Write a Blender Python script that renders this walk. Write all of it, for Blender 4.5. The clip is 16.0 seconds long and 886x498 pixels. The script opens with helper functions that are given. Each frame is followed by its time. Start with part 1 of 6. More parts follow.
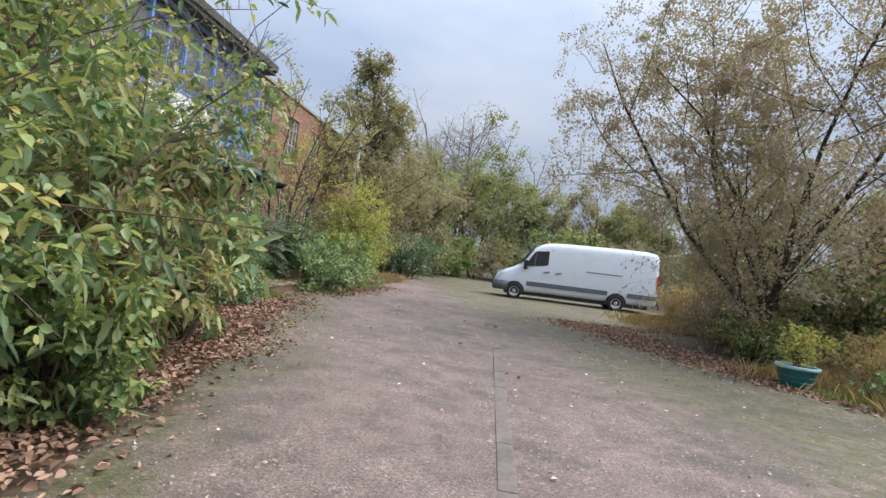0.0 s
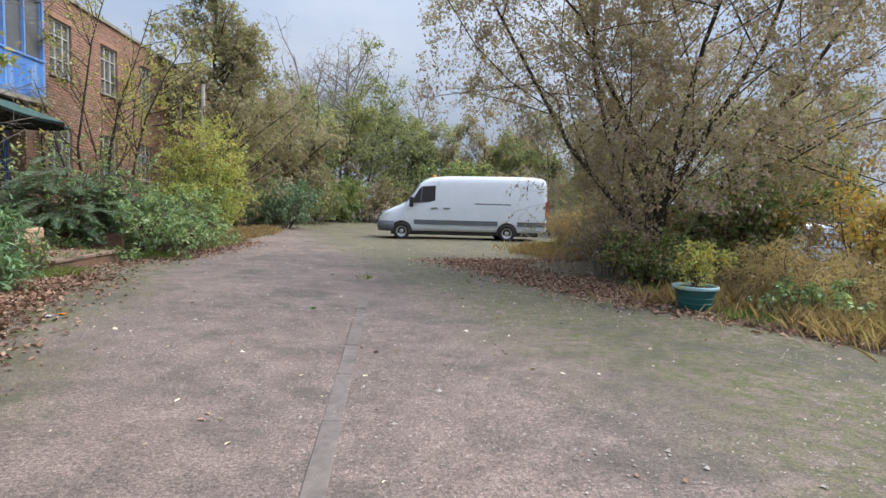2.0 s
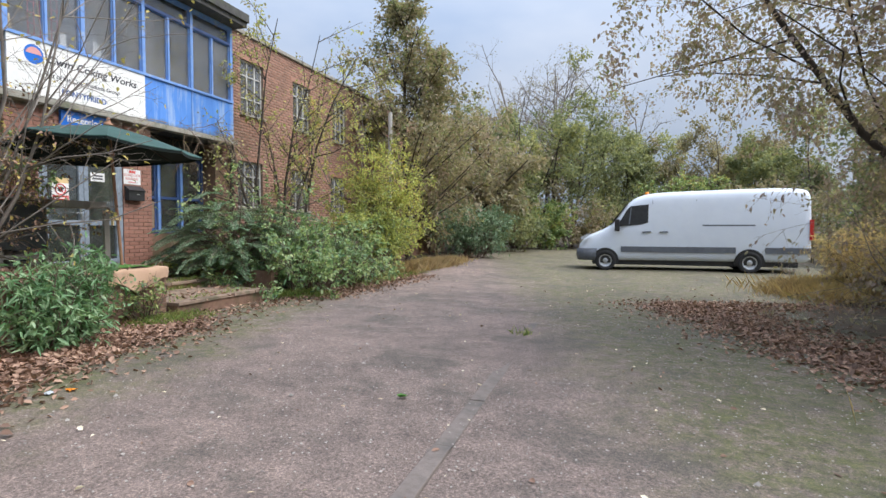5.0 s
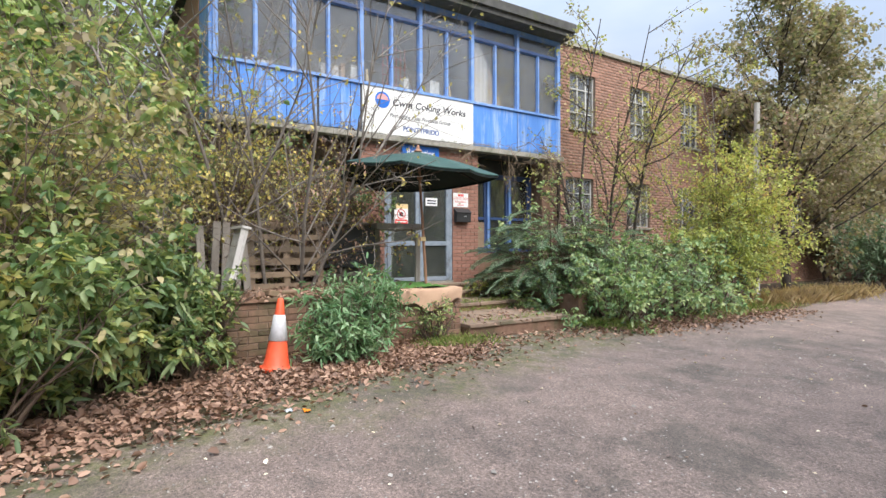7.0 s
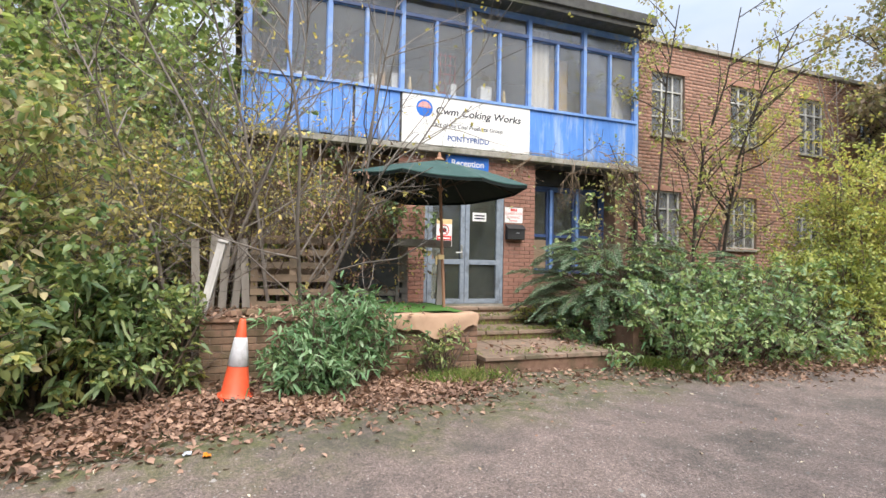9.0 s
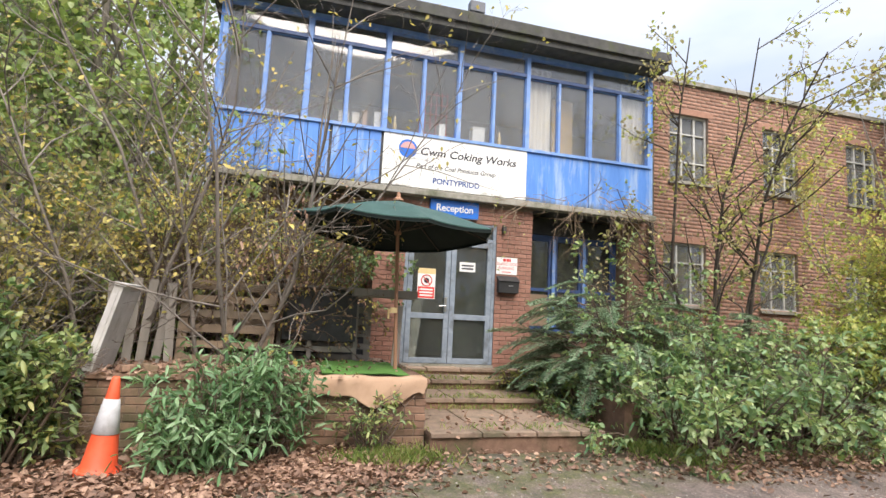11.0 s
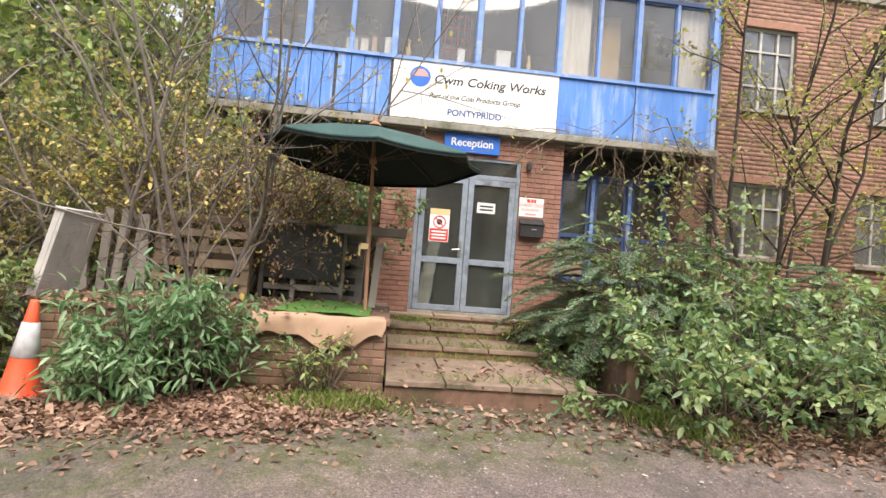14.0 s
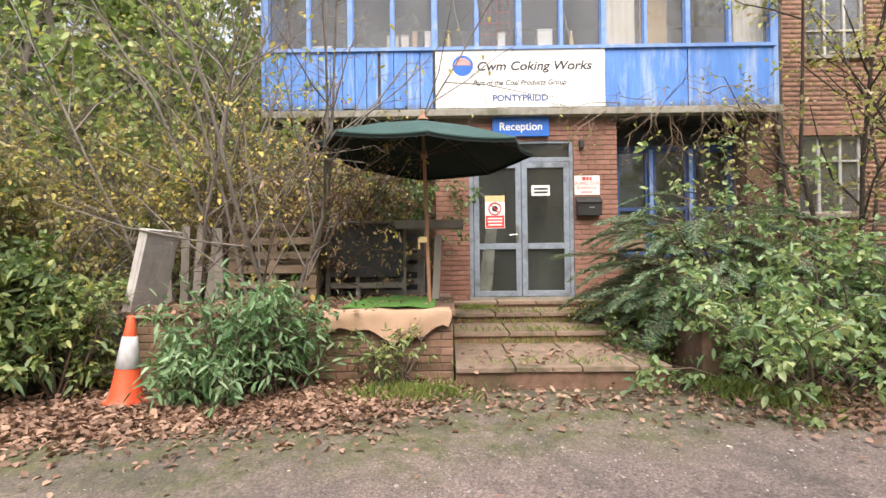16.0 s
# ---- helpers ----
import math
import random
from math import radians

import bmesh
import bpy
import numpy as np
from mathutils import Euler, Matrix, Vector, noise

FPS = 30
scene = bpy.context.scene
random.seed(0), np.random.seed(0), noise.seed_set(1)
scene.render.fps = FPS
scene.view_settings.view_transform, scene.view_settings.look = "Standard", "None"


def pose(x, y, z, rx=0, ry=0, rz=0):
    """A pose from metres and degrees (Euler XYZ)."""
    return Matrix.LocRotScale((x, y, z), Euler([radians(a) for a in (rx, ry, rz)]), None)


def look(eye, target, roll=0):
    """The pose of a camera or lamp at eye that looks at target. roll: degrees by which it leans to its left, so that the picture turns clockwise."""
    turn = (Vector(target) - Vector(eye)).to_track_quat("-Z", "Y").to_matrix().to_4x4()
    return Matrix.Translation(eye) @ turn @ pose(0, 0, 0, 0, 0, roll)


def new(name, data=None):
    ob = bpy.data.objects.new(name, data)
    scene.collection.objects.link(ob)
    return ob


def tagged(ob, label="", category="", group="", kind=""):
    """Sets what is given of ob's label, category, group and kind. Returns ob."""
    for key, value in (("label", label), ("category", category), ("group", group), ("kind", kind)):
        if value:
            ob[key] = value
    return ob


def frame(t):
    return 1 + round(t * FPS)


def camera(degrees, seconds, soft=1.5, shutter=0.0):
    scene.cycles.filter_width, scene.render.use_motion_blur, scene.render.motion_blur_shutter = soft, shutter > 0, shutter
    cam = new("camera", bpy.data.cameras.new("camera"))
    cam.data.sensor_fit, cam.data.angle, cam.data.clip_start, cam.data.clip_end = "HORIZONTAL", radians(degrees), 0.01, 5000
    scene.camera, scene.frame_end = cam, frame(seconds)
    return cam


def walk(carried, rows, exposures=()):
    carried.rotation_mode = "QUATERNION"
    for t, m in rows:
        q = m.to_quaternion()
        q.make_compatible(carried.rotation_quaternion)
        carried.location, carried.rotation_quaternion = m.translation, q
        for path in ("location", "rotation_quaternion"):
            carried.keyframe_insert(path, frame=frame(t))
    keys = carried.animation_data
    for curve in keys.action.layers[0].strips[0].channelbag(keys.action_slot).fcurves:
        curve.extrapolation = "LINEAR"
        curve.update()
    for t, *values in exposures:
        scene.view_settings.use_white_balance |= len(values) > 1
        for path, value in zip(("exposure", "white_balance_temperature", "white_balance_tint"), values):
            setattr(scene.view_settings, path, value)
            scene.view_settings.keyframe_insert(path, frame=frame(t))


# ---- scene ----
cam = camera(79.4, 16.0)
METRES, EYE, TILT, LEAN, TURN = 11.1, 1.36, 0.0, 0.0, 6.3
ROWS = [
    (0.0, 0.0, 0.0, 0.0, -0.12, 0.98, -6.97),
    (0.5, 0.0145, 0.0391, -0.0007, -6.4, -0.43, -6.13),
    (1.0, 0.0316, 0.0743, -0.0012, -8.64, -2.66, -4.31),
    (1.5, 0.0521, 0.1105, 0.0001, -9.93, -3.92, -2.92),
    (2.0, 0.0671, 0.1535, 0.0013, -11.09, -4.57, -1.72),
    (2.5, 0.0883, 0.1899, 0.0023, -10.61, -2.96, -2.18),
    (3.0, 0.1029, 0.2369, 0.0014, -8.64, -1.64, -2.71),
    (3.5, 0.1189, 0.276, 0.0012, -6.75, -2.04, -2.24),
    (4.0, 0.1316, 0.3208, 0.0047, -4.59, -1.3, -2.0),
    (4.5, 0.1364, 0.3592, 0.004, 0.69, -0.87, -1.06),
    (5.0, 0.1519, 0.3996, 0.0041, 12.1, -2.19, -0.03),
    (7.5, 0.1753, 0.5804, 0.0063, 55.81, 0.49, -0.31),
    (8.0, 0.1704, 0.6171, 0.0045, 59.04, 0.49, -0.32),
    (8.5, 0.1679, 0.6513, 0.0063, 60.91, 0.61, -0.48),
    (9.0, 0.1711, 0.6891, 0.0085, 62.78, 1.65, -1.14),
    (11.5, 0.1331, 0.8445, 0.0149, 68.64, 7.63, -3.77),
    (12.0, 0.1316, 0.8759, 0.0153, 68.78, 7.61, -4.94),
    (12.5, 0.1248, 0.905, 0.0109, 66.53, 6.99, -6.17),
    (13.0, 0.1122, 0.9296, 0.0063, 66.52, 5.05, -7.14),
    (13.5, 0.1083, 0.945, 0.0033, 73.95, 2.49, -5.97),
    (14.0, 0.1105, 0.9457, 0.0031, 77.91, 1.97, -4.44),
    (14.5, 0.1101, 0.9437, 0.0022, 80.15, 1.34, -3.4),
    (15.0, 0.1128, 0.9438, 0.002, 82.12, 0.95, -2.54),
    (15.5, 0.1147, 0.945, 0.0017, 83.26, 0.76, -1.05),
    (16.0, 0.1157, 0.9445, 0.002, 84.26, 0.66, 0.64),
]
walk(cam, [(t, pose(0, 0, EYE, TILT, LEAN, TURN) @ pose(METRES * x, METRES * y, METRES * z, 90 + pitch, roll, yaw)) for t, x, y, z, yaw, pitch, roll in ROWS],
     exposures=[(0, 0.18, 6350, 11), (4.5, 0.2, 6250, 11), (7.5, 0.5, 6500, 11), (11.5, 0.5, 6900, 13), (16, 0.62, 7150, 15)])

# ---- world, sun, exposure ----
SUN_UP, SUN_ROUND = radians(42), radians(60)
world = bpy.data.worlds.new("overcast_sky")
world.use_nodes = True
scene.world = world
wn, wl = world.node_tree.nodes, world.node_tree.links
wn.clear()
w_out = wn.new("ShaderNodeOutputWorld")
w_bg = wn.new("ShaderNodeBackground")
w_sky = wn.new("ShaderNodeTexSky")
w_sky.sky_type = "NISHITA"
w_sky.sun_disc = False
w_sky.sun_elevation, w_sky.sun_rotation = SUN_UP, SUN_ROUND
w_sky.air_density, w_sky.dust_density = 1.0, 2.0
w_co = wn.new("ShaderNodeTexCoord")
w_map = wn.new("ShaderNodeMapping")
w_map.inputs["Scale"].default_value = (1.0, 1.0, 2.6)
w_cloud = wn.new("ShaderNodeTexNoise")
w_cloud.inputs["Scale"].default_value = 2.2
w_cloud.inputs["Detail"].default_value = 5.0
w_ramp = wn.new("ShaderNodeValToRGB")
w_ramp.color_ramp.elements[0].position, w_ramp.color_ramp.elements[0].color = 0.32, (4.9, 6.2, 8.4, 1)
w_ramp.color_ramp.elements[1].position, w_ramp.color_ramp.elements[1].color = 0.66, (8.0, 8.7, 9.9, 1)
w_mix = wn.new("ShaderNodeMixRGB")
w_mix.inputs["Fac"].default_value = 0.88
# a cloudy sky is about three times as bright overhead as at the horizon
w_sep = wn.new("ShaderNodeSeparateXYZ")
w_up = wn.new("ShaderNodeMapRange")
w_up.inputs["From Min"].default_value, w_up.inputs["From Max"].default_value = 0.12, 1.0
w_up.inputs["To Min"].default_value, w_up.inputs["To Max"].default_value = 0.57, 1.8
w_dome = wn.new("ShaderNodeMixRGB")
w_dome.blend_type = "MULTIPLY"
w_dome.inputs["Fac"].default_value = 1.0
wl.new(w_co.outputs["Generated"], w_map.inputs["Vector"])
wl.new(w_co.outputs["Generated"], w_sep.inputs[0])
wl.new(w_sep.outputs["Z"], w_up.inputs["Value"])
wl.new(w_map.outputs["Vector"], w_cloud.inputs["Vector"])
wl.new(w_cloud.outputs["Fac"], w_ramp.inputs["Fac"])
wl.new(w_sky.outputs["Color"], w_mix.inputs["Color1"])
wl.new(w_ramp.outputs["Color"], w_mix.inputs["Color2"])
wl.new(w_mix.outputs["Color"], w_dome.inputs["Color1"])
wl.new(w_up.outputs["Result"], w_dome.inputs["Color2"])
wl.new(w_dome.outputs["Color"], w_bg.inputs["Color"])
w_bg.inputs["Strength"].default_value = 0.1
wl.new(w_bg.outputs["Background"], w_out.inputs["Surface"])

sun = bpy.data.lights.new("sun", "SUN")
sun.energy, sun.angle, sun.color = 4.2, radians(50), (1.0, 0.95, 0.87)
sun_ob = new("sun", sun)
sun_ob.matrix_basis = look((20, 8, 25), (0, 6, 0))

# ---- builders ----
def thing(name, at=(0, 0, 0), label="", category="", group="", kind=""):
    """An Empty at a thing's base; its parts are given in world metres."""
    ob = new(name)
    ob.empty_display_size = 0.1
    ob.location = at
    return tagged(ob, label, category, group, kind)


def base_of(ob):
    p = Vector((0, 0, 0))
    while ob is not None:
        p += ob.location
        ob = ob.parent
    return np.array(p)


class Geo:
    """Vertices and faces gathered for one mesh."""

    def __init__(self):
        self.v, self.f = [], []

    def add(self, verts, faces):
        k = len(self.v)
        self.v.extend([tuple(map(float, p)) for p in verts])
        self.f.extend([tuple(i + k for i in f) for f in faces])
        return self

    def box(self, lo, hi, m=None):
        (a, b, c), (d, e, g) = lo, hi
        vs = [(a, b, c), (d, b, c), (d, e, c), (a, e, c), (a, b, g), (d, b, g), (d, e, g), (a, e, g)]
        if m is not None:
            vs = [tuple(m @ Vector(p)) for p in vs]
        return self.add(vs, [(3, 2, 1, 0), (4, 5, 6, 7), (0, 1, 5, 4), (1, 2, 6, 5), (2, 3, 7, 6), (3, 0, 4, 7)])

    def tube(self, pts, radii, n=6, cap=True):
        pts = [Vector(p) for p in pts]
        rings, up = [], Vector((0.13, 0.31, 0.94))
        for i, p in enumerate(pts):
            d = (pts[min(i + 1, len(pts) - 1)] - pts[max(i - 1, 0)]).normalized()
            s = d.cross(up)
            if s.length < 0.05:
                s = d.cross(Vector((1, 0, 0)))
            s.normalize()
            u = s.cross(d)
            rings.append([p + (s * math.cos(2 * math.pi * k / n) + u * math.sin(2 * math.pi * k / n)) * radii[i] for k in range(n)])
        vs = [q for r in rings for q in r]
        fs = [(i * n + k, i * n + (k + 1) % n, (i + 1) * n + (k + 1) % n, (i + 1) * n + k) for i in range(len(pts) - 1) for k in range(n)]
        if cap:
            fs += [tuple(range(n - 1, -1, -1)), tuple(range((len(pts) - 1) * n, len(pts) * n))]
        return self.add(vs, fs)

    def lathe(self, prof, at=(0, 0, 0), n=20, square=0.0):
        vs, m = [], len(prof)
        for k in range(n):
            a = 2 * math.pi * k / n
            for r, z in prof:
                vs.append((at[0] + r * math.cos(a), at[1] + r * math.sin(a), at[2] + z))
        fs = [(k * m + i, ((k + 1) % n) * m + i, ((k + 1) % n) * m + i + 1, k * m + i + 1) for k in range(n) for i in range(m - 1)]
        return self.add(vs, fs)

    def slab(self, poly, lo, hi, axis="z"):
        """A flat outline given thickness along an axis."""
        def put(a, b, c):
            return {"z": (a, b, c), "y": (a, c, b), "x": (c, a, b)}[axis]
        n = len(poly)
        vs = [put(a, b, lo) for a, b in poly] + [put(a, b, hi) for a, b in poly]
        return self.add(vs, [tuple(range(n - 1, -1, -1)), tuple(range(n, 2 * n))] + [(i, (i + 1) % n, n + (i + 1) % n, n + i) for i in range(n)])


def part(name, geo, material, parent=None, label="", smooth=False, bevel=0.0):
    """Links a Geo as one mesh object, under a thing or a part."""
    me = bpy.data.meshes.new(name)
    o = base_of(parent) if parent is not None else np.zeros(3)
    me.from_pydata([(p[0] - o[0], p[1] - o[1], p[2] - o[2]) for p in geo.v], [], geo.f)
    bm = bmesh.new()
    bm.from_mesh(me)
    bmesh.ops.recalc_face_normals(bm, faces=bm.faces)
    bm.to_mesh(me)
    bm.free()
    me.materials.append(material)
    if smooth:
        me.polygons.foreach_set("use_smooth", [True] * len(me.polygons))
    ob = new(name, me)
    ob.parent = parent
    if bevel:
        mod = ob.modifiers.new("worn_edges", "BEVEL")
        mod.width, mod.segments, mod.limit_method = bevel, 2, "ANGLE"
    if label:
        ob["label"] = label
    return ob


def mass(name, verts, faces, material, parent=None, label="", smooth=False):
    """One mesh from arrays of vertices and of faces with the same number of corners."""
    verts, faces = np.asarray(verts, np.float32), np.asarray(faces, np.int32)
    if parent is not None:
        verts = verts - base_of(parent).astype(np.float32)
    n, k = faces.shape
    me = bpy.data.meshes.new(name)
    me.vertices.add(len(verts))
    me.vertices.foreach_set("co", verts.ravel())
    me.loops.add(n * k)
    me.loops.foreach_set("vertex_index", faces.ravel())
    me.polygons.add(n)
    me.polygons.foreach_set("loop_start", np.arange(0, n * k, k, dtype=np.int32))
    me.polygons.foreach_set("loop_total", np.full(n, k, dtype=np.int32))
    if smooth:
        me.polygons.foreach_set("use_smooth", np.ones(n, dtype=bool))
    me.update(calc_edges=True)
    me.materials.append(material)
    ob = new(name, me)
    ob.parent = parent
    if label:
        ob["label"] = label
    return ob


def unit(a):
    return a / np.maximum(np.linalg.norm(a, axis=-1, keepdims=True), 1e-6)


def leaf_arrays(rng, base, way, length, width, oval=False, fold=0.18, droop=0.15):
    """Leaves as small folded blades. base, way: (n, 3); length, width: (n,)."""
    n = len(base)
    way = unit(way)
    side = unit(np.cross(way, unit(rng.normal(size=(n, 3)) * 0.55 + np.array([0, 0, 1.0]))))
    nrm = np.cross(side, way)
    L, W = length[:, None], width[:, None]
    dr = np.array([0, 0, -1.0]) * L * droop
    if oval:
        a = base
        r1 = base + way * L * 0.28 + side * W * 0.44 + nrm * W * fold
        r2 = base + way * L * 0.66 + side * W * 0.40 + nrm * W * fold + dr * 0.4
        t = base + way * L + dr
        l2 = base + way * L * 0.66 - side * W * 0.40 + nrm * W * fold + dr * 0.4
        l1 = base + way * L * 0.28 - side * W * 0.44 + nrm * W * fold
        v = np.stack([a, r1, r2, t, l2, l1], 1).reshape(-1, 3)
        k = np.arange(n)[:, None] * 6
        return v, np.concatenate([k + np.array([[0, 1, 2, 3]]), k + np.array([[0, 3, 4, 5]])])
    a = base
    r = base + way * L * 0.42 + side * W * 0.5 + nrm * W * fold
    t = base + way * L + dr
    l = base + way * L * 0.42 - side * W * 0.5 + nrm * W * fold
    v = np.stack([a, r, t, l], 1).reshape(-1, 3)
    k = np.arange(n)[:, None] * 4
    return v, np.concatenate([k + np.array([[0, 1, 2]]), k + np.array([[0, 2, 3]])])


class Plant:
    """Branches grown level by level; leaves sit on the last twigs."""

    def __init__(self, seed):
        self.rng = np.random.default_rng(seed)
        self.limbs, self.twigs = [], []

    def grow(self, p, d, length, r, level, spec):
        rng = self.rng
        nseg = 5 if level == 0 else 3
        pts, p, d = [np.array(p, float)], np.array(p, float), unit(np.array(d, float))
        for _ in range(nseg):
            d = unit(d + rng.normal(size=3) * spec["bend"] + np.array([0, 0, spec["rise"][level]]))
            p = p + d * length / nseg
            pts.append(p)
        pts = np.array(pts)
        self.limbs.append((pts, np.linspace(r, r * (0.2 if level == 0 else 0.4), nseg + 1), level))
        if level == len(spec["kids"]):
            self.twigs.append(pts)
            return
        for _ in range(max(1, int(round(spec["kids"][level] * rng.uniform(0.8, 1.2))))):
            u = rng.uniform(spec.get("bare", 0.25) if level == 0 else 0.15, 1.0)
            q = u * nseg
            i = min(int(q), nseg - 1)
            at = pts[i] + (pts[i + 1] - pts[i]) * (q - i)
            along = unit(pts[i + 1] - pts[i])
            away = unit(np.cross(along, rng.normal(size=3)))
            a = radians(rng.uniform(*spec["angle"]))
            self.grow(at, along * math.cos(a) + away * math.sin(a), length * rng.uniform(*spec["ratio"]) * ((1.25 - 1.0 * u) if spec.get("cone") and level == 0 else (1.15 - 0.45 * u)),
                      max(r * spec.get("thin", 0.5) * (1.1 - 0.5 * u), 0.0025), level + 1, spec)

    def wood(self, lo, hi, sides, which=None):
        """Limbs of the levels lo to hi as one tube mesh; which: one limb alone."""
        vs, fs, k = [], [], 0
        chosen = [b for b in self.limbs if lo <= b[2] <= hi]
        for pts, rad, level in (chosen if which is None else chosen[which:which + 1]):
            d = unit(np.gradient(pts, axis=0))
            s = unit(np.cross(d, np.array([0.21, 0.33, 0.92])))
            u = np.cross(s, d)
            a = np.arange(sides) * 2 * math.pi / sides
            ring = pts[:, None] + (s[:, None] * np.cos(a)[None, :, None] + u[:, None] * np.sin(a)[None, :, None]) * rad[:, None, None]
            m = len(pts)
            vs.append(ring.reshape(-1, 3))
            i, j = np.meshgrid(np.arange(m - 1), np.arange(sides), indexing="ij")
            j2 = (j + 1) % sides
            fs.append(np.stack([i * sides + j, i * sides + j2, (i + 1) * sides + j2, (i + 1) * sides + j], -1).reshape(-1, 4) + k)
            k += m * sides
        return np.concatenate(vs), np.concatenate(fs)

    def leaves(self, n, length, width, oval=False, out=0.5, hang=0.0, keep=None, jitter=0.03, clump=0.0, three=False, **kw):
        rng = self.rng
        tw = np.stack(self.twigs)
        i = rng.integers(0, len(tw), n)
        q = rng.uniform(0.05, tw.shape[1] - 1.001, n)
        a = q.astype(int)
        p0, p1 = tw[i, a], tw[i, a + 1]
        base = p0 + (p1 - p0) * (q - a)[:, None]
        way = unit(p1 - p0) * out + rng.normal(size=(n, 3)) * 0.6 + np.array([0, 0, -hang])
        base = base + rng.normal(size=(n, 3)) * jitter
        if clump:
            # leaves gather in tufts with gaps between them
            f = np.zeros(n)
            for wave in (0.45, 0.8, 1.4):
                d = unit(rng.normal(size=(3, 3)))
                f += np.prod(np.sin(base @ d.T * (2 * math.pi / wave) / 1.6 + rng.uniform(0, 6, 3)), axis=1)
            ok = rng.uniform(size=n) < np.clip(1 - clump + clump * (0.5 + 1.6 * f), 0.03, 1)
            base, way = base[ok], way[ok]
        if keep is not None:
            ok = keep(base)
            base, way = base[ok], way[ok]
        m = len(base)
        L, W = rng.uniform(*length, m), rng.uniform(*width, m)
        if three:
            # a leaf of three leaflets
            side = unit(np.cross(unit(way), rng.normal(size=(m, 3)) * .5 + np.array([0, 0, 1.0])))
            way = unit(way)
            base = np.concatenate([base + way * L[:, None] * .12, base, base])
            way = np.concatenate([way, way * .4 + side, way * .4 - side])
            L, W = np.tile(L, 3) * np.repeat([.85, .68, .68], m), np.tile(W, 3) * .85
        return leaf_arrays(rng, base, way, L, W, oval, **kw)


# ---- materials ----
def nodes_of(name):
    m = bpy.data.materials.new(name)
    m.use_nodes = True
    nt = m.node_tree
    return m, nt, nt.nodes["Principled BSDF"]


def noise_at(nt, scale, detail=4.0, rough=0.6, stretch=None):
    geo = nt.nodes.new("ShaderNodeNewGeometry")
    tex = nt.nodes.new("ShaderNodeTexNoise")
    tex.inputs["Scale"].default_value = scale
    tex.inputs["Detail"].default_value = detail
    tex.inputs["Roughness"].default_value = rough
    if stretch:
        mp = nt.nodes.new("ShaderNodeMapping")
        mp.inputs["Scale"].default_value = stretch
        nt.links.new(geo.outputs["Position"], mp.inputs["Vector"])
        nt.links.new(mp.outputs["Vector"], tex.inputs["Vector"])
    else:
        nt.links.new(geo.outputs["Position"], tex.inputs["Vector"])
    return tex.outputs["Fac"]


def ramp_of(nt, fac, stops):
    r = nt.nodes.new("ShaderNodeValToRGB")
    el = r.color_ramp.elements
    while len(el) < len(stops):
        el.new(0.5)
    for e, (p, c) in zip(el, stops):
        e.position, e.color = p, (*c, 1)
    nt.links.new(fac, r.inputs["Fac"])
    return r.outputs["Color"]


def mix_of(nt, fac, a, b, how="MIX"):
    x = nt.nodes.new("ShaderNodeMixRGB")
    x.blend_type = how
    for sock, val in (("Fac", fac), ("Color1", a), ("Color2", b)):
        if isinstance(val, (int, float)):
            x.inputs[sock].default_value = val
        elif isinstance(val, tuple):
            x.inputs[sock].default_value = (*val, 1)
        else:
            nt.links.new(val, x.inputs[sock])
    return x.outputs["Color"]


def math_of(nt, how, a, b, clamp=False):
    x = nt.nodes.new("ShaderNodeMath")
    x.operation, x.use_clamp = how, clamp
    for i, val in enumerate((a, b)):
        if isinstance(val, (int, float)):
            x.inputs[i].default_value = val
        else:
            nt.links.new(val, x.inputs[i])
    return x.outputs[0]


def bump_of(nt, bsdf, height, strength, distance=0.01):
    b = nt.nodes.new("ShaderNodeBump")
    b.inputs["Strength"].default_value, b.inputs["Distance"].default_value = strength, distance
    nt.links.new(height, b.inputs["Height"])
    nt.links.new(b.outputs["Normal"], bsdf.inputs["Normal"])


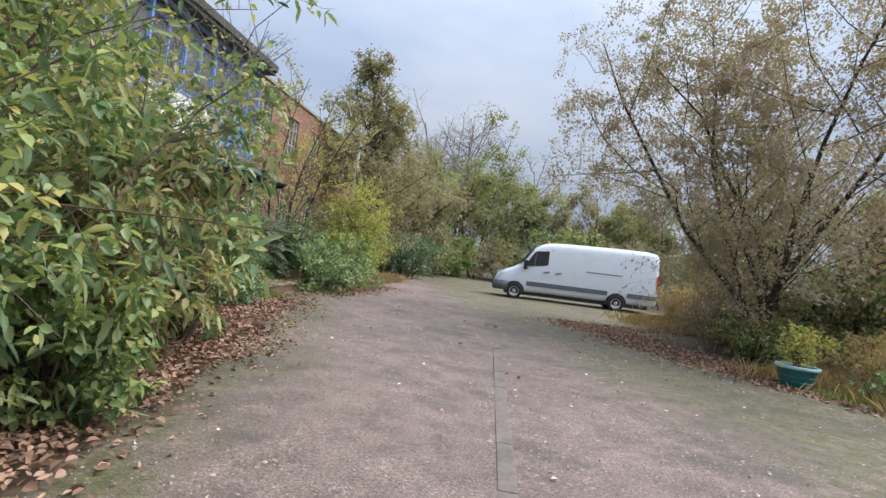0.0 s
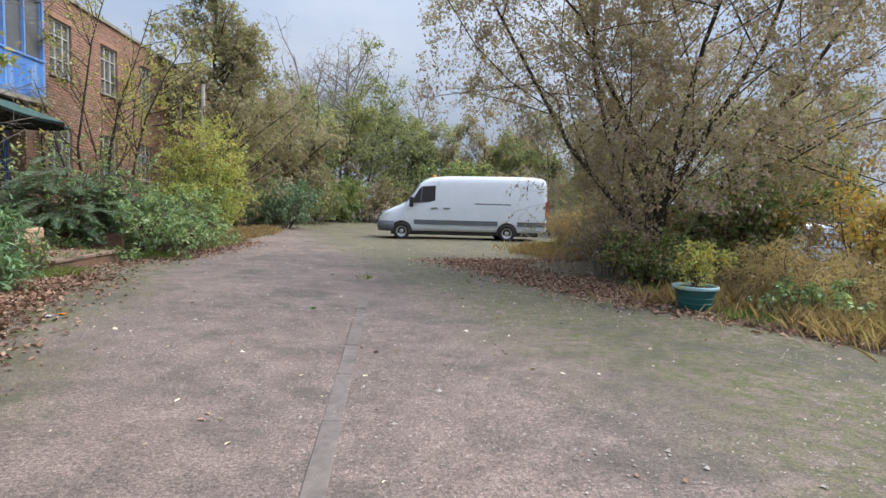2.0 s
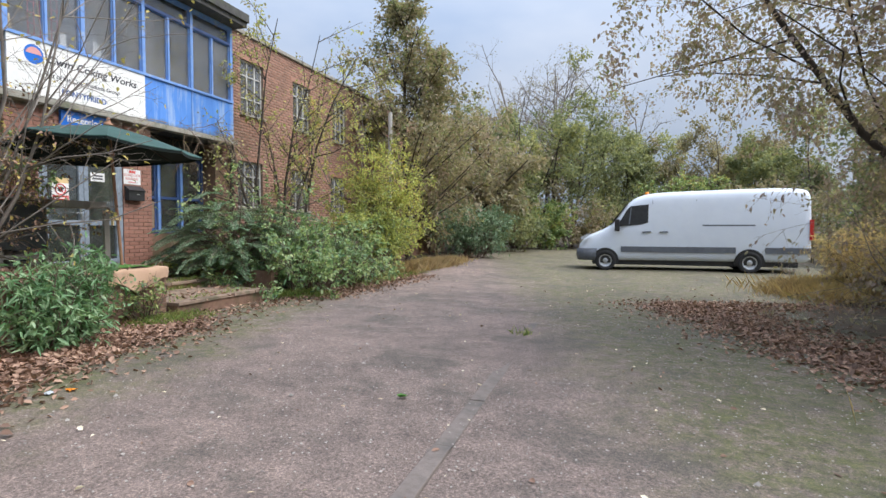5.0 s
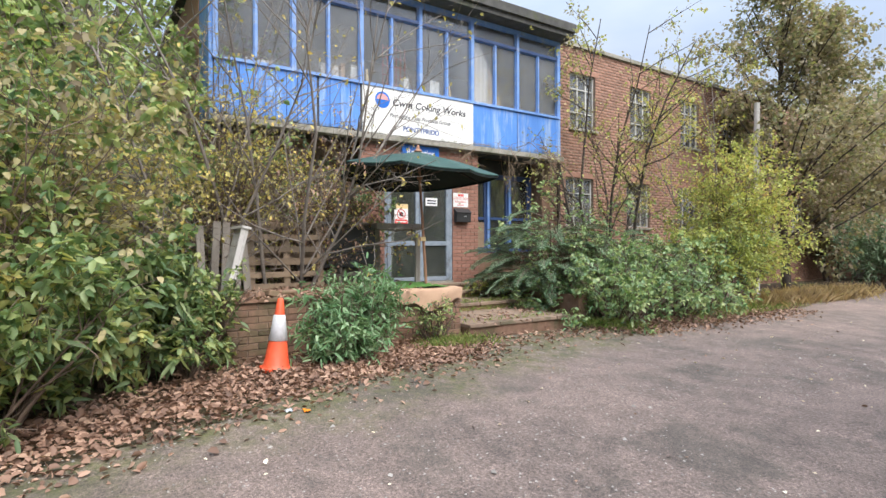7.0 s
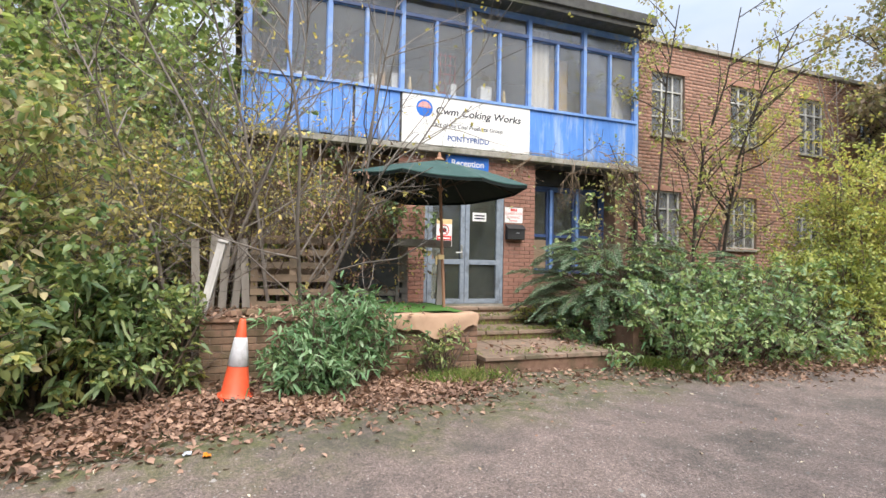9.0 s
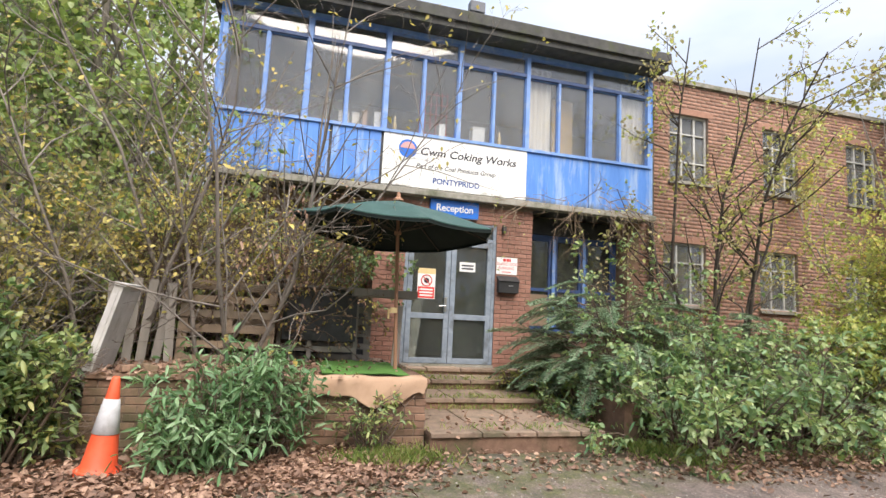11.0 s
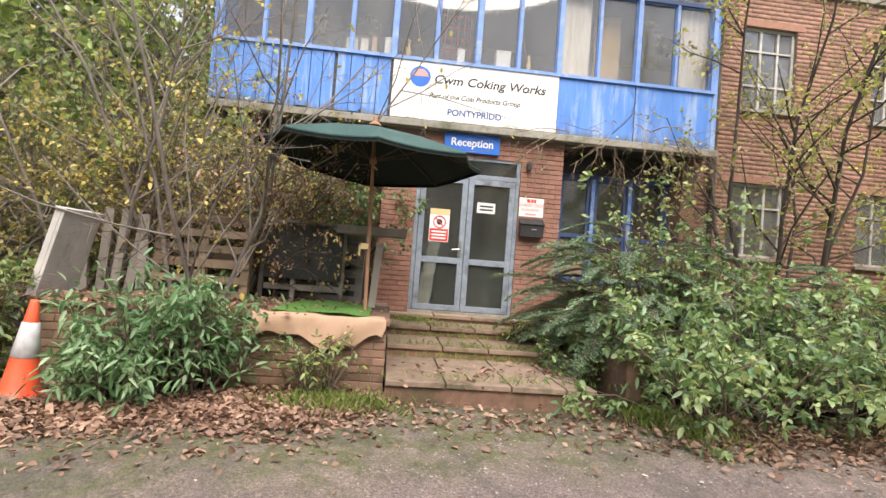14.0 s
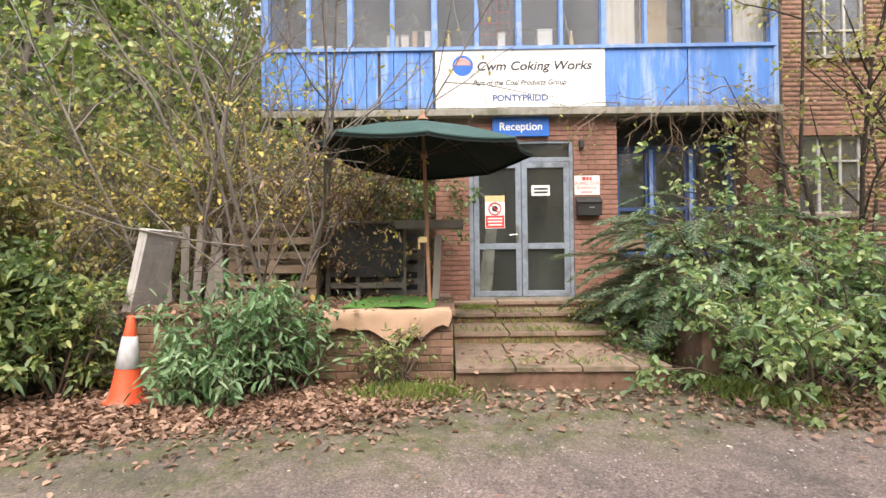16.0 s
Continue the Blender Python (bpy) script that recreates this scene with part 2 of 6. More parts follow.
def surface(name, c1, c2, scale=8.0, rough=0.8, bump=0.3, metal=0.0, stain=None, stain_scale=1.2, stain_at=(0.5, 0.7), stretch=None, fine=60.0, vary=0.0, moss=None):
    """A worn surface: two colours mixed by grain, stains at a larger scale, fine relief."""
    m, nt, b = nodes_of(name)
    col = ramp_of(nt, noise_at(nt, scale, 5, 0.65, stretch), [(0.3, c1), (0.7, c2)])
    if stain:
        col = mix_of(nt, ramp_of(nt, noise_at(nt, stain_scale, 6, 0.7, stretch), [(stain_at[0], (0, 0, 0)), (stain_at[1], (1, 1, 1))]), col, stain)
    if moss:
        # algae creeping up from a lower edge at the height moss
        geo = nt.nodes.new("ShaderNodeNewGeometry")
        sep = nt.nodes.new("ShaderNodeSeparateXYZ")
        nt.links.new(geo.outputs["Position"], sep.inputs[0])
        up = math_of(nt, "SUBTRACT", sep.outputs["Z"], moss)
        reach = math_of(nt, "MULTIPLY", noise_at(nt, 5, 6, 0.75, (1, 1, 0.25)), 0.42)
        k = math_of(nt, "MULTIPLY", math_of(nt, "SUBTRACT", math_of(nt, "SUBTRACT", reach, 0.1), up), 9.0, True)
        col = mix_of(nt, math_of(nt, "MULTIPLY", k, 0.75), col, (0.10, 0.105, 0.06))
    if vary:
        info = nt.nodes.new("ShaderNodeObjectInfo")
        isl = nt.nodes.new("ShaderNodeNewGeometry")
        r = math_of(nt, "FRACT", math_of(nt, "ADD", info.outputs["Random"], isl.outputs["Random Per Island"]), 0)
        col = mix_of(nt, vary, col, ramp_of(nt, r, [(0.0, tuple(v * 0.45 for v in c1)), (0.5, c2), (1.0, tuple(min(1, v * 1.5) for v in c2))]))
    nt.links.new(col, b.inputs["Base Color"])
    b.inputs["Roughness"].default_value, b.inputs["Metallic"].default_value = rough, metal
    bump_of(nt, b, noise_at(nt, fine, 4, 0.7), bump, 0.006)
    return m


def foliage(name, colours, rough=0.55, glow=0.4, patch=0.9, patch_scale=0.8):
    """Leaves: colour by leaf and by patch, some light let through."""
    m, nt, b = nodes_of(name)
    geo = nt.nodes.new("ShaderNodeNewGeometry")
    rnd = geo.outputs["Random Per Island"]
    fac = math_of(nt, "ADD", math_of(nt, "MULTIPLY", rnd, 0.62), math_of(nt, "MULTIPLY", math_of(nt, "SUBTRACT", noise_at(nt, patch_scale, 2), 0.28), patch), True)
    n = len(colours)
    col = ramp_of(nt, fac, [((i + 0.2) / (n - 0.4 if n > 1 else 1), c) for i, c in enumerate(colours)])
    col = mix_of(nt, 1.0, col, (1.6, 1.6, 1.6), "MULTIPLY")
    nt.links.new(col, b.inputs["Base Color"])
    b.inputs["Roughness"].default_value = rough
    tr = nt.nodes.new("ShaderNodeBsdfTranslucent")
    nt.links.new(mix_of(nt, 1.0, col, (1.25, 1.25, 0.8), "MULTIPLY"), tr.inputs["Color"])
    mx = nt.nodes.new("ShaderNodeMixShader")
    mx.inputs[0].default_value = glow
    nt.links.new(b.outputs[0], mx.inputs[1])
    nt.links.new(tr.outputs[0], mx.inputs[2])
    nt.links.new(mx.outputs[0], nt.nodes["Material Output"].inputs["Surface"])
    return m


def glass(name, tint, dirt, amount=0.35, rough=0.08):
    """A pane: see-through, glossy at a slant, filmed with dirt."""
    m, nt, b = nodes_of(name)
    tr = nt.nodes.new("ShaderNodeBsdfTransparent")
    tr.inputs["Color"].default_value = (*tint, 1)
    gl = nt.nodes.new("ShaderNodeBsdfGlossy")
    gl.inputs["Roughness"].default_value = rough
    fr = nt.nodes.new("ShaderNodeFresnel")
    fr.inputs["IOR"].default_value = 1.5
    m1 = nt.nodes.new("ShaderNodeMixShader")
    nt.links.new(math_of(nt, "ADD", fr.outputs[0], 0.05, True), m1.inputs[0])
    nt.links.new(tr.outputs[0], m1.inputs[1])
    nt.links.new(gl.outputs[0], m1.inputs[2])
    b.inputs["Base Color"].default_value = (*dirt, 1)
    b.inputs["Roughness"].default_value = 0.7
    m2 = nt.nodes.new("ShaderNodeMixShader")
    d = ramp_of(nt, noise_at(nt, 2.2, 5, 0.7, (1, 1, 0.5)), [(0.3, (amount * 0.4,) * 3), (0.75, (min(1, amount * 1.6),) * 3)])
    nt.links.new(d, m2.inputs[0])
    nt.links.new(m1.outputs[0], m2.inputs[1])
    nt.links.new(b.outputs[0], m2.inputs[2])
    nt.links.new(m2.outputs[0], nt.nodes["Material Output"].inputs["Surface"])
    return m


def road_surface():
    """Worn gritty tarmac: pale dusty middle, dark damp patches, moss along both margins."""
    m, nt, b = nodes_of("worn_tarmac")
    grit = noise_at(nt, 48, 4, 0.85)
    mid = noise_at(nt, 3.0, 6, 0.7)
    big = noise_at(nt, 0.45, 4, 0.6)
    col = ramp_of(nt, big, [(0.35, (0.25, 0.205, 0.187)), (0.65, (0.135, 0.117, 0.11))])
    col = mix_of(nt, 0.5, col, ramp_of(nt, mid, [(0.3, (0.075, 0.064, 0.06)), (0.7, (0.30, 0.248, 0.228))]))
    col = mix_of(nt, 0.85, col, ramp_of(nt, grit, [(0.32, (0.30, 0.29, 0.28)), (0.5, (1.0, 1.0, 1.0)), (0.68, (2.0, 1.95, 1.9))]), "MULTIPLY")
    geo = nt.nodes.new("ShaderNodeNewGeometry")
    sep = nt.nodes.new("ShaderNodeSeparateXYZ")
    nt.links.new(geo.outputs["Position"], sep.inputs[0])
    x, y = sep.outputs["X"], sep.outputs["Y"]
    # distance in from the left margin (runs from x -1.9 at y 2 to x -4 at y 11) and the right one (x 5.5 at y 6 to x 3 at y 13)
    left = math_of(nt, "ADD", math_of(nt, "ADD", x, 1.55), math_of(nt, "MULTIPLY", y, 0.215))
    right = math_of(nt, "SUBTRACT", math_of(nt, "SUBTRACT", 6.6, math_of(nt, "MULTIPLY", y, 0.30)), x)
    wob = math_of(nt, "MULTIPLY", math_of(nt, "SUBTRACT", noise_at(nt, 0.9, 5, 0.65), 0.5), 3.0)
    ml = math_of(nt, "MULTIPLY", math_of(nt, "SUBTRACT", 1.0, math_of(nt, "ADD", left, wob)), 1.3, True)
    mr = math_of(nt, "MULTIPLY", math_of(nt, "SUBTRACT", 3.25, math_of(nt, "ADD", right, wob)), 0.7, True)
    moss = math_of(nt, "MULTIPLY", math_of(nt, "MAXIMUM", ml, mr), ramp_of(nt, noise_at(nt, 5.5, 6, 0.75), [(0.38, (0.12,) * 3), (0.57, (1, 1, 1))]), True)
    green = ramp_of(nt, noise_at(nt, 12, 4, 0.7), [(0.3, (0.055, 0.07, 0.026)), (0.7, (0.135, 0.155, 0.052))])
    col = mix_of(nt, math_of(nt, "MULTIPLY", moss, 0.85), col, green)
    damp = ramp_of(nt, noise_at(nt, 0.7, 5, 0.75), [(0.5, (0, 0, 0)), (0.62, (1, 1, 1))])
    col = mix_of(nt, math_of(nt, "MULTIPLY", damp, 0.55), col, (0.072, 0.074, 0.066))
    col = mix_of(nt, 0.8, col, ramp_of(nt, noise_at(nt, 130, 2, 0.9), [(0.35, (0.5, 0.49, 0.48)), (0.5, (1.0, 1.0, 1.0)), (0.66, (1.6, 1.58, 1.55))]), "MULTIPLY")
    col = mix_of(nt, 1.0, col, (0.99, 0.92, 0.885), "MULTIPLY")
    nt.links.new(col, b.inputs["Base Color"])
    b.inputs["Roughness"].default_value = 0.85
    bump_of(nt, b, math_of(nt, "ADD", grit, math_of(nt, "MULTIPLY", mid, 0.8)), 0.8, 0.012)
    return m


M_ROAD = road_surface()
M_SOIL = surface("leafy_soil", (0.055, 0.04, 0.028), (0.12, 0.085, 0.055), 6, 0.95, 0.8, stain=(0.07, 0.085, 0.03), stain_scale=0.5, fine=25)
M_STRIP = surface("drain_concrete", (0.15, 0.124, 0.112), (0.22, 0.185, 0.166), 14, 0.9, 0.5, stain=(0.10, 0.092, 0.085), stain_scale=2.0)
M_CONC = surface("old_concrete", (0.24, 0.23, 0.20), (0.36, 0.34, 0.30), 12, 0.9, 0.5, stain=(0.12, 0.13, 0.08), stain_scale=2.5)
M_SLAB = surface("step_slab", (0.20, 0.145, 0.11), (0.34, 0.245, 0.18), 9, 0.9, 0.6, stain=(0.09, 0.09, 0.05), stain_scale=2.8, stain_at=(0.52, 0.68), vary=0.25)
M_BRICK = surface("red_brick", (0.245, 0.125, 0.088), (0.36, 0.20, 0.145), 14, 0.9, 0.6, stain=(0.17, 0.10, 0.075), stain_scale=1.1, vary=0.28)
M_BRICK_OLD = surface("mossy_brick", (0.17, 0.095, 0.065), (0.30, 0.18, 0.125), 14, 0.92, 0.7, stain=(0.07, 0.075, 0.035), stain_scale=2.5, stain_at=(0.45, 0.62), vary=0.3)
M_PORCH = surface("porch_brick", (0.24, 0.115, 0.085), (0.34, 0.175, 0.13), 14, 0.85, 0.5, stain=(0.16, 0.09, 0.07), stain_scale=1.4, vary=0.18)
M_MORTAR = surface("mortar", (0.20, 0.145, 0.115), (0.29, 0.215, 0.17), 20, 0.95, 0.5)
M_BLUE = surface("peeling_blue_paint", (0.06, 0.20, 0.60), (0.11, 0.29, 0.72), 5, 0.6, 0.4, stain=(0.34, 0.46, 0.66), stain_scale=2.6, stain_at=(0.5, 0.68), stretch=(1, 1.6, 0.22), moss=3.57)
M_BLUE_DARK = surface("dark_blue_paint", (0.03, 0.06, 0.16), (0.05, 0.10, 0.26), 5, 0.5, 0.2)
M_BLUE_FRAME = surface("blue_window_paint", (0.12, 0.25, 0.60), (0.20, 0.35, 0.68), 6, 0.5, 0.2, stain=(0.45, 0.50, 0.56), stain_scale=4, stain_at=(0.55, 0.75))
M_SIGN_BLUE = surface("sign_blue", (0.01, 0.13, 0.55), (0.015, 0.17, 0.64), 3, 0.35, 0.05)
M_SIGN_WHITE = surface("sign_white", (0.72, 0.72, 0.71), (0.80, 0.80, 0.79), 4, 0.45, 0.08, stain=(0.60, 0.61, 0.57), stain_scale=1.4, stain_at=(0.55, 0.8))
M_NAME_BOARD = surface("name_board_white", (0.72, 0.73, 0.72), (0.80, 0.80, 0.79), 4, 0.45, 0.08, stain=(0.62, 0.63, 0.58), stain_scale=1.4, stain_at=(0.55, 0.8), moss=3.50)
M_WINFRAME = surface("weathered_white_paint", (0.38, 0.38, 0.37), (0.58, 0.58, 0.56), 9, 0.6, 0.2, stain=(0.25, 0.22, 0.19), stain_scale=4)
M_SIGN_RED = surface("sign_red", (0.60, 0.04, 0.04), (0.70, 0.07, 0.06), 6, 0.45, 0.05)
M_SIGN_PINK = surface("faded_red", (0.60, 0.28, 0.28), (0.70, 0.36, 0.34), 6, 0.45, 0.05)
M_SIGN_YELLOW = surface("sign_yellow", (0.62, 0.46, 0.22), (0.72, 0.56, 0.30), 6, 0.45, 0.05)
M_INK = surface("dark_ink", (0.02, 0.02, 0.03), (0.035, 0.035, 0.05), 5, 0.5, 0.05)
M_INK_BLUE = surface("blue_ink", (0.02, 0.07, 0.25), (0.03, 0.09, 0.30), 5, 0.5, 0.05)
M_ALU = surface("grey_door_frame", (0.17, 0.21, 0.26), (0.27, 0.315, 0.375), 10, 0.5, 0.2, stain=(0.10, 0.11, 0.12), stain_scale=3.5, stain_at=(0.52, 0.7))
M_STEEL = surface("bright_metal", (0.55, 0.55, 0.55), (0.7, 0.7, 0.7), 10, 0.3, 0.05, metal=1.0)
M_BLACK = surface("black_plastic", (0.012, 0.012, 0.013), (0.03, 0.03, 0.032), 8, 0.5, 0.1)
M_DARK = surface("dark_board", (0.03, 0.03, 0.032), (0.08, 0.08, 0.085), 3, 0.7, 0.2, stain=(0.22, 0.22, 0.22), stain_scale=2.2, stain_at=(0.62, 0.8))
M_WOOD = surface("weathered_wood", (0.16, 0.115, 0.08), (0.30, 0.22, 0.15), 5, 0.85, 0.5, stretch=(1, 0.15, 1), stain=(0.09, 0.08, 0.06), vary=0.25)
M_WOOD_GREY = surface("grey_wood", (0.17, 0.15, 0.13), (0.32, 0.29, 0.26), 5, 0.9, 0.5, stretch=(1, 1, 0.15), vary=0.2)
M_POLE = surface("parasol_wood", (0.30, 0.15, 0.09), (0.42, 0.23, 0.14), 9, 0.6, 0.2, stretch=(1, 1, 0.1))
M_CANOPY = surface("green_canvas", (0.022, 0.066, 0.058), (0.035, 0.092, 0.082), 5, 0.7, 0.2, stain=(0.09, 0.14, 0.125), stain_scale=2.5, stain_at=(0.55, 0.85), fine=120)
# the same canvas near black: the shade under the parasol put into its colour
M_CANOPY_SHADE = surface("canvas_underside_shade", (0.005, 0.011, 0.010), (0.009, 0.018, 0.016), 5, 0.95, 0.2, fine=120)
M_CARD = surface("brown_cardboard", (0.42, 0.27, 0.18), (0.52, 0.35, 0.24), 4, 0.9, 0.2, stain=(0.33, 0.21, 0.14), stain_scale=2.0)
M_TURF = surface("artificial_grass", (0.06, 0.17, 0.03), (0.13, 0.30, 0.06), 40, 0.9, 0.9, fine=160)
M_ORANGE = surface("cone_orange", (0.75, 0.09, 0.035), (0.85, 0.14, 0.06), 5, 0.5, 0.1, stain=(0.50, 0.09, 0.05), stain_scale=6, stain_at=(0.6, 0.8))
M_SLEEVE = surface("cone_sleeve", (0.60, 0.60, 0.64), (0.72, 0.72, 0.76), 6, 0.4, 0.1, stain=(0.42, 0.42, 0.42), stain_scale=5)
M_PANEL = surface("grey_panel", (0.46, 0.44, 0.43), (0.60, 0.58, 0.56), 4, 0.6, 0.3, stain=(0.33, 0.31, 0.28), stain_scale=3)
M_VAN = surface("white_van_paint", (0.66, 0.71, 0.79), (0.72, 0.77, 0.84), 2, 0.25, 0.01, stain=(0.58, 0.61, 0.66), stain_scale=1.0, stain_at=(0.6, 0.9))
M_TRIM = surface("grey_plastic_trim", (0.10, 0.11, 0.13), (0.15, 0.165, 0.19), 6, 0.6, 0.1)
M_TYRE = surface("tyre_rubber", (0.015, 0.015, 0.016), (0.03, 0.03, 0.03), 12, 0.85, 0.3)
M_RIM = surface("silver_rim", (0.42, 0.43, 0.45), (0.55, 0.56, 0.58), 12, 0.4, 0.1, metal=0.6)
M_LAMP_RED = surface("red_lens", (0.45, 0.02, 0.02), (0.55, 0.04, 0.03), 5, 0.2, 0.02)
M_LAMP_AMBER = surface("amber_lens", (0.75, 0.25, 0.03), (0.85, 0.33, 0.05), 5, 0.25, 0.02)
M_LAMP_CLEAR = surface("clear_lens", (0.45, 0.48, 0.52), (0.6, 0.63, 0.66), 5, 0.12, 0.02)
M_POT = surface("teal_pot", (0.012, 0.10, 0.10), (0.02, 0.14, 0.135), 6, 0.45, 0.1, stain=(0.05, 0.10, 0.09), stain_scale=4)
M_POT_RIM = surface("pale_teal_rim", (0.28, 0.46, 0.50), (0.36, 0.54, 0.57), 6, 0.5, 0.1)
M_PLASTER = surface("inner_wall", (0.30, 0.28, 0.25), (0.42, 0.39, 0.35), 3, 0.9, 0.2, stain=(0.2, 0.19, 0.17), stain_scale=1.0)
M_CURTAIN = surface("pale_curtain", (0.62, 0.58, 0.52), (0.74, 0.70, 0.64), 6, 0.9, 0.2, stretch=(1, 6, 0.2), stain=(0.48, 0.42, 0.34), stain_scale=1.3)
M_OCHRE = surface("ochre_panel", (0.42, 0.28, 0.12), (0.55, 0.38, 0.18), 4, 0.8, 0.2)
M_ROOF = surface("roof_felt", (0.05, 0.05, 0.05), (0.10, 0.10, 0.095), 6, 0.9, 0.4, stain=(0.08, 0.09, 0.05), stain_scale=2)
M_BARK = surface("dark_bark", (0.035, 0.028, 0.022), (0.10, 0.08, 0.065), 14, 0.95, 0.9, stretch=(1, 1, 0.3), fine=30)
M_BARK_GREY = surface("grey_bark", (0.15, 0.13, 0.115), (0.29, 0.255, 0.225), 14, 0.95, 0.8, stretch=(1, 1, 0.3), fine=30)
M_TWIG = surface("brown_twigs", (0.09, 0.06, 0.045), (0.20, 0.145, 0.11), 8, 0.9, 0.3)
M_GLASS = glass("dirty_window", (0.88, 0.9, 0.92), (0.40, 0.41, 0.41), 0.13, 0.03)
M_DOORGLASS = glass("door_glass", (0.72, 0.77, 0.77), (0.26, 0.28, 0.27), 0.08, 0.03)
M_VANGLASS = glass("van_glass", (0.25, 0.28, 0.3), (0.2, 0.2, 0.2), 0.05, 0.02)
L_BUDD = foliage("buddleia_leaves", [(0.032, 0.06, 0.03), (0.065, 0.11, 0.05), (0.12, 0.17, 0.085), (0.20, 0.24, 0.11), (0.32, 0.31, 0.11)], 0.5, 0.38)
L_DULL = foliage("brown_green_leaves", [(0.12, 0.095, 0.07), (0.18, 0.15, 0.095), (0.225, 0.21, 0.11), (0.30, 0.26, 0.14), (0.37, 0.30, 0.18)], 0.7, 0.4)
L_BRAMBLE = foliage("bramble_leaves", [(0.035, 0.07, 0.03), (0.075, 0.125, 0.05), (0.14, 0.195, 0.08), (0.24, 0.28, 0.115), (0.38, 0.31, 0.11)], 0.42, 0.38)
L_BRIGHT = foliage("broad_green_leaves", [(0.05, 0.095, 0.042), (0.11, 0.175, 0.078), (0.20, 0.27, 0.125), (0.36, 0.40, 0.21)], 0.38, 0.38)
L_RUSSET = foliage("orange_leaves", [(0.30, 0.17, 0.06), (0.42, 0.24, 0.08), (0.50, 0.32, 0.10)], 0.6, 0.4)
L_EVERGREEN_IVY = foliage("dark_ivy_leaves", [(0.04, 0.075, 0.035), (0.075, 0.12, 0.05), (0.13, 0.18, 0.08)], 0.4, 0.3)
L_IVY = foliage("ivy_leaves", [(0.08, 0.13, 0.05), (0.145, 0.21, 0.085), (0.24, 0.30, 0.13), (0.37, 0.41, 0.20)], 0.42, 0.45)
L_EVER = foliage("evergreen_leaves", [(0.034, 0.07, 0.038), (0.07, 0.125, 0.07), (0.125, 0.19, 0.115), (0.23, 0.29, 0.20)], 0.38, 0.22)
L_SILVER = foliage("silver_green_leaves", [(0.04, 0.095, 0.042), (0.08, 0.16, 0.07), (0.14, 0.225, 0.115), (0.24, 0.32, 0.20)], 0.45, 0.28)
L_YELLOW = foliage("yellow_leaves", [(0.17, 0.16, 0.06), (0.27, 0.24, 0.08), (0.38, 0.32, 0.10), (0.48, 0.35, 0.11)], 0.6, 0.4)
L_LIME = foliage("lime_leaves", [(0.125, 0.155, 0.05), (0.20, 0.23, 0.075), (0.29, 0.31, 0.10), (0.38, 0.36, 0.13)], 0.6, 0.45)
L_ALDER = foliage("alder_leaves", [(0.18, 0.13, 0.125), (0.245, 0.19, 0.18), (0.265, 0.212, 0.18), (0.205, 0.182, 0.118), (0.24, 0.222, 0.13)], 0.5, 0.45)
# woodland leaf colours, greyed so that they carry the haze of distance
L_FAR = foliage("hazed_far_leaves", [(0.115, 0.10, 0.08), (0.165, 0.15, 0.105), (0.20, 0.185, 0.115), (0.24, 0.205, 0.145), (0.24, 0.19, 0.155)], 0.8, 0.4, 1.1, 0.25)
L_FAR_GREEN = foliage("hazed_far_green_leaves", [(0.085, 0.105, 0.07), (0.135, 0.155, 0.09), (0.185, 0.20, 0.11), (0.27, 0.265, 0.12)], 0.8, 0.4, 1.1, 0.25)
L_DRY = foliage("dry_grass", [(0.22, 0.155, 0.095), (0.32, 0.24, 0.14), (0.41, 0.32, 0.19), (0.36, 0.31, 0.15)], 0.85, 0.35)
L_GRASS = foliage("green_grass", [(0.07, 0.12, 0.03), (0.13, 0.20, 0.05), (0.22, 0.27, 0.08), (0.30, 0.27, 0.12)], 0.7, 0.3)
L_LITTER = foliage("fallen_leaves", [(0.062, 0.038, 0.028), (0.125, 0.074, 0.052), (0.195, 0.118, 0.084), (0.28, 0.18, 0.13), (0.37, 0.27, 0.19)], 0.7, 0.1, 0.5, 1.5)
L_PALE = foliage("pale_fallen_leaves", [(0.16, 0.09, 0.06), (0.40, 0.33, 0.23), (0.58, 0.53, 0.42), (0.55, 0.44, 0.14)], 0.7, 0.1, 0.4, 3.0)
M_PEBBLE = surface("pebbles", (0.16, 0.145, 0.13), (0.38, 0.35, 0.32), 30, 0.9, 0.3, vary=0.6)


# ---- ground and road ----
def rise(x):
    """The ground climbs gently towards the building and drops to a yard on the other side."""
    x = np.asarray(x, float)
    u = np.clip((x - 8.5) / 3.0, 0, 1)
    return 0.032 * np.clip(-x, 0, 5.0) - 0.65 * u * u * (3 - 2 * u)


def grid_mesh(name, xs, ys, zfun, material, label, smooth=True):
    X, Y = np.meshgrid(xs, ys, indexing="ij")
    Z = zfun(X, Y)
    n, m = X.shape
    i, j = np.meshgrid(np.arange(n - 1), np.arange(m - 1), indexing="ij")
    f = np.stack([i * m + j, (i + 1) * m + j, (i + 1) * m + j + 1, i * m + j + 1], -1).reshape(-1, 4)
    ob = mass(name, np.stack([X, Y, Z], -1).reshape(-1, 3), f, material, None, "", smooth)
    return tagged(ob, label, "", "", "structure")


def uneven(X, Y, a=0.012):
    return a * (np.sin(X * 1.3 + Y * 0.7) + np.sin(X * 0.5 - Y * 1.1 + 1) + 0.5 * np.sin(X * 2.9 + Y * 2.3))


far_line = np.concatenate([-np.geomspace(800, 26, 14), np.linspace(-24, 24, 61), np.geomspace(26, 800, 14)])
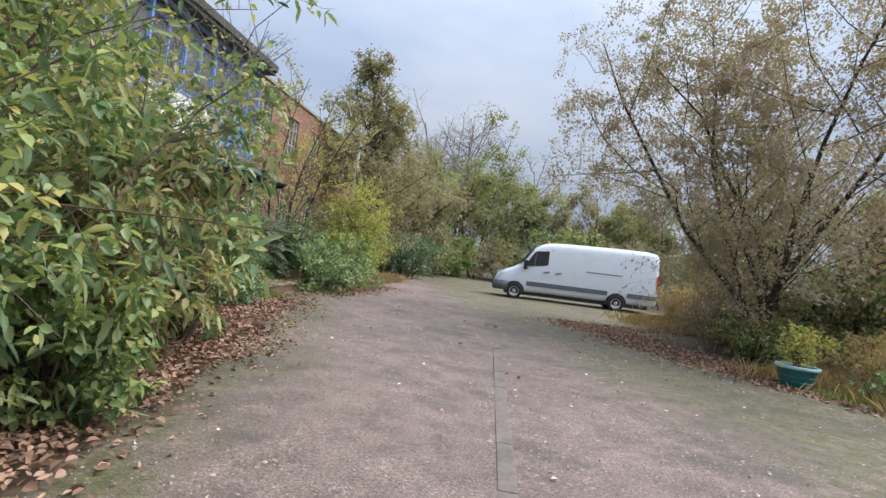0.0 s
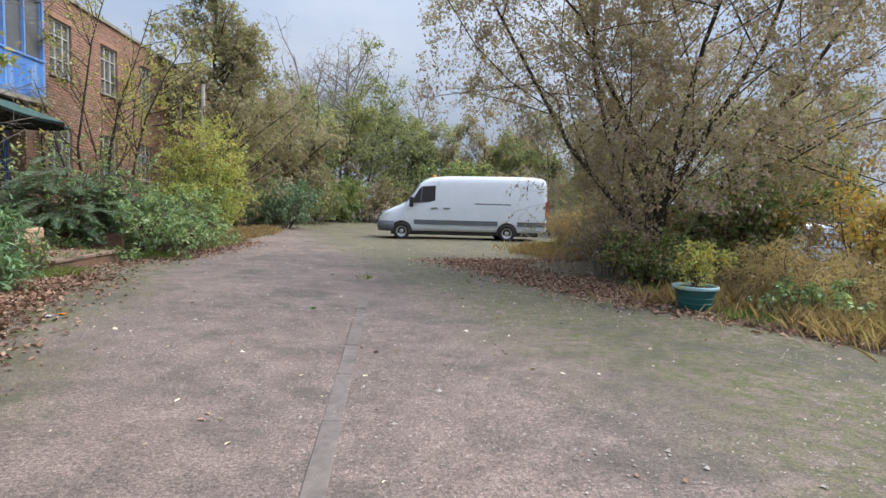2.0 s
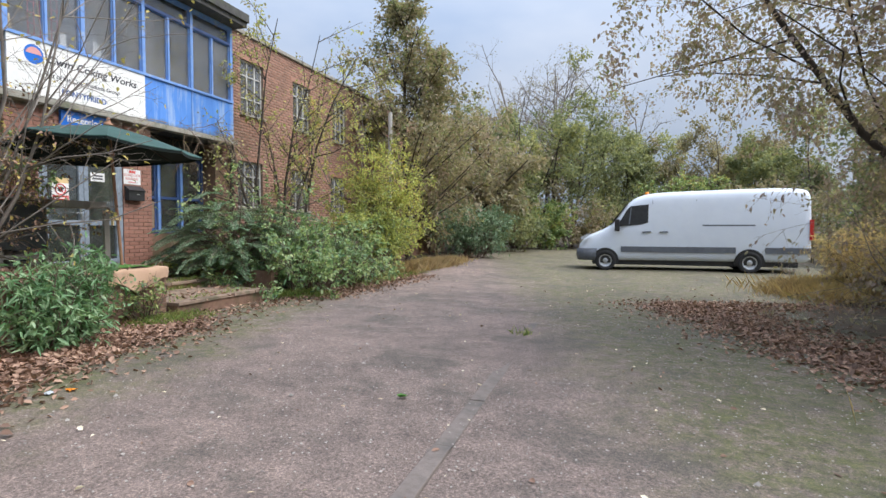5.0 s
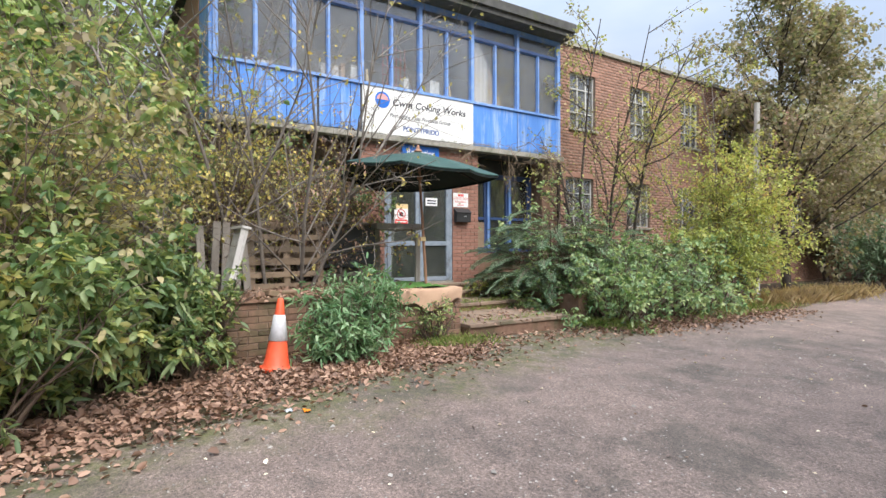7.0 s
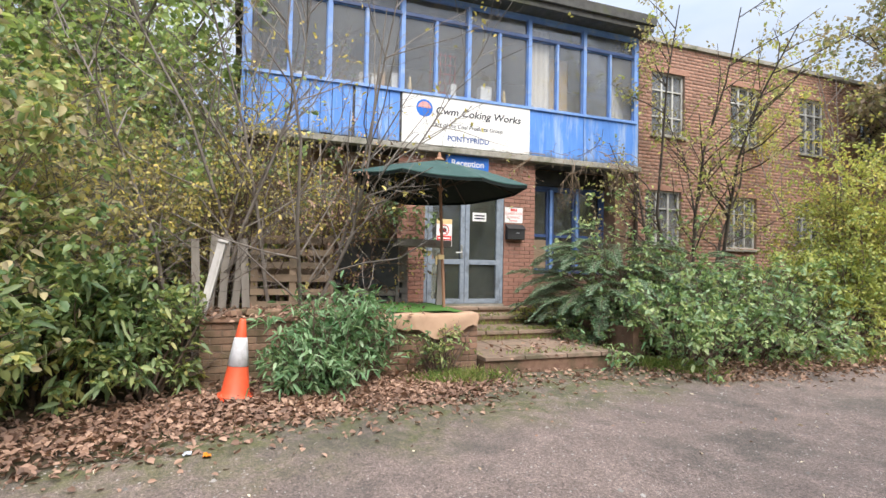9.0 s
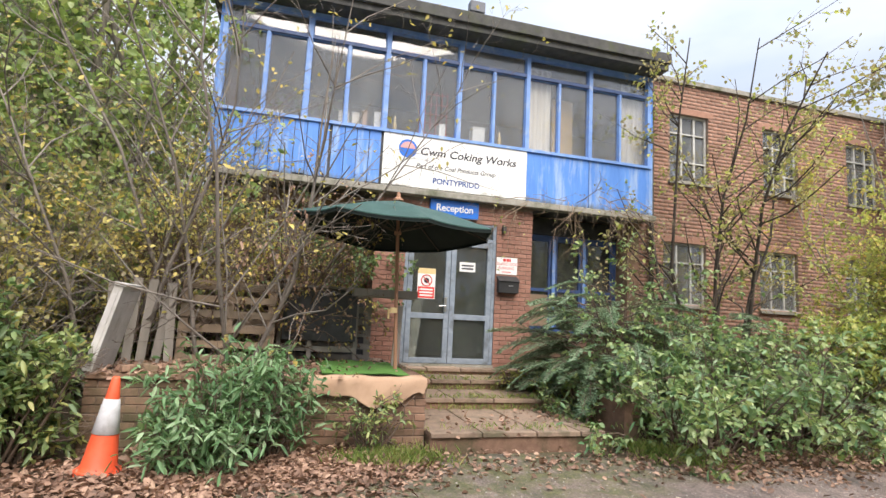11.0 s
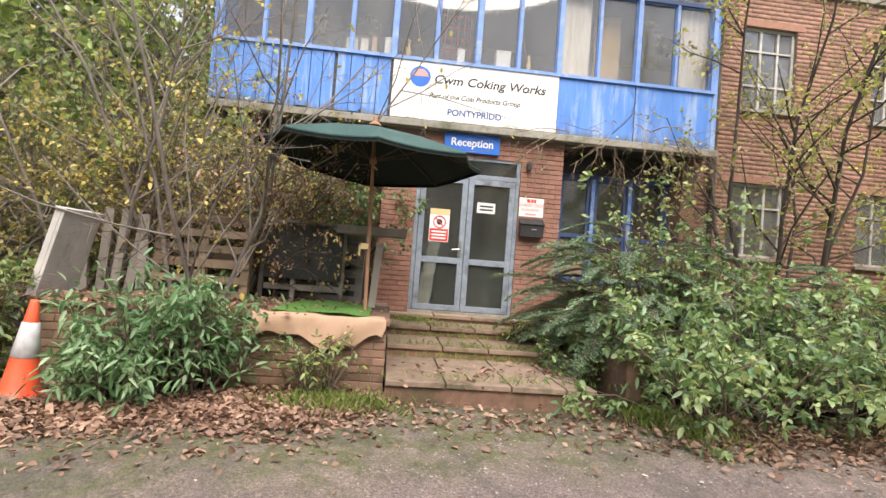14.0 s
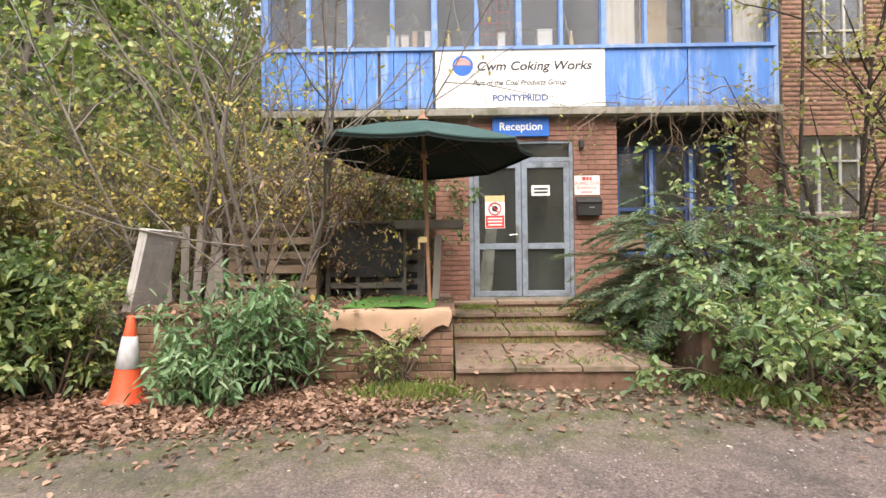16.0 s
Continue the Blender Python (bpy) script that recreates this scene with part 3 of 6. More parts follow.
grid_mesh("ground", far_line, far_line + 10,
          lambda X, Y: rise(X) - 0.03 + uneven(X, Y) * (np.hypot(X, Y - 10) < 40), M_SOIL, "dark leafy soil spreading under the trees")

ROAD_Y = np.array([-16, -6, 0, 2.3, 4.1, 6.5, 8.5, 10.4, 12.5, 15, 17, 20, 26, 34, 42])
ROAD_L = np.array([-1.6, -1.8, -1.9, -2.05, -2.5, -3.2, -3.85, -4.7, -4.75, -4.0, -4.2, -4.4, -4.9, -5.6, -7.5])
ROAD_R = np.array([12, 9, 7.5, 6.9, 6.5, 5.6, 5.0, 4.5, 4.3, 4.2, 5.0, 9.0, 10.0, 6.0, 1.0])


def road_edge(y, side):
    return np.interp(y, ROAD_Y, ROAD_L if side < 0 else ROAD_R)


def build_road():
    ys = np.arange(-16, 42.01, 0.4)
    us = np.linspace(0, 1, 41)
    U, Y = np.meshgrid(us, ys, indexing="ij")
    wob = 0.12 * np.sin(Y * 2.1) + 0.08 * np.sin(Y * 5.3 + 1)
    X = (road_edge(Y, -1) + wob) * (1 - U) + (road_edge(Y, 1) + wob) * U
    edge = np.minimum(U, 1 - U)
    Z = rise(X) + 0.012 + uneven(X, Y, 0.006) - 0.05 * (edge < 0.001)
    n, m = X.shape
    i, j = np.meshgrid(np.arange(n - 1), np.arange(m - 1), indexing="ij")
    f = np.stack([i * m + j, (i + 1) * m + j, (i + 1) * m + j + 1, i * m + j + 1], -1).reshape(-1, 4)
    ob = mass("road", np.stack([X, Y, Z], -1).reshape(-1, 3), f, M_ROAD, None, "", True)
    tagged(ob, "worn gritty tarmac drive with mossy margins", "", "", "structure")


build_road()


def build_drain():
    """A line of narrow concrete slabs let into the tarmac."""
    t = thing("drain_cover", (0.2, 3, 0.0), "line of narrow concrete slabs sunk in the tarmac", "drain cover", kind="structure")
    rng = random.Random(4)
    y = -3.0
    while y < 12.0:
        ln = rng.uniform(0.85, 0.95)
        def cx(v):
            return 0.21 - 0.018 * (v - 3) - (0.02 * (v - 10) if v > 10 else 0)
        w = 0.062
        dz = rng.uniform(-0.004, 0.004)
        g = Geo()
        a, b = cx(y), cx(y + ln)
        g.slab([(a - w, y), (a + w, y), (b + w, y + ln - 0.012), (b - w, y + ln - 0.012)], -0.05, 0.019 + dz)
        part("slab", g, M_STRIP, t, bevel=0.006)
        y += ln


build_drain()

# ---- the building ----
XF, XP, XM, XR = -7.88, -7.95, -8.15, -8.55   # bay front, porch brick, main wall, recessed wall
BAY = [7.85, 9.12, 10.39, 11.66, 12.93, 14.19, 15.45]
Z_SOF, Z_SILL, Z_TRANS, Z_HEAD = 3.48, 4.48, 5.86, 6.2


def openings_cut(z, lo, hi, holes):
    """Solid stretches of a course at height z between lo and hi."""
    runs = [(lo, hi)]
    for (y0, y1, z0, z1) in holes:
        if z0 < z < z1:
            nxt = []
            for a, b in runs:
                if y1 <= a or y0 >= b:
                    nxt.append((a, b))
                else:
                    if y0 > a:
                        nxt.append((a, y0))
                    if y1 < b:
                        nxt.append((y1, b))
            runs = nxt
    return runs


def courses(lo, hi, z0, z1, holes, L=0.225, H=0.075):
    """The bricks of a wall in stretcher bond: (start, end, bottom, top)."""
    out, k, z = [], 0, z0
    while z + H <= z1 + 1e-6:
        for a, b in openings_cut(z + H / 2, lo, hi, holes):
            y = a - (k % 2) * L / 2
            while y < b:
                s, e = max(y, a), min(y + L - 0.01, b)
                if e - s > 0.03:
                    out.append((s, e, z, z + H - 0.01))
                y += L
        z, k = z + H, k + 1
    return out


def wall_solid(lo, hi, z0, z1, xb, xf, holes):
    """A thick wall along y with openings that go through it."""
    g = Geo()
    ys = sorted({lo, hi, *[v for h in holes for v in h[:2] if lo < v < hi]})
    zs = sorted({z0, z1, *[v for h in holes for v in h[2:] if z0 < v < z1]})
    for a, b in zip(ys, ys[1:]):
        for c, d in zip(zs, zs[1:]):
            if not any(h[0] <= (a + b) / 2 <= h[1] and h[2] <= (c + d) / 2 <= h[3] for h in holes):
                g.box((xb, a, c), (xf, b, d))
    return g


def brick_face(name, x, runs, material, parent, depth=0.02):
    """Many bricks joined into one mesh, their faces proud of the mortar."""
    vs, fs = [], []
    for k, (s, e, z0, z1) in enumerate(runs):
        o = x - 0.0105 + 0.002 * ((k * 7919) % 13) / 13
        vs += [(x - depth, s, z0), (x - depth, e, z0), (x - depth, e, z1), (x - depth, s, z1),
               (o, s + .002, z0 + .002), (o, e - .002, z0 + .002), (o, e - .002, z1 - .002), (o, s + .002, z1 - .002)]
        b = k * 8
        fs += [(b + 4, b + 5, b + 6, b + 7), (b, b + 1, b + 5, b + 4), (b + 1, b + 2, b + 6, b + 5), (b + 2, b + 3, b + 7, b + 6), (b + 3, b, b + 4, b + 7)]
    ob = mass(name, vs, fs, material, parent)
    ob["kind"] = "stuff"
    return ob


def frame_rect(g, x0, x1, y0, y1, z0, z1, w):
    g.box((x0, y0, z0), (x1, y0 + w, z1)).box((x0, y1 - w, z0), (x1, y1, z1))
    g.box((x0, y0 + w, z0), (x1, y1 - w, z0 + w)).box((x0, y0 + w, z1 - w), (x1, y1 - w, z1))
    return g


UP_WIN = [(16.15 + 2.32 * k, 17.08 + 2.32 * k, 4.4, 5.8) for k in range(7)]
LOW_WIN = [(16.0 + 2.32 * k, 17.0 + 2.32 * k, 1.95, 3.17) for k in range(7)]
END = 33.0


def build_main_wall():
    g = wall_solid(15.45, END, 0.0, 6.42, XM - 0.3, XM - 0.012, UP_WIN + LOW_WIN)
    w = part("wall_main", g, M_MORTAR)
    tagged(w, "two-storey red brick wall with metal windows", "", "", "structure")
    brick_face("brick_course", XM, courses(15.45, END, 0.1, 6.42, UP_WIN + LOW_WIN), M_BRICK, w)
    # coping along the parapet
    c = part("coping", Geo().box((XM - 0.36, 15.45, 6.42), (XM + 0.05, END + 0.05, 6.52)), M_CONC, bevel=0.01)
    tagged(c, "mossy concrete coping along the parapet", "", "", "structure")
    # upper wall behind the bay, ends and back, floors and roof
    e = part("wall_end", Geo().box((-16.0, END - 0.3, 0), (XM - 0.3, END, 6.42)).box((-16.0, 7.75, 0), (XR - 0.25, 8.0, 6.25)), M_BRICK)
    tagged(e, "plain brick end walls of the building", "", "", "structure")
    b = part("wall_back", Geo().box((-16.3, 7.75, 0), (-16.0, END, 6.42)), M_BRICK)
    tagged(b, "plain brick rear wall of the building", "", "", "structure")
    f = part("floor_upper", Geo().box((-16.0, 8.0, 3.56), (XF - 0.12, 15.44, 3.8)).box((-16.0, 15.44, 3.56), (XM - 0.3, END - 0.3, 3.8)), M_CONC)
    tagged(f, "upper concrete floor", "", "", "structure")
    f = part("floor_lower", Geo().box((-16.0, 8.0, 0.45), (XR - 0.25, END - 0.3, 0.68)), M_CONC)
    tagged(f, "lower concrete floor", "", "", "structure")
    r = part("roof", Geo().box((-16.2, 15.46, 6.3), (XM - 0.3, END - 0.3, 6.4)), M_ROOF)
    tagged(r, "flat felt roof", "", "", "structure")
    i = part("wall_inner", Geo().box((-11.6, 8.0, 3.8), (-11.5, END - 0.3, 6.3)).box((-11.6, 8.0, 0.68), (-11.5, END - 0.3, 3.56)), M_PLASTER)
    tagged(i, "plain plastered wall inside the rooms", "", "", "structure")


build_main_wall()


def metal_window(name, y0, y1, z0, z1, x, pattern):
    """A steel window: frame, bars, panes, lintel and sill."""
    t = thing(name, (x, (y0 + y1) / 2, z0), "white metal casement window in the brick wall", "window", "casement windows", "structure")
    part("window_frame", frame_rect(Geo(), x - 0.13, x - 0.08, y0, y1, z0, z1, 0.045), M_WINFRAME, t)
    for u in pattern[0]:
        y = y0 + (y1 - y0) * u
        part("mullion", Geo().box((x - 0.13, y - 0.02, z0 + 0.045), (x - 0.075, y + 0.02, z1 - 0.045)), M_WINFRAME, t)
    for v in pattern[1]:
        z = z0 + (z1 - z0) * v
        part("glazing_bar", Geo().box((x - 0.125, y0 + 0.045, z - 0.014), (x - 0.07, y1 - 0.045, z + 0.014)), M_WINFRAME, t)
    p = part("pane", Geo().box((x - 0.108, y0 + 0.045, z0 + 0.045), (x - 0.103, y1 - 0.045, z1 - 0.045)), M_GLASS, t)
    p.visible_shadow = False
    part("window_sill", Geo().box((x - 0.12, y0 - 0.05, z0 - 0.06), (x + 0.06, y1 + 0.05, z0 - 0.002)), M_CONC, t, "stained concrete sill", bevel=0.006)
    part("lintel", Geo().box((x - 0.1, y0 - 0.12, z1 + 0.002), (x - 0.002, y1 + 0.12, z1 + 0.11)), M_BRICK, t)
    return t


for k, h in enumerate(UP_WIN):
    metal_window(f"window_{k + 1}", *h, XM, ((0.35, 0.68), (0.3, 0.72)))
for k, h in enumerate(LOW_WIN):
    metal_window(f"window_{k + 8}", *h, XM, ((0.35, 0.68), (0.68,)))


def build_bay():
    """The projecting upper storey with its band of windows and blue boards."""
    t = thing("window_bay", (XF, 11.65, Z_SOF), "blue-framed first-floor window band over peeling blue boards", "window bay", kind="structure")
    rng = random.Random(8)
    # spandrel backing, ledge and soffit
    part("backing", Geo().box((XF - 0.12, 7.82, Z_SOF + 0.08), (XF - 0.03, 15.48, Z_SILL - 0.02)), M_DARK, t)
    g = Geo().box((XF - 0.10, 7.8, Z_SOF - 0.03), (XF + 0.10, 15.55, Z_SOF + 0.075))
    part("ledge", g, M_CONC, t, "mossy crumbling ledge", bevel=0.012)
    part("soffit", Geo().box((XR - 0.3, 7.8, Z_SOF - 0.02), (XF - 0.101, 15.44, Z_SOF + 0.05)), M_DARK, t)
    part("end_wall", Geo().box((XM - 0.3, 15.452, Z_SOF + 0.08), (XF - 0.03, 15.56, Z_HEAD + 0.1)).box((-10.5, 7.76, Z_SOF), (XF - 0.03, 7.82, Z_HEAD + 0.1)), M_BLUE, t)
    # boards on the far stretch, sheets on the near one
    y, k = 7.84, 0
    while y < 10.36:
        w = rng.uniform(0.17, 0.22)
        e = min(y + w, 10.37)
        part("board", Geo().box((XF - 0.03, y, Z_SOF + 0.10 + rng.uniform(0, 0.03)), (XF + rng.uniform(-0.006, 0.004), e - 0.012, Z_SILL - 0.02)), M_BLUE, t)
        y, k = e + (0.035 if k in (8,) else 0.0), k + 1
    for a, b in ((12.955, 14.18), (14.195, 15.46)):
        part("sheet", Geo().box((XF - 0.03, a, Z_SOF + 0.10), (XF - 0.004, b, Z_SILL - 0.02)), M_BLUE, t)
    part("window_sill", Geo().box((XF - 0.12, 7.8, Z_SILL - 0.02), (XF + 0.035, 15.5, Z_SILL + 0.03)), M_BLUE_FRAME, t)
    # frames
    for k, y in enumerate(BAY):
        part("post", Geo().box((XF - 0.10, y - 0.036, Z_SILL + 0.03), (XF + 0.02, y + 0.036, Z_HEAD)), M_BLUE_FRAME, t)
    part("head_rail", Geo().box((XF - 0.10, 7.8, Z_HEAD), (XF + 0.01, 15.5, Z_HEAD + 0.08)), M_BLUE_FRAME, t)
    for k, (a, b) in enumerate(zip(BAY, BAY[1:])):
        part("transom", Geo().box((XF - 0.09, a + 0.036, Z_TRANS - 0.03), (XF + 0.015, b - 0.036, Z_TRANS + 0.03)), M_BLUE_DARK, t)
        m = (a + b) / 2
        part("mullion", Geo().box((XF - 0.085, m - 0.022, Z_SILL + 0.03), (XF + 0.01, m + 0.022, Z_TRANS - 0.03)), M_BLUE_FRAME, t)
        for c, d, e, f in ((a + .036, m - .022, Z_SILL + .03, Z_TRANS - .03), (m + .022, b - .036, Z_SILL + .03, Z_TRANS - .03), (a + .036, b - .036, Z_TRANS + .03, Z_HEAD)):
            part("sash", frame_rect(Geo(), XF - 0.075, XF - 0.02, c, d, e, f, 0.014), M_BLUE_FRAME, t)
            p = part("pane", Geo().box((XF - 0.055, c + .018, e + .018), (XF - 0.05, d - .018, f - .018)), M_GLASS, t)
            p.visible_shadow = False
    # roof of the bay, with its eave
    r = part("roof_bay", Geo().box((-16.2, 7.6, 6.29), (XF + 0.36, 15.62, 6.42)).box((XF + 0.30, 7.58, 6.40), (XF + 0.42, 15.64, 6.60)), M_ROOF, bevel=0.01)
    tagged(r, "flat felt roof with a dark overhanging eave", "", "", "structure")


build_bay()


def build_porch():
    lo, hi, z0, z1 = 10.38, 13.13, 0.4, 3.45
    hole = [(10.89, 12.47, 0.70, 3.12)]
    w = part("wall_porch", wall_solid(lo, hi, z0, z1, XP - 0.25, XP - 0.012, hole).box((XR - 0.25, lo + 0.012, z0), (XP - 0.25, lo + 0.25, z1)).box((XR - 0.25, hi - 0.25, z0), (XP - 0.25, hi - 0.012, z1)), M_MORTAR)
    tagged(w, "purplish red brick porch round the entrance", "", "", "structure")
    # side courses
    vs, fs, k = [], [], 0
    for (s, e, a, b) in courses(XR - 0.25, XP - 0.01, z0, z1, []):
        vs += [(s, lo + .02, a), (e, lo + .02, a), (e, lo + .02, b), (s, lo + .02, b), (s, lo, a + .002), (e, lo, a + .002), (e, lo, b - .002), (s, lo, b - .002)]
        fs += [(k + 7, k + 6, k + 5, k + 4), (k + 4, k + 5, k + 1, k), (k + 5, k + 6, k + 2, k + 1), (k + 6, k + 7, k + 3, k + 2), (k + 7, k + 4, k, k + 3)]
        k += 8
    mass("brick_side", vs, fs, M_PORCH, w)["kind"] = "stuff"
    # recessed walls on both sides
    low = [(13.25, 15.2, 1.3, 3.12)]
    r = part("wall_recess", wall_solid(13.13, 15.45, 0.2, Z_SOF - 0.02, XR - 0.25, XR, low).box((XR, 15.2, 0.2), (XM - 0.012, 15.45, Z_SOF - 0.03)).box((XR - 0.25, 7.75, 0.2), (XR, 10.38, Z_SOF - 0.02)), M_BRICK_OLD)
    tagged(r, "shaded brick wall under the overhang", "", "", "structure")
    t = thing("window_15", (XR, 14.2, 1.3), "dark blue framed ground-floor window under the overhang", "window", kind="structure")
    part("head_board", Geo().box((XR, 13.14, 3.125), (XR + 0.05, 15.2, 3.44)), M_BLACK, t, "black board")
    part("window_frame", frame_rect(Geo(), XR - 0.1, XR + 0.01, 13.25, 15.2, 1.3, 3.12, 0.07), M_BLUE_DARK, t)
    for y in (13.86, 14.5):
        part("post", Geo().box((XR - 0.09, y - 0.03, 1.37), (XR + 0.03, y + 0.03, 3.05)), M_BLUE_FRAME, t)
    for a, b in ((13.32, 13.81), (13.91, 14.45), (14.55, 15.13)):
        part("sash", frame_rect(Geo(), XR - 0.07, XR - 0.01, a, b, 1.37, 3.05, 0.04), M_BLUE_DARK, t)
        part("rail", Geo().box((XR - 0.07, a + 0.04, 2.06), (XR - 0.01, b - 0.04, 2.12)), M_BLUE_DARK, t)
        p = part("pane", Geo().box((XR - 0.045, a + .04, 1.41), (XR - 0.04, b - .04, 3.01)), M_DOORGLASS, t)
        p.visible_shadow = False
    part("infill", Geo().box((XR - 0.039, 13.36, 1.42), (XR - 0.02, 13.77, 2.0)), M_WOOD, t, "brown board behind the frame")


build_porch()


def build_doors():
    t = thing("door_1", (XP, 11.68, 0.72), "grey metal double door, glazed, with notices taped on", "door", kind="structure")
    x0, x1 = XP - 0.09, XP - 0.02
    y0, y1, z0, zt, z1 = 10.89, 12.47, 0.74, 2.78, 3.12
    frame_rect_g = Geo().box((x0, y0, z0), (x1, y0 + .06, z1)).box((x0, y1 - .06, z0), (x1, y1, z1)).box((x0, y0 + .06, z1 - .06), (x1, y1 - .06, z1)).box((x0, y0 + .06, zt), (x1, y1 - .06, zt + .07))
    part("door_frame", frame_rect_g, M_ALU, t, bevel=0.004)
    part("threshold", Geo().box((XP - 0.2, y0, 0.66), (XP + 0.03, y1, 0.738)), M_CONC, t)
    part("fanlight", Geo().box((x0 + .03, y0 + .06, zt + .07), (x0 + .036, y1 - .06, z1 - .06)), M_DOORGLASS, t)
    mid = 11.68
    for k, (a, b) in enumerate(((y0 + .065, mid - .004), (mid + .004, y1 - .065))):
        leaf = part("door_leaf", frame_rect(Geo(), x0 + 0.01, x1 + 0.008, a, b, z0 + .005, zt - .005, 0.085).box((x0 + .01, a + .085, 1.46), (x1 + .008, b - .085, 1.55)), M_ALU, t, bevel=0.004)
        for c, d in ((z0 + .09, 1.46), (1.55, zt - .09)):
            p = part("pane", Geo().box((x0 + .035, a + .085, c), (x0 + .041, b - .085, d)), M_DOORGLASS, leaf)
            p.visible_shadow = False
    h = Geo().box((x1 + .008, mid - .09, 1.58), (x1 + .02, mid - .05, 1.82))
    h.tube([(x1 + .02, mid - .07, 1.68), (x1 + .06, mid - .07, 1.68), (x1 + .065, mid - .075, 1.68), (x1 + .065, mid - .19, 1.675)], [.011] * 4, 8)
    part("door_handle", h, M_STEEL, t, "bright metal lever handle")
    # things behind the glass
    g = Geo()
    for k in range(6):
        a, b = k / 6, (k + 1) / 6
        g.box((XP - 0.5, 11.02 + .03 * k, 0.72 + 1.15 * a), (XP - 0.44, 11.25 - .012 * k + .03 * k, 0.72 + 1.15 * b))
    c = part("curtain", g, M_CURTAIN, None)
    tagged(c, "pale rolled cloth standing behind the door glass", "cloth")
    lob = part("wall_lobby", Geo().box((XP - 2.6, 10.4, 0.68), (XP - 2.5, 13.1, 3.45)).box((XP - 2.5, 10.4, 0.5), (XP - 0.1, 13.1, 0.68)), M_PLASTER)
    tagged(lob, "plain lobby walls behind the doors", "", "", "structure")


build_doors()


# ---- terrace, steps ----
def build_terrace():
    lo, hi, x = 7.45, 10.6, -5.0
    w = part("wall_terrace", Geo().box((x - 0.22, lo, 0.0), (x - 0.012, hi, 0.80)).box((XR, hi - 0.22, 0.0), (x - 0.22, hi - 0.012, 0.80)).box((XR, lo, 0.0), (x - 0.22, lo + .22, 0.8)), M_MORTAR)
    tagged(w, "low mossy brick retaining wall of the terrace", "", "", "structure")
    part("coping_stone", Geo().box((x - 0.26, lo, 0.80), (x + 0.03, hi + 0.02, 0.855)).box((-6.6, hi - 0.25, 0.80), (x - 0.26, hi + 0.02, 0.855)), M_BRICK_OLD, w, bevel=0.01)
    s = part("terrace", Geo().box((XR, lo + .22, 0.1), (x - 0.22, hi - 0.22, 0.835)), M_SOIL)
    tagged(s, "earth terrace covered with debris and leaves", "", "", "structure")
    return w


WALL_TERRACE = build_terrace()


def build_steps():
    t = thing("steps", (-4.8, 11.7, 0.15), "worn concrete steps with loose slabs and weeds", "steps", kind="structure")
    rng = random.Random(3)
    treads = [(-4.80, -6.2, 10.62, 12.62, 0.34), (-6.15, -7.05, 10.62, 12.9, 0.47), (-7.0, -7.7, 10.62, 12.9, 0.60), (-7.65, XP + 0.02, 10.62, 12.9, 0.70)]
    for xf, xb, a, b, z in treads:
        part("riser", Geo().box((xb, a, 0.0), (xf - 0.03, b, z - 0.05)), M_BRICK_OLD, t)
        y = a
        while y < b - 0.1:
            e = min(y + rng.uniform(0.52, 0.68), b)
            dz = rng.uniform(-0.006, 0.006)
            part("slab", Geo().box((xb, y, z - 0.05), (xf + rng.uniform(-0.01, 0.015), e - 0.014, z + dz)), M_SLAB, t, bevel=0.008)
            y = e
    part("kerb", Geo().box((-7.9, 12.95, 0.0), (-4.95, 13.15, 0.62)), M_BRICK_OLD, t)


build_steps()


# ---- signs ----
def lettering(body, size, y, z, x, material, parent, slant=0.0, bold=0.0, stretch=1.0, name="lettering"):
    """Letters standing 3 mm proud of a board that faces +x, centred on y, resting on z."""
    cu = bpy.data.curves.new(name, "FONT")
    cu.body, cu.size, cu.shear, cu.offset, cu.align_x, cu.extrude = body, size, slant, bold, "CENTER", 0.0015
    tmp = bpy.data.objects.new(name, cu)
    scene.collection.objects.link(tmp)
    bpy.context.view_layer.update()
    me = bpy.data.meshes.new_from_object(tmp.evaluated_get(bpy.context.evaluated_depsgraph_get()))
    bpy.data.objects.remove(tmp)
    o = base_of(parent)
    for v in me.vertices:
        a, b, c = v.co
        v.co = (x + c + 0.0015 - o[0], y + a * stretch - o[1], z + b - o[2])
    me.name = name
    me.materials.clear()
    me.materials.append(material)
    ob = new(name, me)
    ob.parent = parent
    return ob


def bars(rows, x, y0, y1, z0, z1, material, parent, seed):
    """Lines of writing too small to read."""
    rng = random.Random(seed)
    g = Geo()
    h = (z1 - z0) / rows
    for k in range(rows):
        w = (y1 - y0) * rng.uniform(0.7, 1.0)
        m = (y0 + y1) / 2
        g.box((x, m - w / 2, z0 + h * (k + 0.25)), (x + 0.002, m + w / 2, z0 + h * (k + 0.75)))
    return part("writing", g, material, parent)


def disc(g, x0, x1, y, z, r, n=36, a0=0.0, a1=2 * math.pi):
    pts = [(y + r * math.cos(a0 + (a1 - a0) * k / n), z + r * math.sin(a0 + (a1 - a0) * k / n)) for k in range(n + (0 if a1 - a0 > 6.2 else 1))]
    return g.slab(pts, x0, x1, "x")


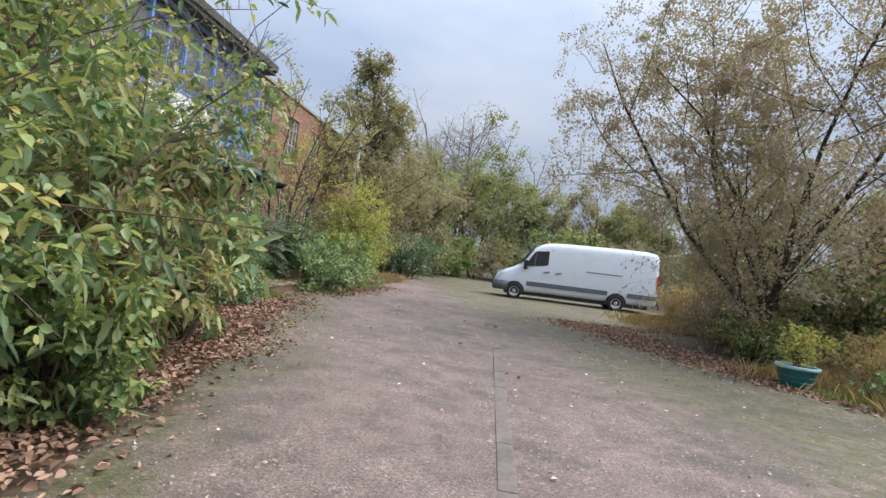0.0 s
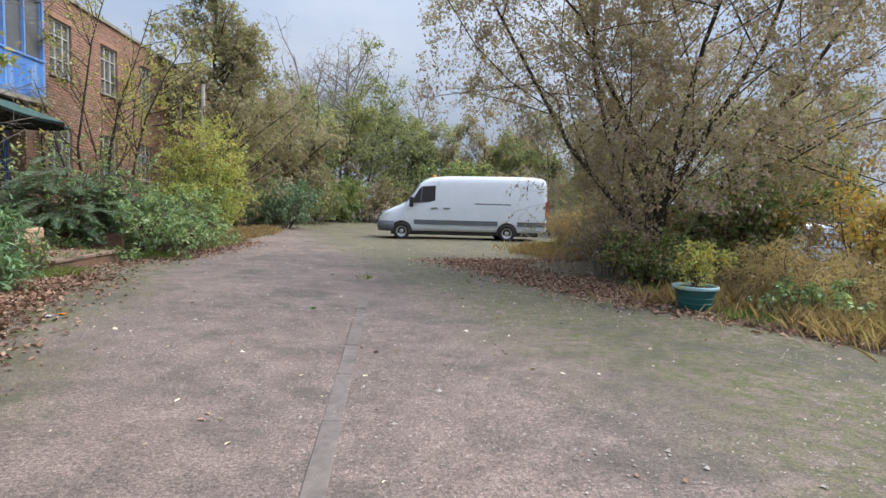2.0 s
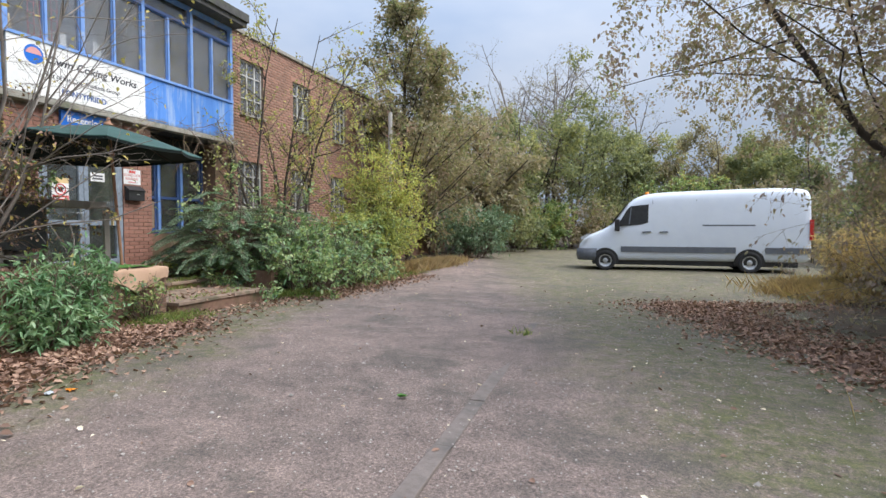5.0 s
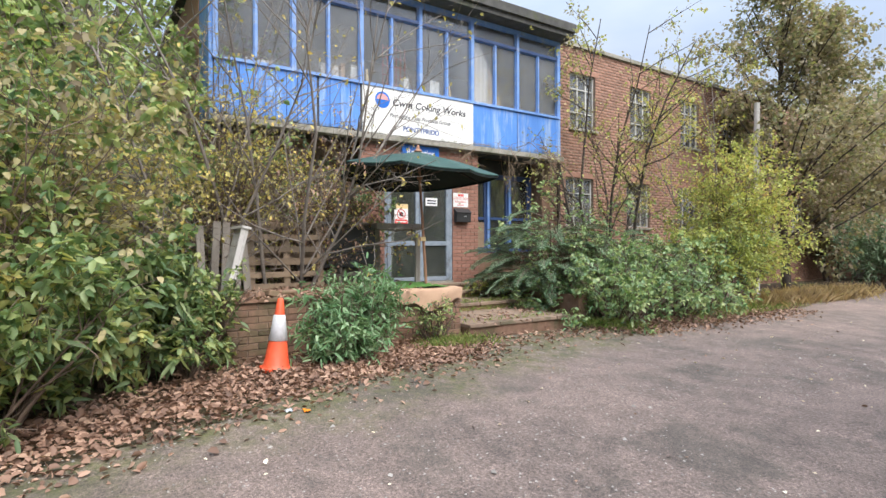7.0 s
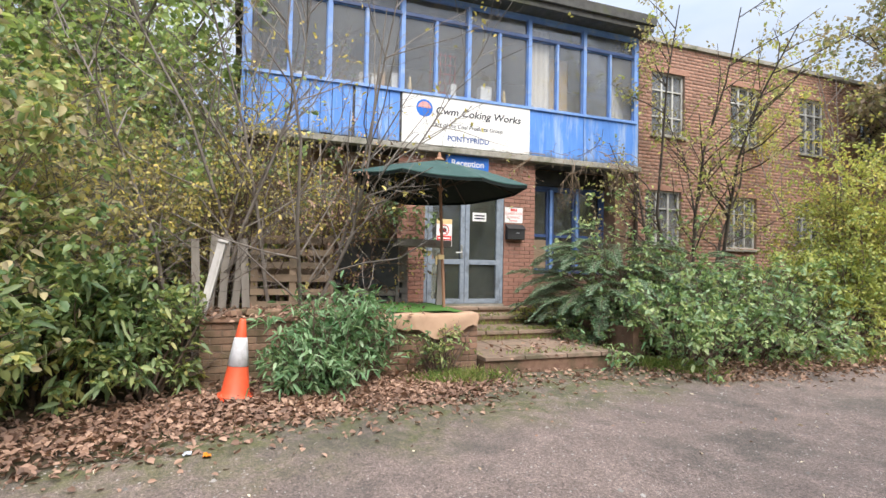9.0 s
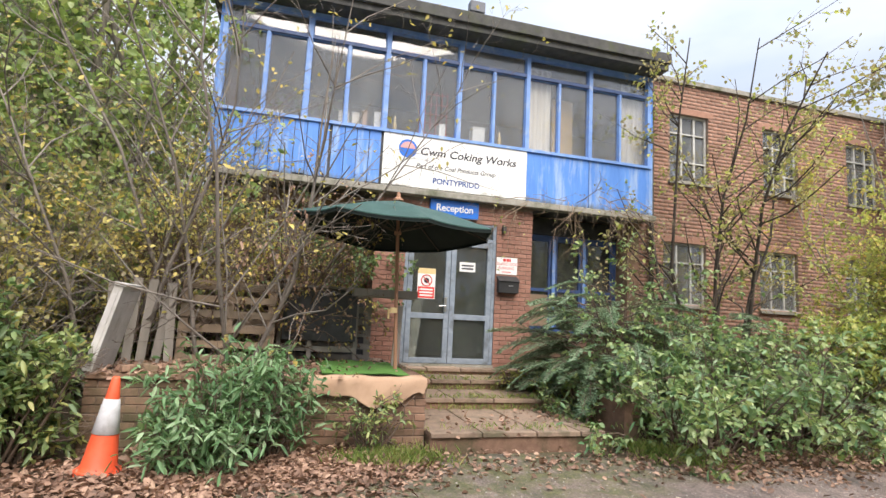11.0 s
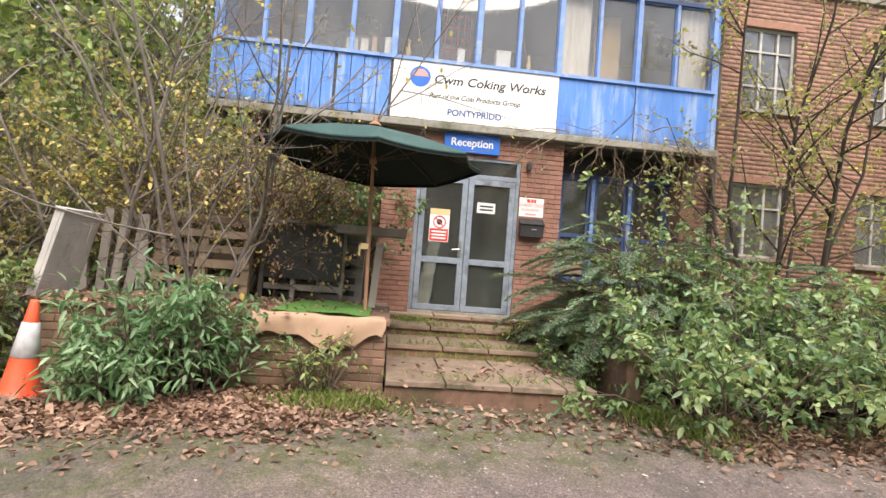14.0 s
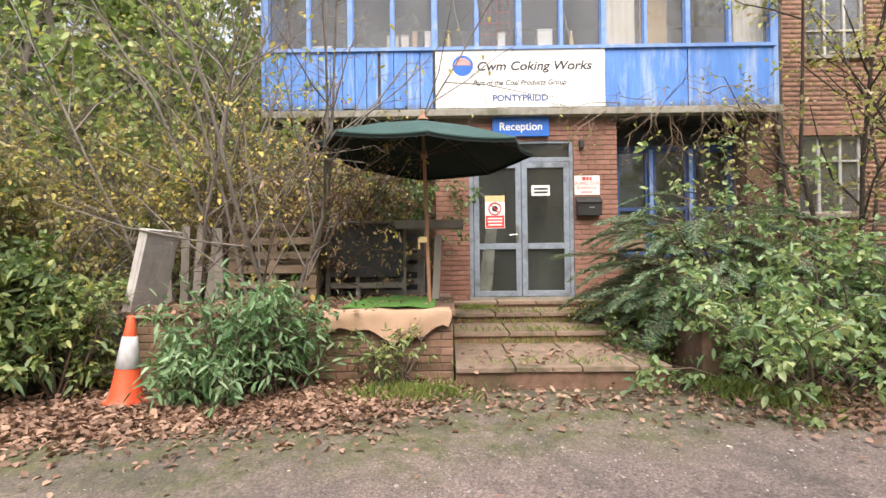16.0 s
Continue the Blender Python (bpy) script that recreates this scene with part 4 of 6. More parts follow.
def build_signs():
    t = thing("name_board", (XF, 11.66, 3.58), "large white name board with black and blue lettering", "sign")
    part("board", Geo().box((XF - 0.029, 10.40, 3.585), (XF + 0.014, 12.945, 4.475)), M_NAME_BOARD, t, bevel=0.004)
    x = XF + 0.0145
    part("emblem", disc(Geo(), x, x + 0.002, 10.81, 4.225, 0.155), M_SIGN_BLUE, t, "blue and red disc")
    part("emblem_peak", disc(Geo(), x + 0.0025, x + 0.0045, 10.81, 4.215, 0.125, 24, 0.12, math.pi - 0.12), M_SIGN_PINK, t)
    lettering("Cwm Coking Works", 0.185, 11.875, 4.15, x, M_INK, t, 0.22, 0.003, 1.1)
    lettering("Part of the Coal Products Group", 0.107, 11.66, 3.925, x, M_INK, t, 0.25, 0.001, 0.98)
    lettering("PONTYPRIDD", 0.135, 11.67, 3.685, x, M_INK_BLUE, t, 0.0, 0.003, 1.0)
    t = thing("reception_sign", (XP, 11.68, 3.15), "blue sign with white lettering over the door", "sign")
    part("board", Geo().box((XP, 11.25, 3.155), (XP + 0.06, 12.10, 3.44)), M_SIGN_BLUE, t, bevel=0.006)
    lettering("Reception", 0.165, 11.675, 3.25, XP + 0.0605, M_SIGN_WHITE, t, 0, 0.003, 0.97)
    t = thing("warning_sign", (XP, 12.66, 2.27), "white warning sign with red lettering on brick", "sign")
    part("board", Geo().box((XP, 12.48, 2.27), (XP + 0.008, 12.86, 2.56)), M_SIGN_WHITE, t)
    x = XP + 0.0085
    part("heading", Geo().box((x, 12.60, 2.49), (x + .002, 12.65, 2.54)).box((x, 12.66, 2.49), (x + .002, 12.70, 2.54)).box((x, 12.71, 2.49), (x + .002, 12.74, 2.54)), M_SIGN_RED, t)
    lettering("GUARD DOG", 0.072, 12.67, 2.425, x, M_SIGN_PINK, t, 0, 0.001, 0.93)
    lettering("RUNNING", 0.066, 12.66, 2.355, x, M_SIGN_PINK, t, 0, 0.001, 0.95)
    bars(1, x, 12.58, 12.75, 2.285, 2.335, M_SIGN_PINK, t, 2)
    # notices on the door glass
    xg = XP - 0.05
    t = thing("door_notice", (xg, 11.28, 1.78), "yellow white and red prohibition notice on the door", "notice")
    part("sheet", Geo().box((xg, 11.13, 1.78), (xg + .004, 11.43, 2.28)), M_SIGN_WHITE, t)
    x = xg + .0045
    part("band_top", Geo().box((x, 11.13, 2.19), (x + .002, 11.43, 2.28)), M_SIGN_YELLOW, t)
    part("band_bottom", Geo().box((x, 11.14, 1.79), (x + .002, 11.42, 1.975)), M_SIGN_RED, t)
    ring = [(11.28 + r * math.cos(a), 2.08 + r * math.sin(a)) for r in (0.09,) for a in [2 * math.pi * k / 24 for k in range(24)]]
    g = Geo().tube([(x + .003, *p) for p in ring + ring[:1]], [0.009] * 25, 5)
    g.tube([(x + .003, 11.225, 2.135), (x + .003, 11.335, 2.025)], [0.008] * 2, 5)
    part("ring", g, M_SIGN_RED, t)
    part("symbol", disc(Geo(), x, x + .003, 11.28, 2.08, 0.045, 12), M_INK, t)
    bars(3, x + .003, 11.16, 11.40, 1.81, 1.955, M_SIGN_WHITE, t, 5)
    t = thing("white_notice", (xg, 11.98, 2.28), "small white paper notice on the door glass", "notice")
    part("sheet", Geo().box((xg, 11.84, 2.27), (xg + .003, 12.12, 2.43)), M_SIGN_WHITE, t)
    bars(2, xg + .0035, 11.87, 12.09, 2.295, 2.40, M_INK, t, 6)


build_signs()


def build_letterbox():
    t = thing("letterbox", (XP, 12.68, 1.95), "black wall-mounted letterbox beside the door", "letterbox")
    part("body", Geo().slab([(XP, 1.95), (XP + 0.11, 1.95), (XP + 0.12, 2.14), (XP, 2.22)], 12.50, 12.86, "y"), M_BLACK, t, bevel=0.006)
    part("lid", Geo().slab([(XP, 2.222), (XP + 0.13, 2.135), (XP + 0.135, 2.15), (XP, 2.245)], 12.49, 12.87, "y"), M_BLACK, t, bevel=0.003)
    bars(1, XP + 0.116, 12.66, 12.76, 2.06, 2.085, M_STEEL, t, 3)
    t = thing("wall_lamp", (XP, 12.585, 2.97), "small black wall lamp above the warning sign", "lamp")
    part("body", Geo().box((XP, 12.55, 2.97), (XP + 0.07, 12.62, 3.09)), M_BLACK, t, bevel=0.01)
    part("bracket", Geo().box((XP, 12.57, 3.09), (XP + 0.03, 12.60, 3.12)), M_BLACK, t)
    t = thing("drainpipe", (-8.06, 15.66, 3.4), "dark drainpipe tangled with dead creeper at the corner", "drainpipe")
    part("pipe", Geo().tube([(-8.07, 15.66, 0.4), (-8.07, 15.66, 6.25)], [.045, .045], 10), M_BARK, t, smooth=True)
    for z in (1.2, 2.6, 3.9, 5.2):
        part("bracket", Geo().lathe([(.048, 0), (.058, .005), (.058, .04), (.048, .045)], (-8.07, 15.66, z), 12), M_BARK, t)
    t = thing("floodlight", (-7.9, 11.9, 6.6), "small floodlight on a post on the roof edge", "floodlight")
    part("post", Geo().tube([(-7.9, 11.9, 6.35), (-7.9, 11.9, 6.85)], [0.025, 0.025], 8), M_TRIM, t)
    part("housing", Geo().box((-7.98, 11.76, 6.85), (-7.82, 12.04, 7.05)), M_TRIM, t, bevel=0.015)


build_letterbox()


# ---- what stands behind the bay windows ----
def build_interior():
    def cloth(y0, y1, z0, z1, x, mat, label, name="curtain"):
        n = max(8, int((y1 - y0) / 0.03))
        ys = np.linspace(y0, y1, n + 1)
        xs = x + 0.018 * np.sin(np.arange(n + 1) * 1.7)
        g = Geo()
        g.add([(a, b, z0) for a, b in zip(xs, ys)] + [(a, b, z1) for a, b in zip(xs, ys)] + [(a - .006, b, z0) for a, b in zip(xs, ys)] + [(a - .006, b, z1) for a, b in zip(xs, ys)],
              [(k, k + 1, n + 2 + k, n + 1 + k) for k in range(n)] + [(2 * n + 3 + k, 2 * n + 2 + k, 3 * n + 3 + k, 3 * n + 4 + k) for k in range(n)])
        tagged(part(name, g, mat, None, smooth=True), label, "curtain")
    cloth(12.98, 13.45, 3.81, 6.1, XF - 0.15, M_CURTAIN, "stained pale curtain behind the window")
    cloth(14.95, 15.4, 3.81, 6.1, XF - 0.15, M_CURTAIN, "stained pale curtain behind the window")
    tagged(part("board", Geo().box((XF - 0.45, 13.62, 3.81), (XF - 0.4, 14.05, 5.7), Matrix.Identity(4)), M_OCHRE, None), "ochre board standing behind the window", "board")
    tagged(part("stick", Geo().tube([(XF - 0.35, 12.75, 3.81), (XF - 0.3, 12.3, 5.5)], [.02, .018], 6), M_WOOD, None), "pale stick leaning behind the window", "stick")
    t = thing("grille", (XF - 0.5, 11.3, 3.81), "rusty red wire grille standing behind the window", "grille")
    g = Geo()
    for k in range(6):
        g.tube([(XF - .5, 11.08 + .1 * k, 3.81), (XF - .5, 11.08 + .1 * k, 5.5)], [.006] * 2, 4)
    for k in range(9):
        g.tube([(XF - .5, 11.06, 4.0 + .18 * k), (XF - .5, 11.6, 4.0 + .18 * k)], [.006] * 2, 4)
    part("bars", g, M_SIGN_RED, t)
    t = thing("sill_box", (XF - 0.3, 8.6, 3.81), "white cardboard boxes stacked behind the window", "box")
    part("carton", Geo().box((XF - .45, 8.35, 3.81), (XF - .15, 8.8, 4.62)), M_SIGN_WHITE, t, bevel=0.01)

    rng = random.Random(31)
    y = 9.3
    while y < 12.8:
        w, h, d = rng.uniform(.07, .26), rng.uniform(.08, .36), rng.uniform(.1, .2)
        x = XF - .14 - d
        kind = rng.choice(("carton", "carton", "bottle", "papers"))
        if kind == "bottle":
            r = rng.uniform(.035, .05)
            g = Geo().lathe([(0, 0), (r, .004), (r, h * .6), (r * .45, h * .8), (r * .45, h), (0, h)], (x + d / 2, y + r, Z_SILL + .0), 12)
            ob, lab, cat = part("bottle", g, rng.choice((M_SIGN_YELLOW, M_SIGN_WHITE, M_LAMP_CLEAR)), None, smooth=True), "dusty bottle standing on the window shelf", "bottle"
            w = 2 * r
        elif kind == "papers":
            g = Geo().box((x, y, Z_SILL), (x + d, y + w, Z_SILL + .05)).box((x + .02, y + .01, Z_SILL + .052), (x + d - .01, y + w - .02, Z_SILL + .085))
            ob, lab, cat = part("paper_stack", g, M_CURTAIN, None, bevel=.004), "stack of yellowed papers on the window shelf", "papers"
        else:
            g = Geo().box((x, y, Z_SILL), (x + d, y + w, Z_SILL + h * .92)).box((x - .004, y - .004, Z_SILL + h * .92 + .002), (x + d + .004, y + w + .004, Z_SILL + h))
            ob, lab, cat = part("carton", g, rng.choice((M_CARD, M_SIGN_WHITE, M_CURTAIN)), None, bevel=.006), "small dusty carton on the window shelf", "box"
        tagged(ob, lab, cat, "clutter on the window shelf")
        y += w + rng.uniform(.03, .3)
    shelf = part("window_shelf", Geo().box((XF - .42, 7.9, Z_SILL - .05), (XF - .125, 15.4, Z_SILL - .004)), M_PLASTER)
    tagged(shelf, "dusty inner window shelf", "", "", "structure")


build_interior()


# ---- things on the terrace ----
def build_parasol():
    base, top = Vector((-5.55, 10.36, 0.84)), Vector((-5.68, 10.30, 2.88))
    t = thing("parasol", base, "dark green canvas parasol on a brown wooden pole", "parasol")
    ax = (top - base).normalized()
    part("pole", Geo().tube([base, base.lerp(top, .5), top], [.021, .021, .019], 10), M_POLE, t)
    n, R = 8, 1.2
    rim, mid = [], []
    hub = top - ax * 0.02
    for k in range(n):
        a = 2 * math.pi * (k + 0.1) / n
        d = Vector((math.cos(a), math.sin(a), 0))
        fall = 0.36 + 0.06 * math.cos(2 * a) - 0.03 * math.cos(a) + 0.05 * math.sin(a)
        rim.append(hub + d * R + Vector((0, 0, -fall)))
        mid.append(hub + d * R * 0.52 + Vector((0, 0, -fall * 0.45)))
    S = 6
    # a second layer just below carries the underside's shade as dark colour
    for cloth, layer, mat in (("canopy_panel", 0.0, M_CANOPY), ("shaded_underside", -0.012, M_CANOPY_SHADE)):
        for k in range(n):
            p, q = rim[k], rim[(k + 1) % n]
            pm, qm = mid[k], mid[(k + 1) % n]
            vs, fs, b = [], [], 0
            for row in range(4):
                for c in range(S + 1):
                    u = c / S
                    sag = 4 * u * (1 - u)
                    if row == 0:
                        v = hub.copy()
                    elif row == 1:
                        v = pm.lerp(qm, u) + Vector((0, 0, -0.012 * sag))
                    elif row == 2:
                        v = p.lerp(q, u) + (hub - p.lerp(q, u)) * 0.03 * sag + Vector((0, 0, -0.03 * sag))
                    else:
                        v = p.lerp(q, u) + (hub - p.lerp(q, u)) * 0.03 * sag + Vector((0, 0, -0.03 * sag - 0.035))
                    vs.append(tuple(v + Vector((0, 0, layer))))
            for row in range(3):
                for c in range(S):
                    i = b + row * (S + 1) + c
                    fs.append((i, i + 1, i + S + 2, i + S + 1))
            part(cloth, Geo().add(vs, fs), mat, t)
    for k in range(n):
        part("rib", Geo().tube([hub - Vector((0, 0, .03)), mid[k] - Vector((0, 0, .03)), rim[k] - Vector((0, 0, .03))], [.011, .010, .008], 5), M_BARK, t)
        part("strut", Geo().tube([base.lerp(top, .80), mid[k] - Vector((0, 0, .03))], [.009, .009], 5), M_BARK, t)
    part("collar", Geo().tube([base.lerp(top, .785), base.lerp(top, .815)], [.04, .04], 10), M_POLE, t)
    part("finial", Geo().lathe([(0, 0.09), (.018, .08), (.024, .05), (.03, .02), (.06, .0), (.065, -.02), (0, -.03)], top, 12), M_POLE, t)
    part("crank", Geo().box((-5.60, 10.26, 1.52), (-5.53, 10.34, 1.58)).box((-5.60, 10.24, 1.45), (-5.57, 10.26, 1.56)), M_SIGN_YELLOW, t, "brass-coloured peg on a cord")


build_parasol()


def build_cone():
    at = (-4.39, 7.81, 0.15)
    t = thing("traffic_cone", at, "orange traffic cone with a grey reflective sleeve", "traffic cone")
    def radius(z):
        return 0.132 - (0.132 - 0.03) * (z - 0.04) / 0.70
    part("foot", Geo().slab([(at[0] + .158 * math.cos(a) * s, at[1] + .158 * math.sin(a) * s) for a, s in [(2 * math.pi * k / 16, 1.0 + .12 * abs(math.sin(4 * math.pi * k / 16))) for k in range(16)]], at[2] - 0.01, at[2] + 0.04), M_ORANGE, t, bevel=0.008)
    part("body", Geo().lathe([(.15, .04), (radius(.07), .07), (radius(.3), .3), (radius(.6), .6), (radius(.735), .735), (.024, .75), (.012, .748), (.012, .70)], at, 28), M_ORANGE, t, smooth=True)
    part("sleeve", Geo().lathe([(radius(.31) + .001, .31), (radius(.31) + .005, .312), (radius(.575) + .005, .575), (radius(.575) + .001, .578)], at, 28), M_SLEEVE, t, "grey reflective sleeve", smooth=True)
    t.rotation_euler = (radians(-4), 0, 0)


build_cone()


def pallet(name, m, label, w=1.05, h=0.95, slats=6, mat=None):
    """A standing pallet in its own plane: y across, z up; placed by m."""
    t = thing(name, m.translation, label, "pallet")
    rng = random.Random(len(name) + int(w * 100))
    mat = mat or M_WOOD
    for k in range(slats):
        z = k * (h - 0.09) / (slats - 1)
        part("slat", Geo().box((0.05, 0, z), (0.068, w, z + 0.085 + rng.uniform(-.01, .01)), m), mat, t)
    for k in range(3):
        y = k * (w - 0.09) / 2
        part("block_board", Geo().box((-0.05, y, 0), (0.05, y + 0.09, h), m), mat, t)
    for k in range(3):
        z = k * (h - 0.1) / 2
        part("back_slat", Geo().box((-0.07, 0, z), (-0.051, w, z + 0.095), m), mat, t)
    return t


def build_terrace_things():
    pallet("pallet", pose(-6.2, 7.95, 0.84, 0, -6, 0), "weathered wooden pallet stood on edge under brambles")
    pallet("pallet", pose(-6.95, 9.1, 0.84, 0, -4, -4), "grey pallet stood behind the shelter", 1.15, 0.9, 6, M_WOOD_GREY)
    # upright stakes
    rng = random.Random(5)
    for k in range(5):
        y = 7.35 + k * 0.14
        g = Geo().box((-0.02, -0.045, 0), (0.02, 0.045, rng.uniform(0.75, 0.95)), pose(-6.0 + rng.uniform(-.05, .05), y, 0.83, rng.uniform(-10, 6), rng.uniform(-8, 2), rng.uniform(-20, 20)))
        tagged(part("fence_stake", g, M_WOOD_GREY, None), "grey upright wooden stake on the terrace", "stake", "fence stakes")
    # shelter of dark sheet and boards
    t = thing("shelter", (-6.7, 9.6, 0.84), "low shelter of dark sheet and old boards", "shelter")
    part("front_sheet", Geo().box((-6.55, 9.08, 1.12), (-6.53, 10.0, 1.78)), M_DARK, t, "dark stained sheet")
    part("roof_board", Geo().box((-7.3, 8.95, 1.79), (-6.45, 10.05, 1.82)), M_WOOD_GREY, t)
    part("top_board", Geo().box((-6.75, 9.92, 1.70), (-6.3, 10.75, 1.80), pose(0, 0, 0.01)), M_WOOD_GREY, t, bevel=0.006)
    for y in (9.02, 9.4, 9.98):
        part("leg", Geo().box((-6.62, y, 0.83), (-6.56, y + 0.05, 1.79)), M_WOOD_GREY, t)
    part("rail", Geo().box((-6.6, 9.08, 0.98), (-6.57, 10.0, 1.05)), M_WOOD_GREY, t)
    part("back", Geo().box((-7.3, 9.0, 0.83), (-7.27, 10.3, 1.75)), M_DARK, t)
    g = Geo().box((-0.02, -0.05, 0), (0.02, 0.03, 0.78), pose(-5.9, 10.42, 0.83, -3, -4, 0))
    tagged(part("board", g, M_WOOD_GREY, None), "narrow grey board standing by the parasol", "board")
    # white panel leaning on the wall end
    t = thing("leaning_panel", (-5.3, 7.5, 0.85), "pale grey metal panel leaning at the wall end", "panel")
    m = pose(-4.97, 7.5, 0.855, -13, 0, 0)
    part("face", Geo().box((-0.62, -0.03, 0), (0, 0, 0.80), m), M_PANEL, t, bevel=0.006)
    part("flange", Geo().box((-0.03, -0.08, 0.0), (0, -0.03, 0.80), m), M_PANEL, t)
    part("top_edge", Geo().box((-0.64, -0.08, 0.80), (0.02, 0.02, 0.825), m), M_PANEL, t)
    # mat of artificial grass and a sagging sheet of cardboard over the edge
    def sheet(name, label, cat, mat, x0, x1, y0, y1, z, hang, thick, seed):
        rng = np.random.default_rng(seed)
        us = np.linspace(0, 1, 15)
        ys = np.linspace(y0, y1, 22)
        top, Lx = [], x1 - x0
        for y in ys:
            e = hang * (1 + 0.25 * math.sin(y * 7) + 0.1 * math.sin(y * 19))
            row = []
            for u in us:
                s = u * (Lx + e)
                dz = 0.012 * math.sin(y * 9 + u * 5) + 0.006 * math.sin(y * 23)
                if s <= Lx:
                    row.append((x0 + s, y, z + dz * 0.7))
                else:
                    o = s - Lx
                    row.append((x1 + 0.05 * (1 - math.exp(-o / .05)) + dz, y + 0.02 * math.sin(o * 20), z - max(0, o - 0.03) * 0.95 + dz * .3))
            top.append(row)
        m, n = len(us), len(ys)
        v = [p for r in top for p in r] + [(p[0] - (thick if p[2] < z - .03 else 0), p[1], p[2] - thick) for r in top for p in r]
        f = [(j * m + i, j * m + i + 1, (j + 1) * m + i + 1, (j + 1) * m + i) for j in range(n - 1) for i in range(m - 1)]
        f += [tuple(m * n + q for q in reversed(c)) for c in f]
        tagged(part(name, Geo().add(v, f), mat, None, smooth=True), label, cat)
    sheet("grass_mat", "bright green artificial grass mat on the terrace", "mat", M_TURF, -6.45, -5.03, 9.52, 10.42, 0.885, 0.0, 0.012, 1)
    sheet("cardboard", "damp brown cardboard sheet hanging over the wall", "cardboard", M_CARD, -5.16, -4.97, 9.36, 10.57, 0.868, 0.27, 0.006, 2)
    # rubble under the panel
    rng = random.Random(9)
    for k in range(9):
        x, y = -5.12 + rng.uniform(-.1, .1), 7.72 + rng.uniform(0, 0.5)
        s = rng.uniform(.05, .11)
        g = Geo().box((-s, -s * .7, 0), (s, s * .7, s * .8), pose(x, y, 0.85, rng.uniform(-15, 15), rng.uniform(-15, 15), rng.uniform(0, 90)))
        tagged(part("rubble_block", g, M_BRICK_OLD, None, bevel=0.012), "broken brick lying on the wall top", "rubble", "rubble")
    # crumpled sheet of corrugated metal in the hedge
    xs = np.linspace(0, 0.42, 22)
    g = Geo()
    top = [(0.012 * math.sin(u * 60), u, 0) for u in xs]
    m = pose(-4.0, 5.85, 0.32, 38, -12, 20)
    v = [tuple(m @ Vector((a + o, b, c + h))) for o in (0, -0.004) for h in (0, 0.75) for a, b, c in top]
    n = len(xs)
    f = [(k, k + 1, n + k + 1, n + k) for k in range(n - 1)] + [(2 * n + k + 1, 2 * n + k, 3 * n + k, 3 * n + k + 1) for k in range(n - 1)]
    tagged(part("corrugated_sheet", Geo().add(v, f), M_PANEL, None, smooth=True), "dented grey corrugated sheet lying in the hedge", "metal sheet")


build_terrace_things()


